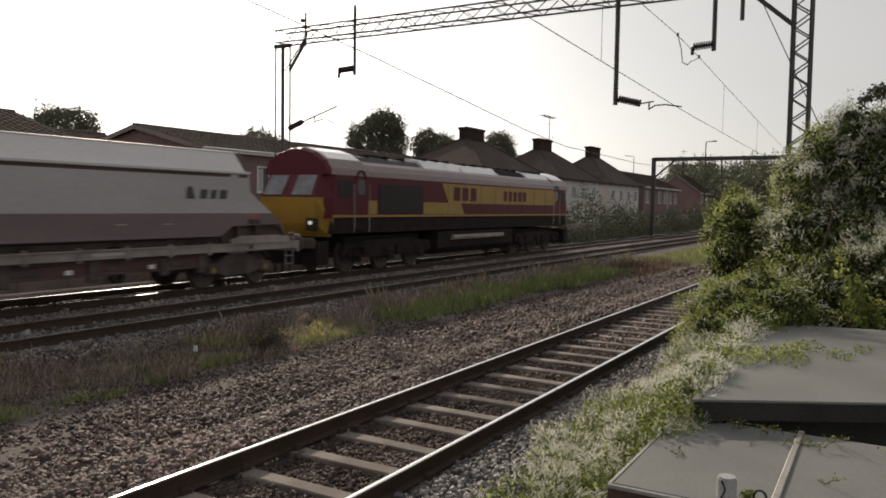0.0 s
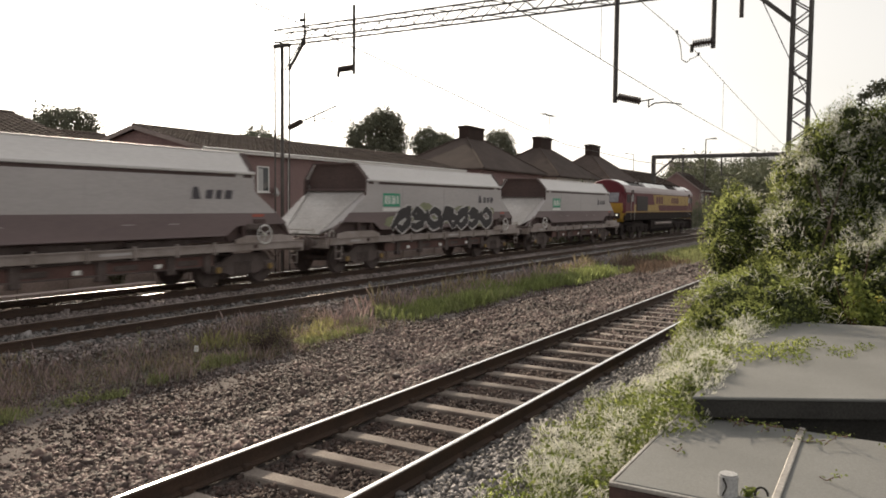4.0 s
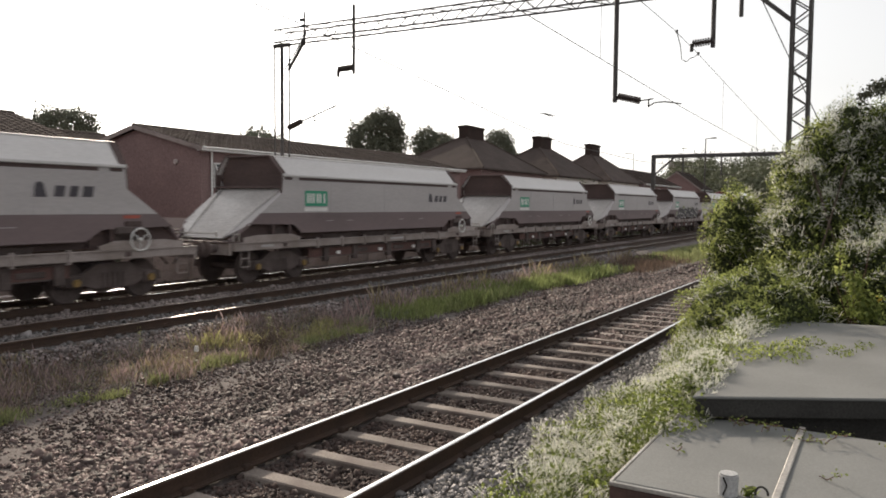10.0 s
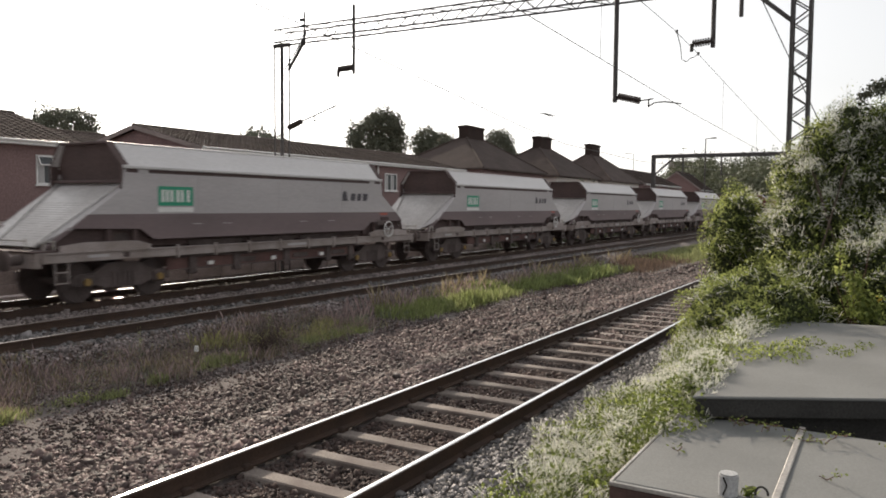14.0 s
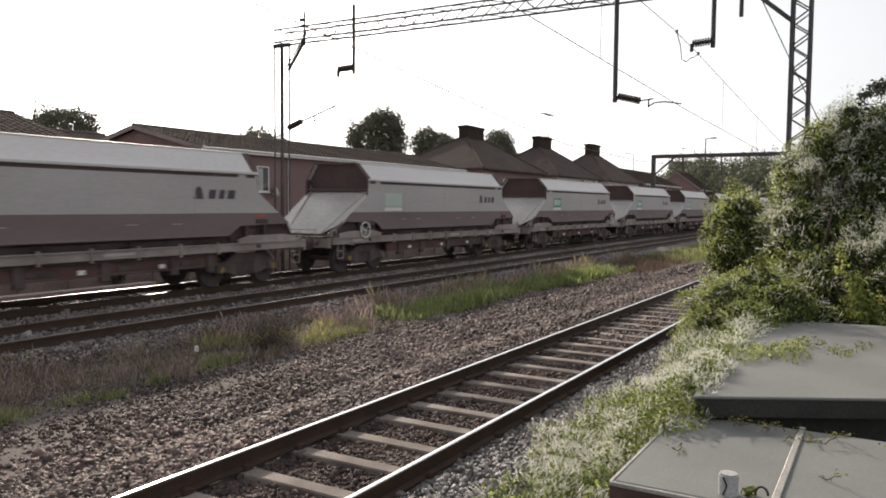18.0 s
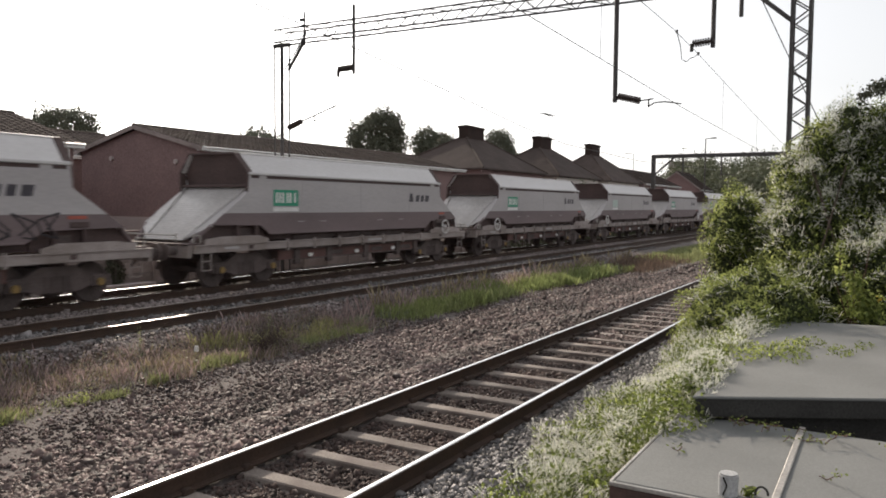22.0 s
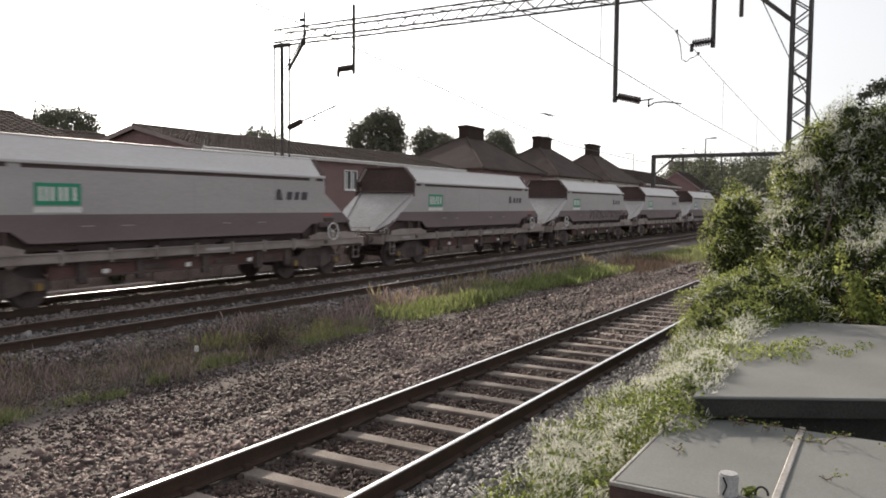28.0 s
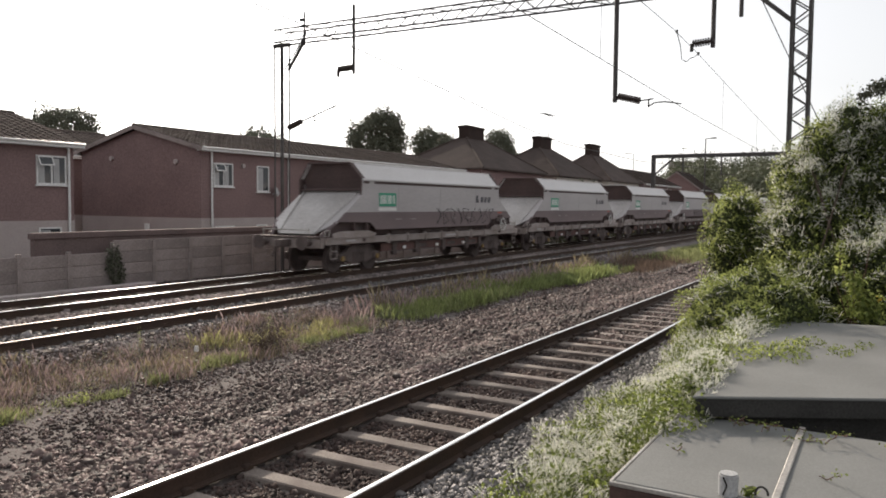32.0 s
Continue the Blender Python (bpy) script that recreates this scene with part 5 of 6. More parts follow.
def street_lamp(x, y, z, arm):
    lamp = thing("street_lamp", "tall grey street lamp with a short arm", "street lamp", "street lamps", at=(x, y, -0.4))
    bm = bmesh.new()
    tube(bm, (0, 0, 0), (0, 0, z), 0.10, 8, 0.06)
    part("column", bm, "steel_dark", lamp)
    bm = bmesh.new()
    tube(bm, (0, 0, z), (0.5 * arm, -0.87 * arm, z + 0.12), 0.05, 6)
    part("arm", bm, "steel_dark", lamp)
    bm = bmesh.new()
    box(bm, 0.5 * arm - 0.3, 0.5 * arm + 0.3, -0.87 * arm - 0.25, -0.87 * arm + 0.25, z + 0.05, z + 0.17, 0.03)
    part("lantern", bm, "steel_dark", lamp)


street_lamp(95.0, 18.9, 10.7, 1.0)
street_lamp(140.0, 40.6, 12.2, -1.3)
bm = bmesh.new()
box(bm, 250, 262, 54, 61, -0.5, 16.6, 0.1)
block = thing("distant_block", "pale flat-topped building far beyond the woods", "building")
part("wall", bm, "render", block)
for k, (xc, white) in enumerate(((58.8, False), (74.5, True), (90.3, True))):
    make_semi("hip-roofed house with a broad chimney above the railway", xc, 27.2, 12.0, 8.2, 5.0, 8.1 + 0.25 * k, 3.0, 9.1 + 0.35 * k, white, k == 1)


def make_fence():
    """Concrete post-and-panel fence behind the far track; a dark brick wall stands behind part of it."""
    fence = thing("panel_fence", "stained concrete post and panel fence behind the far track", "fence")
    x0, step, y = 4.65, 1.45, 20.0
    post, panel = bmesh.new(), bmesh.new()
    box(post, -0.06, 0.06, -0.06, 0.06, -0.7, 0.80, 0.012)
    box(panel, 0.0, step - 0.02, -0.02, 0.02, 0.0, 0.345, 0.012)
    pm, qm = mesh_of("post", post, "concrete"), mesh_of("panel", panel, "concrete")
    for k in range(38):
        x = x0 + k * step
        tall = x > 14.4
        p = part("post", pm, None, fence)
        p.location = (x, y, 0.22 if tall else 0)
        for j in range(4 if tall else 3):
            q = part("panel", qm, None, fence)
            q.location = (x + 0.01, y + random.uniform(-0.008, 0.008), -0.33 + j * 0.352)
    bm = bmesh.new()
    box(bm, 12.7, 24.0, 20.55, 20.75, -0.7, 1.15)
    box(bm, 12.65, 24.0, 20.5, 20.8, 1.15, 1.33, 0.02)
    solid("garden_wall", bm, "concrete_dark", "low dark brick garden wall with a coping behind the fence", "wall", kind="structure")


make_fence()
bm = bmesh.new()
for k in range(14):
    box(bm, 7.0 + k * 0.62, 7.6 + k * 0.62, 19.15, 19.5, -0.5, -0.20, 0.01)
solid("cable_trough", bm, "render", "pale concrete cable trough along the fence foot", "cable trough")


# ---- sheds beside the near track ----
def make_shed(label, x0, x1, y0, y1, z, thick, lip, joints):
    shed = thing("lineside_shed", label, "shed", "flat-roofed lineside sheds")
    bm = bmesh.new()
    box(bm, x0, x1, y0, y1, z - thick, z, 0.012)
    part("roof_deck", bm, "felt", shed, "flat grey felt roof deck")
    bm = bmesh.new()
    box(bm, x0 + 0.1, x1 - 0.1, y0 + 0.1, y1 - 0.12, -0.9, z - thick - 0.003)
    part("wall", bm, "felt_edge", shed, "dark shed wall")
    for a, b, c, d in ((x0 - 0.025, x0 - 0.002, y0, y1 + 0.02), (x0, x1, y1 + 0.002, y1 + 0.025)):
        bm = bmesh.new()
        box(bm, a, b, c, d, z - 0.030, z - 0.003, 0.004)
        part("edge_trim", bm, lip, shed, "worn pale edge trim")
        bm = bmesh.new()
        box(bm, a + 0.003, b - 0.003, c, d - 0.003, z - thick - 0.06, z - 0.033, 0.003)
        part("fascia", bm, "fascia_brown", shed, "peeling dark brown fascia board")
    for y in joints:
        bm = bmesh.new()
        box(bm, x0 - 0.03, x1 + 0.03, y - 0.022, y + 0.022, z + 0.002, z + 0.016, 0.005)
        part("joint_batten", bm, "trim", shed, "pale weathered joint strip")
    return shed


make_shed("flat grey felt-roofed lineside shed with pale edge strips", 4.55, 6.36, -1.8, 1.40, 0.55, 0.075, "trim", [0.49])
shed = thing("lineside_shed", "flat grey felt-roofed lineside shed overgrown with vine", "shed", "flat-roofed lineside sheds")
PLAN = [(6.15, 1.27), (7.95, -1.95), (11.6, -1.95), (10.9, 1.40)]      # its front is set askew to the track


def plan_slab(bm, plan, z0, z1):
    loft(bm, [[(x, y, z) for x, y in plan] for z in (z0, z1)])


bm = bmesh.new()
plan_slab(bm, PLAN, 0.725, 0.75)
bmesh.ops.bevel(bm, geom=bm.edges[:], offset=0.008, segments=1, affect="EDGES")
part("roof_deck", bm, "felt", shed, "flat grey felt roof deck")
# edge in the darker felt tone, which stands for its shadow
bm = bmesh.new()
plan_slab(bm, [(6.17, 1.25), (7.96, -1.93), (11.58, -1.93), (10.88, 1.38)], 0.585, 0.722)
part("edge_trim", bm, "felt_edge", shed, "drooping felt edge, darkened for its shadowed front")
bm = bmesh.new()
plan_slab(bm, [(6.45, 1.10), (8.1, -1.8), (11.4, -1.8), (10.7, 1.2)], -0.9, 0.582)
part("wall", bm, "felt_edge", shed, "dark shed wall")
bm = bmesh.new()
tube(bm, (4.68, 0.745, 0.535), (4.68, 0.745, 0.668), 0.056, 20)
tube(bm, (4.68, 0.745, 0.668), (4.68, 0.745, 0.68), 0.05, 20)
vent = thing("vent_pipe", "chalky grey plastic vent pipe with a cracked side", "pipe")
part("pipe_body", bm, "pipe", vent)
bm = bmesh.new()
for k in range(6):
    tube(bm, (4.622 + 0.004 * math.sin(k * 2), 0.755 + 0.01 * math.cos(k), 0.56 + k * 0.018), (4.622 + 0.004 * math.sin(k * 2 + 2), 0.755 + 0.01 * math.cos(k + 1), 0.578 + k * 0.018), 0.006, 4)
part("dark_crack", bm, "felt_edge", vent)

# ---- ballast ----
STONE = (np.array([(-1, -0.8, -0.7), (0.9, -1, -0.8), (1, 0.8, -0.6), (-0.8, 1, -0.8), (-0.7, -0.9, 0.7), (0.8, -0.6, 0.9), (0.9, 0.9, 0.6), (-1, 0.6, 0.8)]),
         np.array([(3, 2, 1, 0), (4, 5, 6, 7), (0, 1, 5, 4), (1, 2, 6, 5), (2, 3, 7, 6), (3, 0, 4, 7)]))


def stones(name, label, x0, x1, y0, y1, per_m2, size, material, seed, keep=None, lift=0.0):
    rng = np.random.default_rng(seed)
    n = int((x1 - x0) * (y1 - y0) * per_m2)
    x, y = rng.uniform(x0, x1, n), rng.uniform(y0, y1, n)
    if keep is not None:
        ok = keep(x, y, rng)
        x, y = x[ok], y[ok]
    n = len(x)
    s = size * rng.lognormal(0, 0.32, n)
    z = ground_z(x, y) + s * rng.uniform(0.0, 0.75, n) + lift
    me = scatter(name, STONE, np.stack([x, y, z], 1), s[:, None] * rng.uniform(0.6, 1.15, (n, 3)), random_turns(rng, n), material)
    tagged(new(name, me), label, "ballast", kind="stuff")


def off_rails(x, y, rng):
    d = np.abs(y - near_y(x))
    on_sleeper = np.abs((x + 5.36 + 0.345) % 0.69 - 0.345) < 0.105 + 0.02 * rng.normal(size=len(x))
    return (np.abs(d - 0.7525) > 0.08) & ((d > 0.80) | ~on_sleeper)


def spill(x, y, rng):
    """Ballast thins out towards the grass."""
    return rng.random(len(x)) < np.clip((np.clip(8.1 + 0.16 * (x - 6.6), 7.8, 9.0) + 0.3 * noise2(x, y, 0.9) - y) / 0.7, 0.06, 1)


def four_foot(x, y, rng):
    return off_rails(x, y, rng) & (np.abs(y - near_y(x)) < 0.70)


def shoulder(x, y, rng):
    return np.abs(y - near_y(x)) > 0.82


stones("ballast", "rust-brown ballast between the near rails", 3.0, 14.0, 3.2, 5.1, 1200, 0.0155, "ballast_dark", 10, four_foot)
stones("ballast", "brown-grey granite ballast beside the near track", 3.0, 13.0, 4.9, 6.4, 1350, 0.0185, "ballast", 11, shoulder)
stones("ballast", "brown-grey granite ballast spread beside the near track", 3.0, 13.0, 6.4, 9.8, 1100, 0.0185, "ballast", 12, spill)
stones("ballast", "pale grey granite ballast on the cess side", 4.0, 15.0, 2.3, 3.45, 1500, 0.016, "ballast_pale", 13, shoulder)
stones("ballast", "brown-grey granite ballast along the near track behind the sheds", -6.0, 3.0, 2.5, 7.5, 300, 0.026, "ballast", 23, off_rails)
stones("ballast", "granite ballast farther along the near track", 13.0, 30.0, 3.0, 8.8, 420, 0.024, "ballast", 14, lambda x, y, r: off_rails(x, y, r) & spill(x, y + 0.15, r))
stones("ballast", "distant granite ballast of the near track", 30.0, 75.0, 2.4, 7.6, 60, 0.045, "ballast", 15, off_rails)
stones("ballast", "grey granite ballast between the far tracks", 6.0, 60.0, 13.65, 15.25, 420, 0.023, "grit", 16)
stones("ballast", "grey stones along the foot of the far tracks", 5.0, 40.0, 11.15, 11.85, 260, 0.018, "grit", 21)
stones("ballast", "grey ballast under the middle track", 6.0, 45.0, 11.5, 13.6, 170, 0.024, "ballast_pale", 17, lambda x, y, r: np.abs(np.abs(y - MID_2) - 0.7525) > 0.08)
stones("ballast", "dark ballast by the fence", 8.0, 36.0, 15.3, 19.8, 60, 0.028, "ballast", 18, lambda x, y, r: np.abs(np.abs(y - MID_1) - 0.7525) > 0.08)

# ---- plants ----
LEAF = (np.array([(-0.5, 0, 0), (0, -0.28, 0.06), (0.5, 0, -0.02), (0, 0.28, 0.06)]), np.array([(0, 1, 2, 3)]))
BLADE = (np.array([(-0.5, 0, 0), (0.5, 0, 0), (0.32, 0.10, 0.6), (0.0, 0.34, 1.0)]), np.array([(0, 1, 2, 3)]))


def shell_points(rng, blobs, n, depth=0.28, rough=0.16):
    """Points scattered in the outer skin of a heap of rounded masses (centre, radii)."""
    c, r = np.array([b[0] for b in blobs], float), np.array([b[1] for b in blobs], float)
    area = (r[:, 0] * r[:, 1] + r[:, 0] * r[:, 2] + r[:, 1] * r[:, 2])
    pick = rng.choice(len(blobs), n, p=area / area.sum())
    d = rng.normal(size=(n, 3))
    d /= np.linalg.norm(d, axis=1)[:, None]
    lump = 1 + rough * (np.sin(d[:, 0] * 7 + pick) * np.cos(d[:, 1] * 6 + pick * 2) + 0.6 * np.sin(d[:, 2] * 11 + d[:, 0] * 9 + pick))
    p = c[pick] + d * r[pick] * (lump * (1 - depth * rng.random(n) ** 2))[:, None]
    inside = np.zeros(n, bool)
    for k in range(len(blobs)):
        q = np.linalg.norm((p - c[k]) / r[k], axis=1)
        inside |= (q < 0.72) & (pick != k)
    return p[~inside], d[~inside]


def facing(rng, d, jitter):
    """Turns whose local z leans along d, at random about it."""
    w = d + rng.normal(size=d.shape) * jitter
    w /= np.linalg.norm(w, axis=1)[:, None]
    a = rng.normal(size=d.shape)
    u = np.cross(a, w)
    u /= np.linalg.norm(u, axis=1)[:, None]
    return np.stack([u, np.cross(w, u), w], -1)


def foliage(name, parent, blobs, n, size, material, seed, label="", depth=0.28, rough=0.16, jitter=0.8, floor=None, shape=LEAF, slim=1.0, where=None, up=0.0):
    rng = np.random.default_rng(seed)
    p, d = shell_points(rng, blobs, n, depth, rough)
    ok = np.ones(len(p), bool)
    if floor is not None:
        ok &= p[:, 2] > floor
    if where is not None:
        ok &= where(p, rng)
    p, d = p[ok], d[ok] + np.array([0, 0, up])
    s = size * rng.uniform(0.6, 1.35, len(p))
    me = scatter(name, shape, p, np.stack([s, s * slim, s], 1), facing(rng, d, jitter), material)
    ob = part(name, me, None, parent, label)
    return tagged(ob, kind="stuff")


def make_tree(name, label, x, y, top, r, lift, n, size, material="leaf_dark", seed=1, base=-0.4):
    rng = random.Random(seed)
    tree = thing(name, label, "tree", at=(x, y, base))
    h = top - base
    c = h - r * lift
    bm = bmesh.new()
    tube(bm, (0, 0, 0), (0.1, 0, c * 0.6), 0.05 * h * 0.5 + 0.05, 10, 0.025 * h * 0.5 + 0.03)
    blobs = []
    for k in range(9):
        a, e = rng.uniform(0, math.tau), rng.uniform(-0.7, 1.0)
        q = Vector((math.cos(a) * r * 0.62 * (1 - abs(e) * 0.5), math.sin(a) * r * 0.62 * (1 - abs(e) * 0.5), c + e * r * lift * 0.55))
        tube(bm, (0.05, 0, c * 0.5), q, 0.06, 6, 0.015)
        blobs.append((tuple(q), tuple(r * rng.uniform(0.34, 0.52) for _ in range(3))))
    blobs.append(((0, 0, c), (r * 0.6, r * 0.6, r * lift * 0.75)))
    part("trunk", bm, "bark", tree, "dark branching trunk")
    foliage("crown", tree, blobs, int(n * 1.7), size * 0.78, material, seed, "ragged dark leafy crown", 0.6, 0.30)
    return tree


make_tree("broadleaf_tree", "dense dark broadleaf tree behind the terrace roofs", 64.0, 45.0, 12.0, 3.8, 0.95, 30000, 0.27, seed=3)
make_tree("broadleaf_tree", "dark broadleaf tree behind the hip-roofed houses", 84.0, 50.0, 11.9, 3.2, 0.85, 15000, 0.3, seed=4)
make_tree("broadleaf_tree", "dark tree crown rising behind a chimney", 87.0, 43.0, 12.0, 3.3, 0.95, 15000, 0.3, seed=5)
make_tree("broadleaf_tree", "rounded dark tree behind the brick terrace", 33.0, 50.0, 8.85, 3.1, 0.7, 18000, 0.22, seed=6)
make_tree("broadleaf_tree", "low dark tree top above a terrace roof", 53.5, 50.0, 9.35, 3.6, 0.6, 14000, 0.26, seed=7)
make_tree("broadleaf_tree", "small dark tree between two hip roofs", 80.0, 46.0, 10.2, 1.8, 0.8, 7000, 0.28, seed=9)
wood = thing("distant_woodland", "hazy green woodland beyond the portal gantry", "woods")
rs = random.Random(17)
MASS = []
for k in range(90):
    d = rs.uniform(135, 260)
    a = radians(rs.uniform(2.0, 13.8))
    h = rs.uniform(4.0, 6.0) + (d - 135) * 0.07
    MASS.append(((d * math.cos(a), d * math.sin(a), h * 0.55), (rs.uniform(3, 5.5), rs.uniform(3, 5.5), h * 0.75)))
foliage("tree_mass", wood, MASS, 230000, 0.6, "leaf_far", 28, "", 0.35, 0.25, floor=-0.5)
for k, (x, y, top, r) in enumerate(((128, 20, 6.0, 3.2), (150, 24, 8.5, 4.5), (185, 14, 10.0, 5.0), (165, 28, 10.5, 5.0))):
    make_tree("far_tree", "green tree in the distance beyond the portal", x, y, top, r, 0.9, 3000, 0.7, "leaf_far", seed=20 + k)

# scrub along the fence, seen past the train
scrub = thing("lineside_scrub", "rough green scrub along the fence behind the far track", "shrub", at=(0, 0, 0))
rs = random.Random(4)
blobs = [((40 + k * 2.7 + rs.uniform(-1, 1), 21.5 + rs.uniform(-0.5, 0.8), 0.3), (1.6, 1.0, rs.uniform(1.2, 2.6) + 0.02 * k)) for k in range(34)]
blobs += [((39 + k * 1.6 + rs.uniform(-0.6, 0.6), 19.1 + rs.uniform(-0.2, 0.3), 0.0), (1.1, 0.7, rs.uniform(0.7, 1.9))) for k in range(32)]
blobs += [((60.5, 21.5, 2.0), (0.9, 0.8, 2.3)), ((63.5, 21.6, 1.6), (0.8, 0.8, 2.0)), ((70.0, 21.5, 1.2), (1.0, 0.8, 1.6))]
stems = bmesh.new()
for c, r in blobs:
    tube(stems, (c[0], c[1], -0.6), (c[0] + rs.uniform(-0.3, 0.3), c[1], c[2] + r[2] * 0.6), 0.04, 5, 0.012)
part("stems", stems, "bark", scrub, "thin brown stems")
foliage("scrub_leaves", scrub, blobs, 55000, 0.17, "leaf_far", 31, "", 0.4, 0.22, floor=-0.5)

# the vine-covered thicket beyond the sheds
BUSH = [((15.3, 0.05, 2.15), (1.4, 0.95, 2.05)), ((15.6, -1.5, 2.0), (2.4, 1.8, 2.2)), ((14.5, 1.30, 1.35), (1.2, 0.62, 1.45)), ((14.9, 0.85, 1.95), (1.1, 0.58, 1.7)), ((15.0, 2.35, 1.6), (0.9, 0.6, 1.0)),
        ((11.6, 1.55, 0.55), (1.4, 0.95, 0.85)), ((13.0, -0.4, 0.9), (1.2, 1.3, 1.3)), ((15.2, -0.5, 3.2), (0.8, 0.6, 0.85)), ((14.9, -1.6, 3.6), (0.8, 0.6, 0.9)), ((12.6, 2.1, 0.2), (1.2, 0.65, 0.7)),
        ((13.2, 0.6, 0.8), (1.0, 0.9, 1.0)), ((15.0, 0.95, 3.10), (0.7, 0.5, 0.75)), ((15.0, 0.50, 3.42), (0.7, 0.5, 0.70)), ((14.9, 1.35, 2.70), (0.7, 0.45, 0.6)), ((15.1, 0.0, 3.45), (0.7, 0.5, 0.65))]
bush = thing("vine_thicket", "tall thicket smothered in flowering white vine by the track", "shrub")
bm = bmesh.new()
rs = random.Random(8)
for k in range(26):
    a = Vector((14.5 + rs.uniform(-1.5, 1.5), rs.uniform(-1.2, 1.2), -0.6))
    b = a + Vector((rs.uniform(-1.2, 0.8), rs.uniform(-1.0, 1.4), rs.uniform(1.5, 3.6)))
    c = a.lerp(b, 0.5) + Vector((rs.uniform(-0.3, 0.3), rs.uniform(-0.3, 0.3), 0))
    tube(bm, a, c, 0.03, 6, 0.022)
    tube(bm, c, b, 0.022, 6, 0.008)
part("stem_tangle", bm, "bark", bush, "brown twiggy stems")
foliage("inner_leaves", bush, [(c, tuple(q * 0.82 for q in r)) for c, r in BUSH], 80000, 0.11, "leaf_shade", 41, "inner leaves coloured dark for shade", 0.35, 0.12, floor=-0.5)


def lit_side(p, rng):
    """Young leaves, coloured as sunlit: in drifts towards the open track side."""
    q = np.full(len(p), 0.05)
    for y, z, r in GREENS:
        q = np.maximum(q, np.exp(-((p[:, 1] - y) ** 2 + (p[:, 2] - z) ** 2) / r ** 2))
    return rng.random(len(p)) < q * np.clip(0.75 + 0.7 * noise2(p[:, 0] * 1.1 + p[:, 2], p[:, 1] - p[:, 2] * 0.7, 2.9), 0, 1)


DRIFTS = ((0.77, 2.51, 0.42), (1.54, 2.05, 0.34), (0.21, 1.90, 0.34), (0.50, 3.52, 0.36), (1.41, 3.18, 0.26), (0.75, 3.93, 0.22), (1.99, 2.65, 0.30), (0.0, 2.8, 0.30), (1.15, 2.95, 0.22), (2.4, 1.5, 0.2), (-0.3, 3.4, 0.4))
# where sun falls on the thicket; the sunlit-coloured leaves gather here
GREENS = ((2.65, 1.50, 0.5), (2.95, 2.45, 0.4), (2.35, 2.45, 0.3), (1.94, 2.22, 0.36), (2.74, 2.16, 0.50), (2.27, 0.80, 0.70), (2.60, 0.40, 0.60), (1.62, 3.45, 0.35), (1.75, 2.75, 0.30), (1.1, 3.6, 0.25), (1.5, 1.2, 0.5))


def flower_patch(p, rng):
    """Flowers hang in drifts on the thicket and lie thinly over the low mound."""
    q = np.zeros(len(p))
    for y, z, r in DRIFTS:
        q = np.maximum(q, np.exp(-((p[:, 1] - y) ** 2 + (p[:, 2] - z) ** 2) / r ** 2))
    tuft = np.clip(0.5 + 0.9 * noise2(p[:, 1] * 1.3 + p[:, 0], p[:, 2] * 1.1, 6.5, 1.0), 0, 1)
    mound = np.where(p[:, 2] < 1.45, 0.075, 0.015)
    shade = np.where(p[:, 0] < 15.0, 1.0, 0.25) * np.clip((2.75 - p[:, 1]) / 0.6, 0.15, 1)
    return rng.random(len(p)) < np.clip((mound + 0.55 * q) * tuft * shade, 0, 1)


def dense(p, rng):
    """Leaf clumps with dark gaps between them."""
    return rng.random(len(p)) < np.clip(0.62 + 0.9 * noise2(p[:, 1] * 1.2 + p[:, 0] * 0.8, p[:, 2], 4.3, 2.0), 0.08, 1)


# a curled feathery flower spike, growing along its z
PLUME = (np.array([(0, -0.03, 0), (0, 0.03, 0), (0.03, -0.05, 0.3), (0.03, 0.05, 0.3), (0.10, -0.06, 0.6), (0.12, 0.05, 0.62), (0.24, -0.05, 0.84), (0.26, 0.04, 0.86), (0.46, -0.02, 0.86), (0.46, 0.03, 0.88)]),
         np.array([(0, 1, 3, 2), (2, 3, 5, 4), (4, 5, 7, 6), (6, 7, 9, 8)]))


def spray_of(plume, n, seed):
    """A loose spray of several thin spikes."""
    rng = np.random.default_rng(seed)
    v, f = [], []
    for k in range(n):
        turn = facing(rng, np.array([[0, 0, 1.0]]), 0.6)[0]
        w = (plume[0] * np.array([0.62, 0.5, 0.62])) @ turn.T + rng.normal(size=3) * np.array([0.26, 0.26, 0.14])
        f.append(plume[1] + len(plume[0]) * k)
        v.append(w)
    return np.concatenate(v), np.concatenate(f)


CLUSTER = spray_of(PLUME, 7, 5)
foliage("leaves", bush, BUSH, 210000, 0.037, "leaf_vine", 42, "green heart-shaped vine leaves", 0.24, 0.17, floor=-0.5, where=dense)
foliage("young_leaves", bush, BUSH, 360000, 0.036, "leaf_bright", 43, "yellow-green young leaves, coloured as sunlit", 0.10, 0.20, floor=-0.5, where=lit_side)
foliage("flower_sprays", bush, BUSH, 95000, 0.13, "flower", 44, "feathery cream-white flower sprays", 0.10, 0.20, jitter=0.8, floor=-0.4, shape=CLUSTER, where=flower_patch, up=0.2)
sprig = [((14.6, 0.20, 4.22), (0.16, 0.14, 0.14)), ((14.6, 0.02, 4.30), (0.12, 0.11, 0.12)), ((14.6, 0.38, 4.12), (0.10, 0.10, 0.10))]
foliage("top_sprig", bush, sprig, 420, 0.075, "leaf_dark", 47, "dark leafy sprig standing out at the top", 0.7, 0.2)
sprout = thing("bright_sapling", "bright green leafy sapling growing in front of the thicket", "shrub")
bm = bmesh.new()
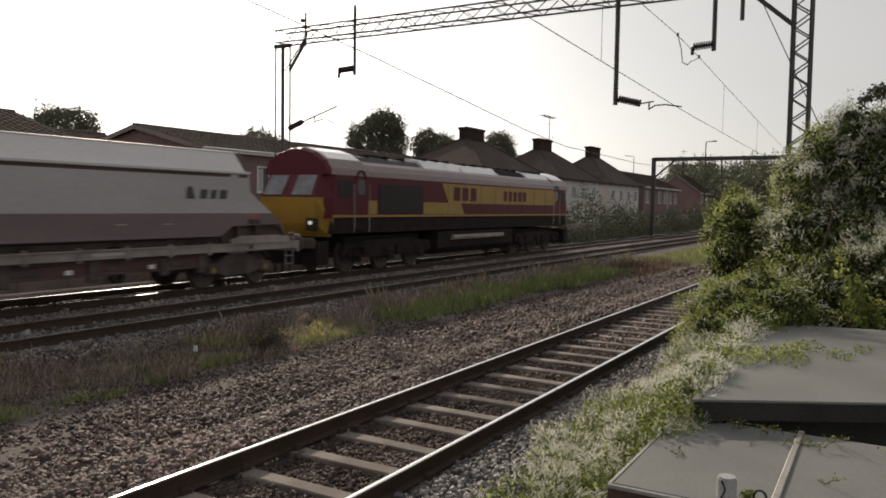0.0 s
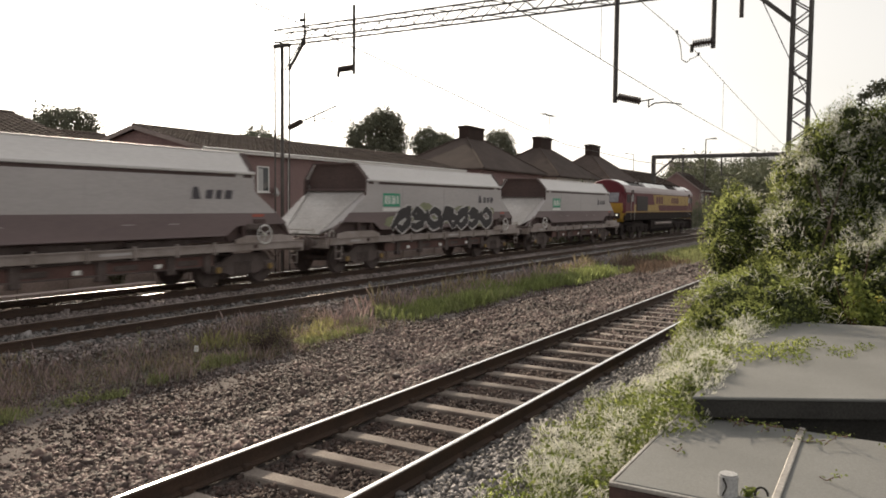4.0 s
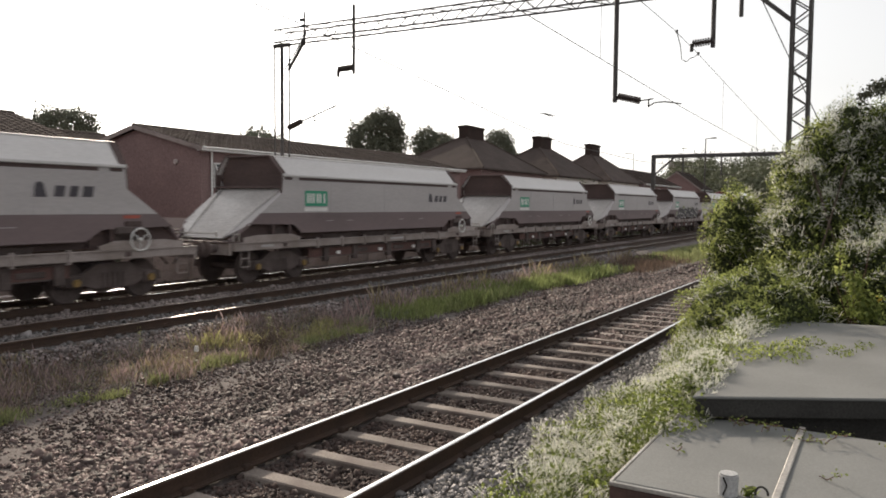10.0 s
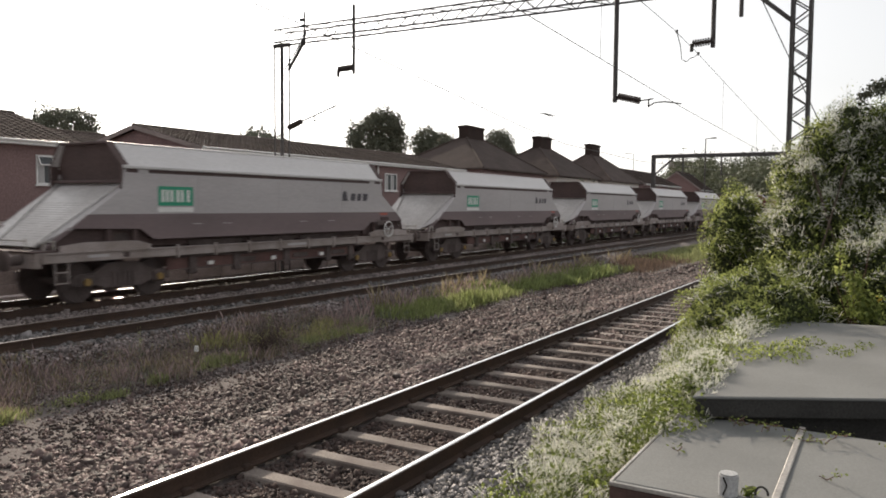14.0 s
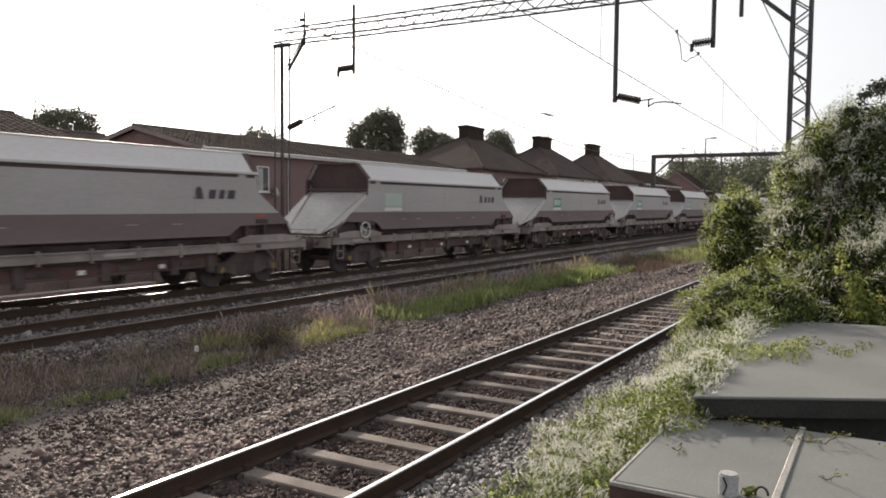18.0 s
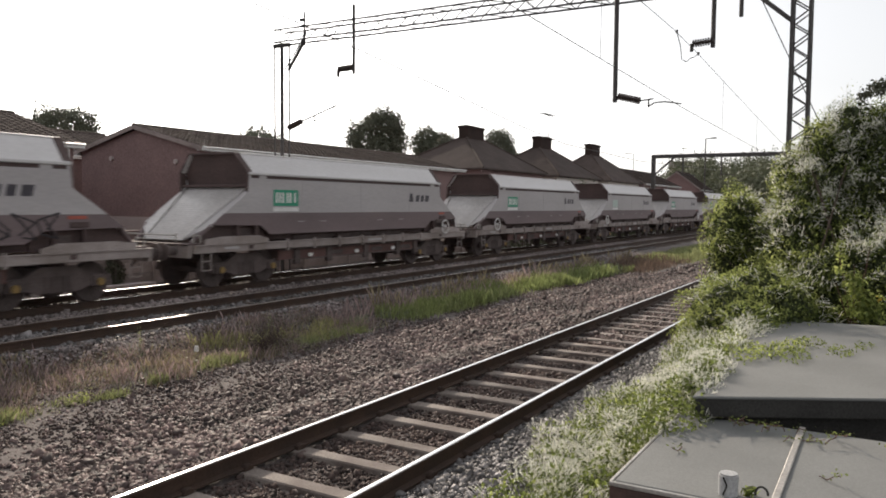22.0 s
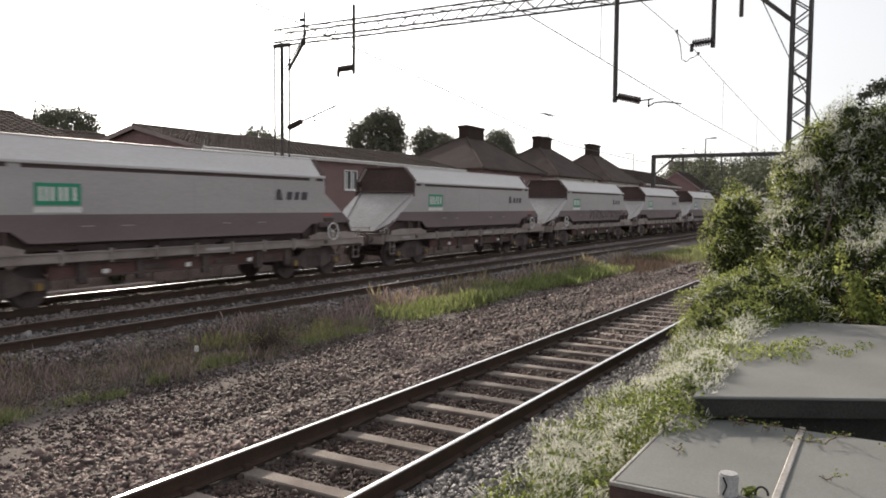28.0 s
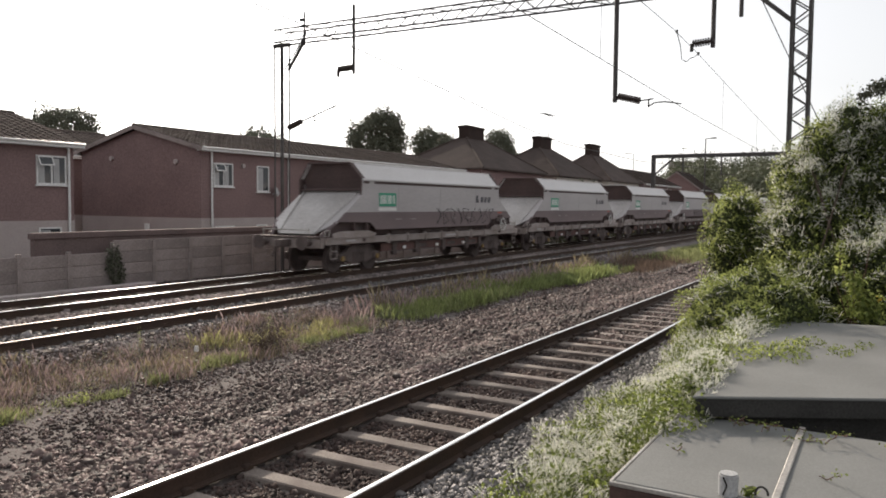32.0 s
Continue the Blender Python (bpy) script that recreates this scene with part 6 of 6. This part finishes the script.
for k in range(5):
    tube(bm, (11.7, 0.32, 0.5), (11.65 + 0.15 * math.sin(k * 2), 0.36 + 0.20 * math.cos(k * 2.3), 1.25 + 0.12 * k), 0.012, 5, 0.005)
part("stem", bm, "stem", sprout)
STALK = [((11.6, 0.18, 0.90), (0.24, 0.26, 0.22)), ((11.6, 0.32, 1.20), (0.13, 0.15, 0.22)), ((11.6, 0.48, 1.50), (0.09, 0.10, 0.18)), ((11.6, 0.52, 1.72), (0.06, 0.07, 0.10))]
foliage("leaves", sprout, STALK, 420, 0.07, "leaf_bright", 46, "bright yellow-green leaves", 0.7, 0.3)
foliage("older_leaves", sprout, STALK[:2], 420, 0.075, "leaf_vine", 48, "darker green lower leaves", 0.7, 0.3)
foliage("yellow_flowers", sprout, [((11.5, 0.02, 1.05), (0.05, 0.06, 0.05)), ((11.5, -0.12, 1.12), (0.04, 0.05, 0.05))], 14, 0.05, "petal", 49, "small yellow flowers", 0.8, 0.2)

# low vine sprawling between the sheds and the ballast
creeper = thing("flowering_creeper", "low sprawling vine with cream-white flowers beside the ballast", "shrub")
rs = random.Random(12)
LOW = []
for k in range(30):
    x = 4.4 + k * 0.27
    LOW.append(((x, 1.95 + rs.uniform(-0.25, 0.35), -0.15 + 0.035 * k * 0.3), (rs.uniform(0.35, 0.5), rs.uniform(0.38, 0.55), rs.uniform(0.32, 0.52))))
for k in range(12):
    LOW.append(((6.2 + k * 0.42, 1.42 + rs.uniform(-0.1, 0.12), 0.50 + 0.012 * k), (0.33, 0.28, 0.27)))
LOW += [((6.05, 1.38, 0.55), (0.35, 0.24, 0.20)), ((6.5, 1.38, 0.70), (0.4, 0.22, 0.14)), ((7.1, 1.38, 0.76), (0.45, 0.22, 0.12)), ((5.85, 1.55, 0.42), (0.35, 0.3, 0.25))]
foliage("leaves", creeper, LOW, 75000, 0.04, "leaf_vine", 51, "small green vine leaves", 0.4, 0.2, floor=-0.55)
foliage("young_leaves", creeper, LOW, 20000, 0.038, "leaf_bright", 52, "yellow-green young leaves, coloured as sunlit", 0.15, 0.22, floor=-0.5,
        where=lambda p, rng: rng.random(len(p)) < np.clip(0.45 - 0.9 * noise2(p[:, 0], p[:, 1], 2.6, 2.0), 0.05, 1))
foliage("flower_sprays", creeper, LOW, 42000, 0.085, "flower", 53, "feathery cream-white flower sprays", 0.10, 0.22, jitter=0.55, floor=-0.45, shape=CLUSTER, up=0.7,
        where=lambda p, rng: rng.random(len(p)) < np.clip(0.30 + 1.2 * noise2(p[:, 0], p[:, 1], 2.6, 2.0) + 0.3 * noise2(p[:, 0], p[:, 1], 9.0, 1.0), 0.03, 1))
runner = thing("vine_runner", "green vine trailing over the grey shed roof", "plant")
foliage("leaves", runner, [((7.9 + 0.25 * k, 1.15 - 0.10 * k, 0.78), (0.26, 0.16, 0.07)) for k in range(6)] + [((8.2, 0.75, 0.78), (0.35, 0.18, 0.06)), ((8.8, 0.35, 0.77), (0.3, 0.15, 0.04)), ((9.3, 0.15, 0.77), (0.25, 0.12, 0.04)), ((10.3, 1.2, 0.8), (0.5, 0.2, 0.10))], 1500, 0.032, "leaf_vine", 56, "", 0.6, 0.2, floor=0.752)
foliage("young_leaves", runner, [((7.9 + 0.25 * k, 1.15 - 0.10 * k, 0.80), (0.24, 0.14, 0.07)) for k in range(5)], 420, 0.032, "leaf_bright", 57, "", 0.6, 0.2, floor=0.752)


def trailing(seed, start, way, n, step, z, parent):
    """A thin reddish runner with a leaf at each knot."""
    rng = random.Random(seed)
    p, a = Vector(start), math.atan2(way[1], way[0])
    bm, leaves = bmesh.new(), []
    for i in range(n):
        a += rng.uniform(-0.9, 0.9)
        q = p + Vector((math.cos(a) * step, math.sin(a) * step, rng.uniform(-0.03, 0.045)))
        q.z = max(q.z, z + 0.006)
        tube(bm, p, q, 0.0035, 4)
        leaves.append(q.copy())
        p = q
    part("runner_stem", bm, "stem", parent, "reddish trailing stem")
    rg = np.random.default_rng(seed)
    pts = np.array([v + Vector((0, 0, 0.012)) for v in leaves for _ in range(3)]) + rg.normal(size=(3 * len(leaves), 3)) * np.array([0.03, 0.03, 0.006])
    part("runner_leaf", scatter("runner_leaf", LEAF, pts, np.full((len(pts), 3), 0.026) * rg.uniform(0.6, 1.4, (len(pts), 1)), facing(rg, np.tile([0, 0, 1.0], (len(pts), 1)), 0.5), "leaf_vine"), None, parent)["kind"] = "stuff"


creeping = thing("vine_runner", "thin reddish vine runners across the near shed roof", "plant")
rs = random.Random(21)
for k in range(16):
    # most tangle round the head of the joint strip, some reach over the far edge of the roof
    y = rs.uniform(0.30, 0.95) if k < 9 else rs.uniform(-0.6, 0.3)
    trailing(k + 1, (6.30 - rs.uniform(0, 0.25), y, 0.57), (-rs.uniform(0.2, 1.0), rs.uniform(-1, 0.6)), rs.randint(3, 7), 0.05, 0.552, creeping)
trailing(31, (5.45, 1.20, 0.57), (-0.2, -0.9), 4, 0.05, 0.552, creeping)
trailing(32, (5.25, 0.30, 0.57), (0.3, -0.8), 4, 0.05, 0.552, creeping)


# ---- grass and weeds between the tracks ----
def grass(name, label, x0, x1, y0, y1, per_m2, height, material, seed, keep, width=0.012):
    rng = np.random.default_rng(seed)
    n = int((x1 - x0) * (y1 - y0) * per_m2)
    x, y = rng.uniform(x0, x1, n), rng.uniform(y0, y1, n)
    ok = rng.random(n) < keep(x, y)
    x, y = x[ok], y[ok]
    n = len(x)
    h = height * rng.uniform(0.45, 1.25, n) * (0.75 + 0.35 * noise2(x, y, 1.3))
    w = np.full(n, width) * rng.uniform(0.7, 1.4, n)
    me = scatter(name, BLADE, np.stack([x, y, ground_z(x, y) - 0.02], 1), np.stack([w, h * rng.uniform(0.3, 1.3, n), h], 1), random_turns(rng, n, True), material)
    tagged(new(name, me), label, "grass", kind="stuff")


def strip(lo, hi, k, seed, cut=0.0):
    def inner(x, y):
        mid, half = (lo + hi) / 2, (hi - lo) / 2
        edge = np.clip(1.25 - np.abs(y - mid) / half, 0, 1)
        return np.clip(edge * (0.55 + 0.75 * noise2(x, y, k, seed)) - cut, 0, 1)
    return inner


def clumps(x0, x1, y0, y1, n, lo, hi, seed, floor=0.0):
    """Growth in separate ragged tufts of radius lo to hi."""
    rng = np.random.default_rng(seed)
    cx, cy, r = rng.uniform(x0, x1, n), rng.uniform(y0, y1, n), rng.uniform(lo, hi, n)

    def inner(x, y):
        k = np.full(len(x), floor)
        for a, b, q in zip(cx, cy, r):
            k = np.maximum(k, np.exp(-(((x - a) / (1.5 * q)) ** 2 + ((y - b) / q) ** 2)))
        return k
    return inner


def both_of(f, g):
    return lambda x, y: f(x, y) * g(x, y)


def spots(*centres):
    """Growth round named places (x, y, radius)."""
    def inner(x, y):
        k = np.zeros(len(x))
        for a, b, q in centres:
            k = np.maximum(k, np.exp(-(((x - a) / (1.4 * q)) ** 2 + ((y - b) / q) ** 2) ** 1.5))
        return k
    return inner


grass("green_grass", "lush green grass between the tracks", 14.2, 24.0, 8.9, 10.9, 1900, 0.34, "grass_lush", 61, both_of(strip(9.3, 10.9, 0.8, 1.0, -0.1), clumps(14.6, 24.0, 9.3, 10.7, 42, 0.2, 0.5, 161)), 0.008)
grass("olive_grass", "olive and straw blades among the green grass", 14.2, 30.0, 9.0, 10.9, 700, 0.40, "grass", 76, both_of(strip(9.1, 10.9, 0.8, 3.0, 0.0), clumps(14.6, 30.0, 9.2, 10.8, 60, 0.2, 0.5, 176)), 0.008)
grass("green_grass", "green grass farther along between the tracks", 24.0, 31.0, 8.7, 10.9, 800, 0.42, "grass_lush", 62, both_of(strip(8.8, 10.9, 0.45, 2.0, -0.1), clumps(24.0, 31.0, 8.9, 10.7, 30, 0.3, 0.7, 162)), 0.014)
grass("green_grass", "distant green grass between the tracks", 36.0, 60.0, 7.6, 10.6, 300, 0.40, "grass", 72, strip(7.8, 10.6, 0.45, 2.0, -0.05), 0.026)
grass("brown_weed", "brown seeded growth in a gap of the green", 29.5, 37.5, 7.8, 10.8, 240, 0.42, "weed_dark", 73, strip(8.0, 10.8, 0.5, 5.0, -0.1), 0.018)
grass("dry_grass", "tall straw-coloured seeding grass by the far track", 15.0, 36.0, 10.2, 11.2, 60, 0.66, "grass_dry", 63, strip(10.2, 11.2, 0.7, 3.0), 0.006)
grass("pink_weed", "wispy pinkish seeding grass behind the green", 13.0, 30.0, 9.9, 11.1, 170, 0.50, "weed_pink", 67, strip(9.9, 11.1, 0.9, 7.0), 0.005)
grass("pale_tuft", "pale seeding tufts at the edge of the green", 12.8, 17.0, 9.2, 10.8, 1100, 0.24, "weed_grey", 74, spots((13.6, 10.2, 0.24), (15.2, 9.75, 0.16), (14.6, 10.0, 0.12)), 0.007)
grass("green_grass", "green weed tufts among the stones", 4.0, 14.0, 8.5, 11.4, 2200, 0.19, "grass", 65,
      spots((6.15, 9.25, 0.18), (6.6, 9.05, 0.16), (9.0, 9.42, 0.24), (8.6, 9.3, 0.16), (11.3, 9.55, 0.24), (12.1, 9.5, 0.24), (12.6, 9.35, 0.2), (5.2, 9.2, 0.25), (7.5, 9.2, 0.12), (12.9, 9.75, 0.15)), 0.009)
grass("bright_weed", "fresh yellow-green weed leaves", 4.0, 14.0, 8.5, 11.4, 1500, 0.10, "leaf_bright", 77, spots((6.2, 9.2, 0.14), (6.65, 9.0, 0.10), (9.15, 9.5, 0.15), (11.8, 9.5, 0.18), (5.0, 9.0, 0.12)), 0.012)
CESS = clumps(4.0, 13.5, 9.0, 11.5, 70, 0.12, 0.34, 170, 0.03)
for kind, said, paint, count, tall, wide, seed in (("straw_weed", "thin straw-coloured stems among the stones", "grass_dry", 380, 0.19, 0.004, 64), ("pink_weed", "wispy pinkish seeding weeds among the stones", "weed_pink", 520, 0.24, 0.0035, 69),
                                                   ("grey_weed", "thin grey-green weed stems among the stones", "weed_grey", 380, 0.15, 0.005, 68), ("brown_weed", "brown seeded weeds among the stones", "weed_dark", 380, 0.17, 0.005, 66)):
    grass(kind, said, 4.0, 14.0, 8.8, 11.6, count, tall, paint, seed, both_of(CESS, strip(8.6, 12.0, 1.6, seed * 0.7, -0.25)), wide)
grass("straw_weed", "pale straw tufts round the dead weed clump", 8.0, 13.0, 9.2, 11.2, 800, 0.30, "straw_green", 79, spots((10.4, 10.1, 0.3), (11.2, 10.2, 0.26), (9.9, 10.6, 0.25), (11.6, 9.6, 0.2), (12.2, 9.9, 0.2), (12.9, 10.3, 0.2)), 0.005)
rs = random.Random(55)
for kind, said, paint, count, leaves, tall in (("straw_weed", "low straw-coloured seeding weeds on the cess", "grass_dry", 75, 11000, 0.27), ("pink_weed", "low pinkish seeding weeds on the cess", "weed_pink", 95, 14000, 0.28),
                                               ("grey_weed", "low grey-green weeds on the cess", "weed_grey", 85, 11000, 0.23), ("brown_weed", "low brown dead weeds on the cess", "weed_dark", 80, 10000, 0.22),
                                               ("green_weed", "low green weeds on the cess", "grass", 46, 6000, 0.17)):
    patch = thing(kind, said, "weeds")
    heaps = []
    for k in range(count):
        x, y = rs.uniform(4.5, 13.5), rs.uniform(9.1, 11.5)
        if kind == "green_weed":
            y = rs.uniform(8.9, 10.0)
        heaps.append(((x, y, -0.40), (rs.uniform(0.10, 0.34), rs.uniform(0.08, 0.22), tall * rs.uniform(0.5, 1.4))))
    foliage("leaves", patch, heaps, leaves, 0.022, paint, 200 + count, "", 0.9, 0.4, jitter=1.2, floor=-0.43, slim=0.7)
spike = thing("tall_weed", "single tall green weed spikes by the far track", "weeds")
foliage("leaves", spike, [((8.72, 11.1, -0.18), (0.06, 0.05, 0.24)), ((6.75, 11.2, -0.20), (0.07, 0.06, 0.24)), ((6.85, 11.15, -0.3), (0.1, 0.06, 0.14)), ((11.1, 10.35, -0.15), (0.10, 0.08, 0.28))], 420, 0.03, "grass", 260, "", 0.9, 0.3, slim=0.6)
stones("ballast", "dark scattered stones on the cess among the weeds", 4.0, 30.0, 7.5, 11.6, 380, 0.012, "ballast_dark", 20)
stones("ballast", "small pale scattered stones among the weeds", 4.0, 22.0, 8.4, 11.6, 150, 0.012, "grit", 19)
weed = thing("weed_clump", "dark brown dead weed clump on the cess", "plant")
foliage("dead_foliage", weed, [((10.05, 9.50, -0.25), (0.42, 0.34, 0.34)), ((10.4, 9.62, -0.25), (0.36, 0.3, 0.38))], 4200, 0.03, "weed_dead", 71, "", 0.9, 0.25, floor=-0.42)
for k, (x, y, r, m) in enumerate(((9.1, 9.45, 0.22, "grass"), (6.3, 9.15, 0.2, "leaf_bright"), (6.6, 8.95, 0.16, "grass"), (11.9, 9.5, 0.3, "grass"), (12.6, 9.35, 0.22, "leaf_bright"), (7.7, 10.1, 0.2, "weed_grey"))):
    plant = thing("weed_clump", "low ragged green weed among the stones", "plant", "leafy weeds")
    foliage("leaves", plant, [((x, y, -0.40), (r * 1.2, r, 0.13)), ((x + r * 0.9, y - r * 0.4, -0.41), (r * 0.6, r * 0.5, 0.08))], 200, 0.04, m, 80 + k, "", 0.8, 0.35, floor=-0.42, slim=0.6, up=-0.2)

ivy = thing("ivy_clump", "dark ivy hanging over the concrete fence", "plant")
foliage("leaves", ivy, [((14.75, 19.9, 0.35), (0.28, 0.14, 0.55)), ((14.9, 19.9, 0.0), (0.2, 0.12, 0.4))], 900, 0.09, "leaf_dark", 95, "", 0.5, 0.25)

rs = random.Random(33)
for k, (x, y) in enumerate(((9.20, 10.24),)):
    bm = bmesh.new()
    n = 7
    ring = [(0.05 * math.cos(i * math.tau / n) * rs.uniform(0.6, 1.2), 0.04 * math.sin(i * math.tau / n) * rs.uniform(0.6, 1.2)) for i in range(n)]
    loft(bm, [[(x + a, y + b, -0.34 + rs.uniform(0, 0.03)) for a, b in ring], [(x + a * 0.7, y + b * 0.7, -0.26 + rs.uniform(0, 0.03)) for a, b in ring]])
    solid("litter_scrap", bm, "white", "crumpled white scrap of litter on the stones", "litter", "scraps of litter")

# dark leaves and a curled black hose beside the vent pipe
hose = thing("curled_hose", "short curled black hose on the near shed roof", "hose")
bm = bmesh.new()
ring = [Vector((4.72, 0.565 - 0.035 * math.cos(k * 0.42), 0.572 + 0.045 * math.sin(k * 0.42))) for k in range(9)]
for a, b in zip(ring, ring[1:]):
    tube(bm, a, b, 0.007, 6)
part("hose_body", bm, "felt_edge", hose)
tuft = thing("leafy_tuft", "dark green leaves beside the vent pipe", "plant")
foliage("leaves", tuft, [((4.72, 0.64, 0.575), (0.05, 0.045, 0.03))], 26, 0.05, "leaf_vine", 97, "", 0.8, 0.2, floor=0.556)

motions()
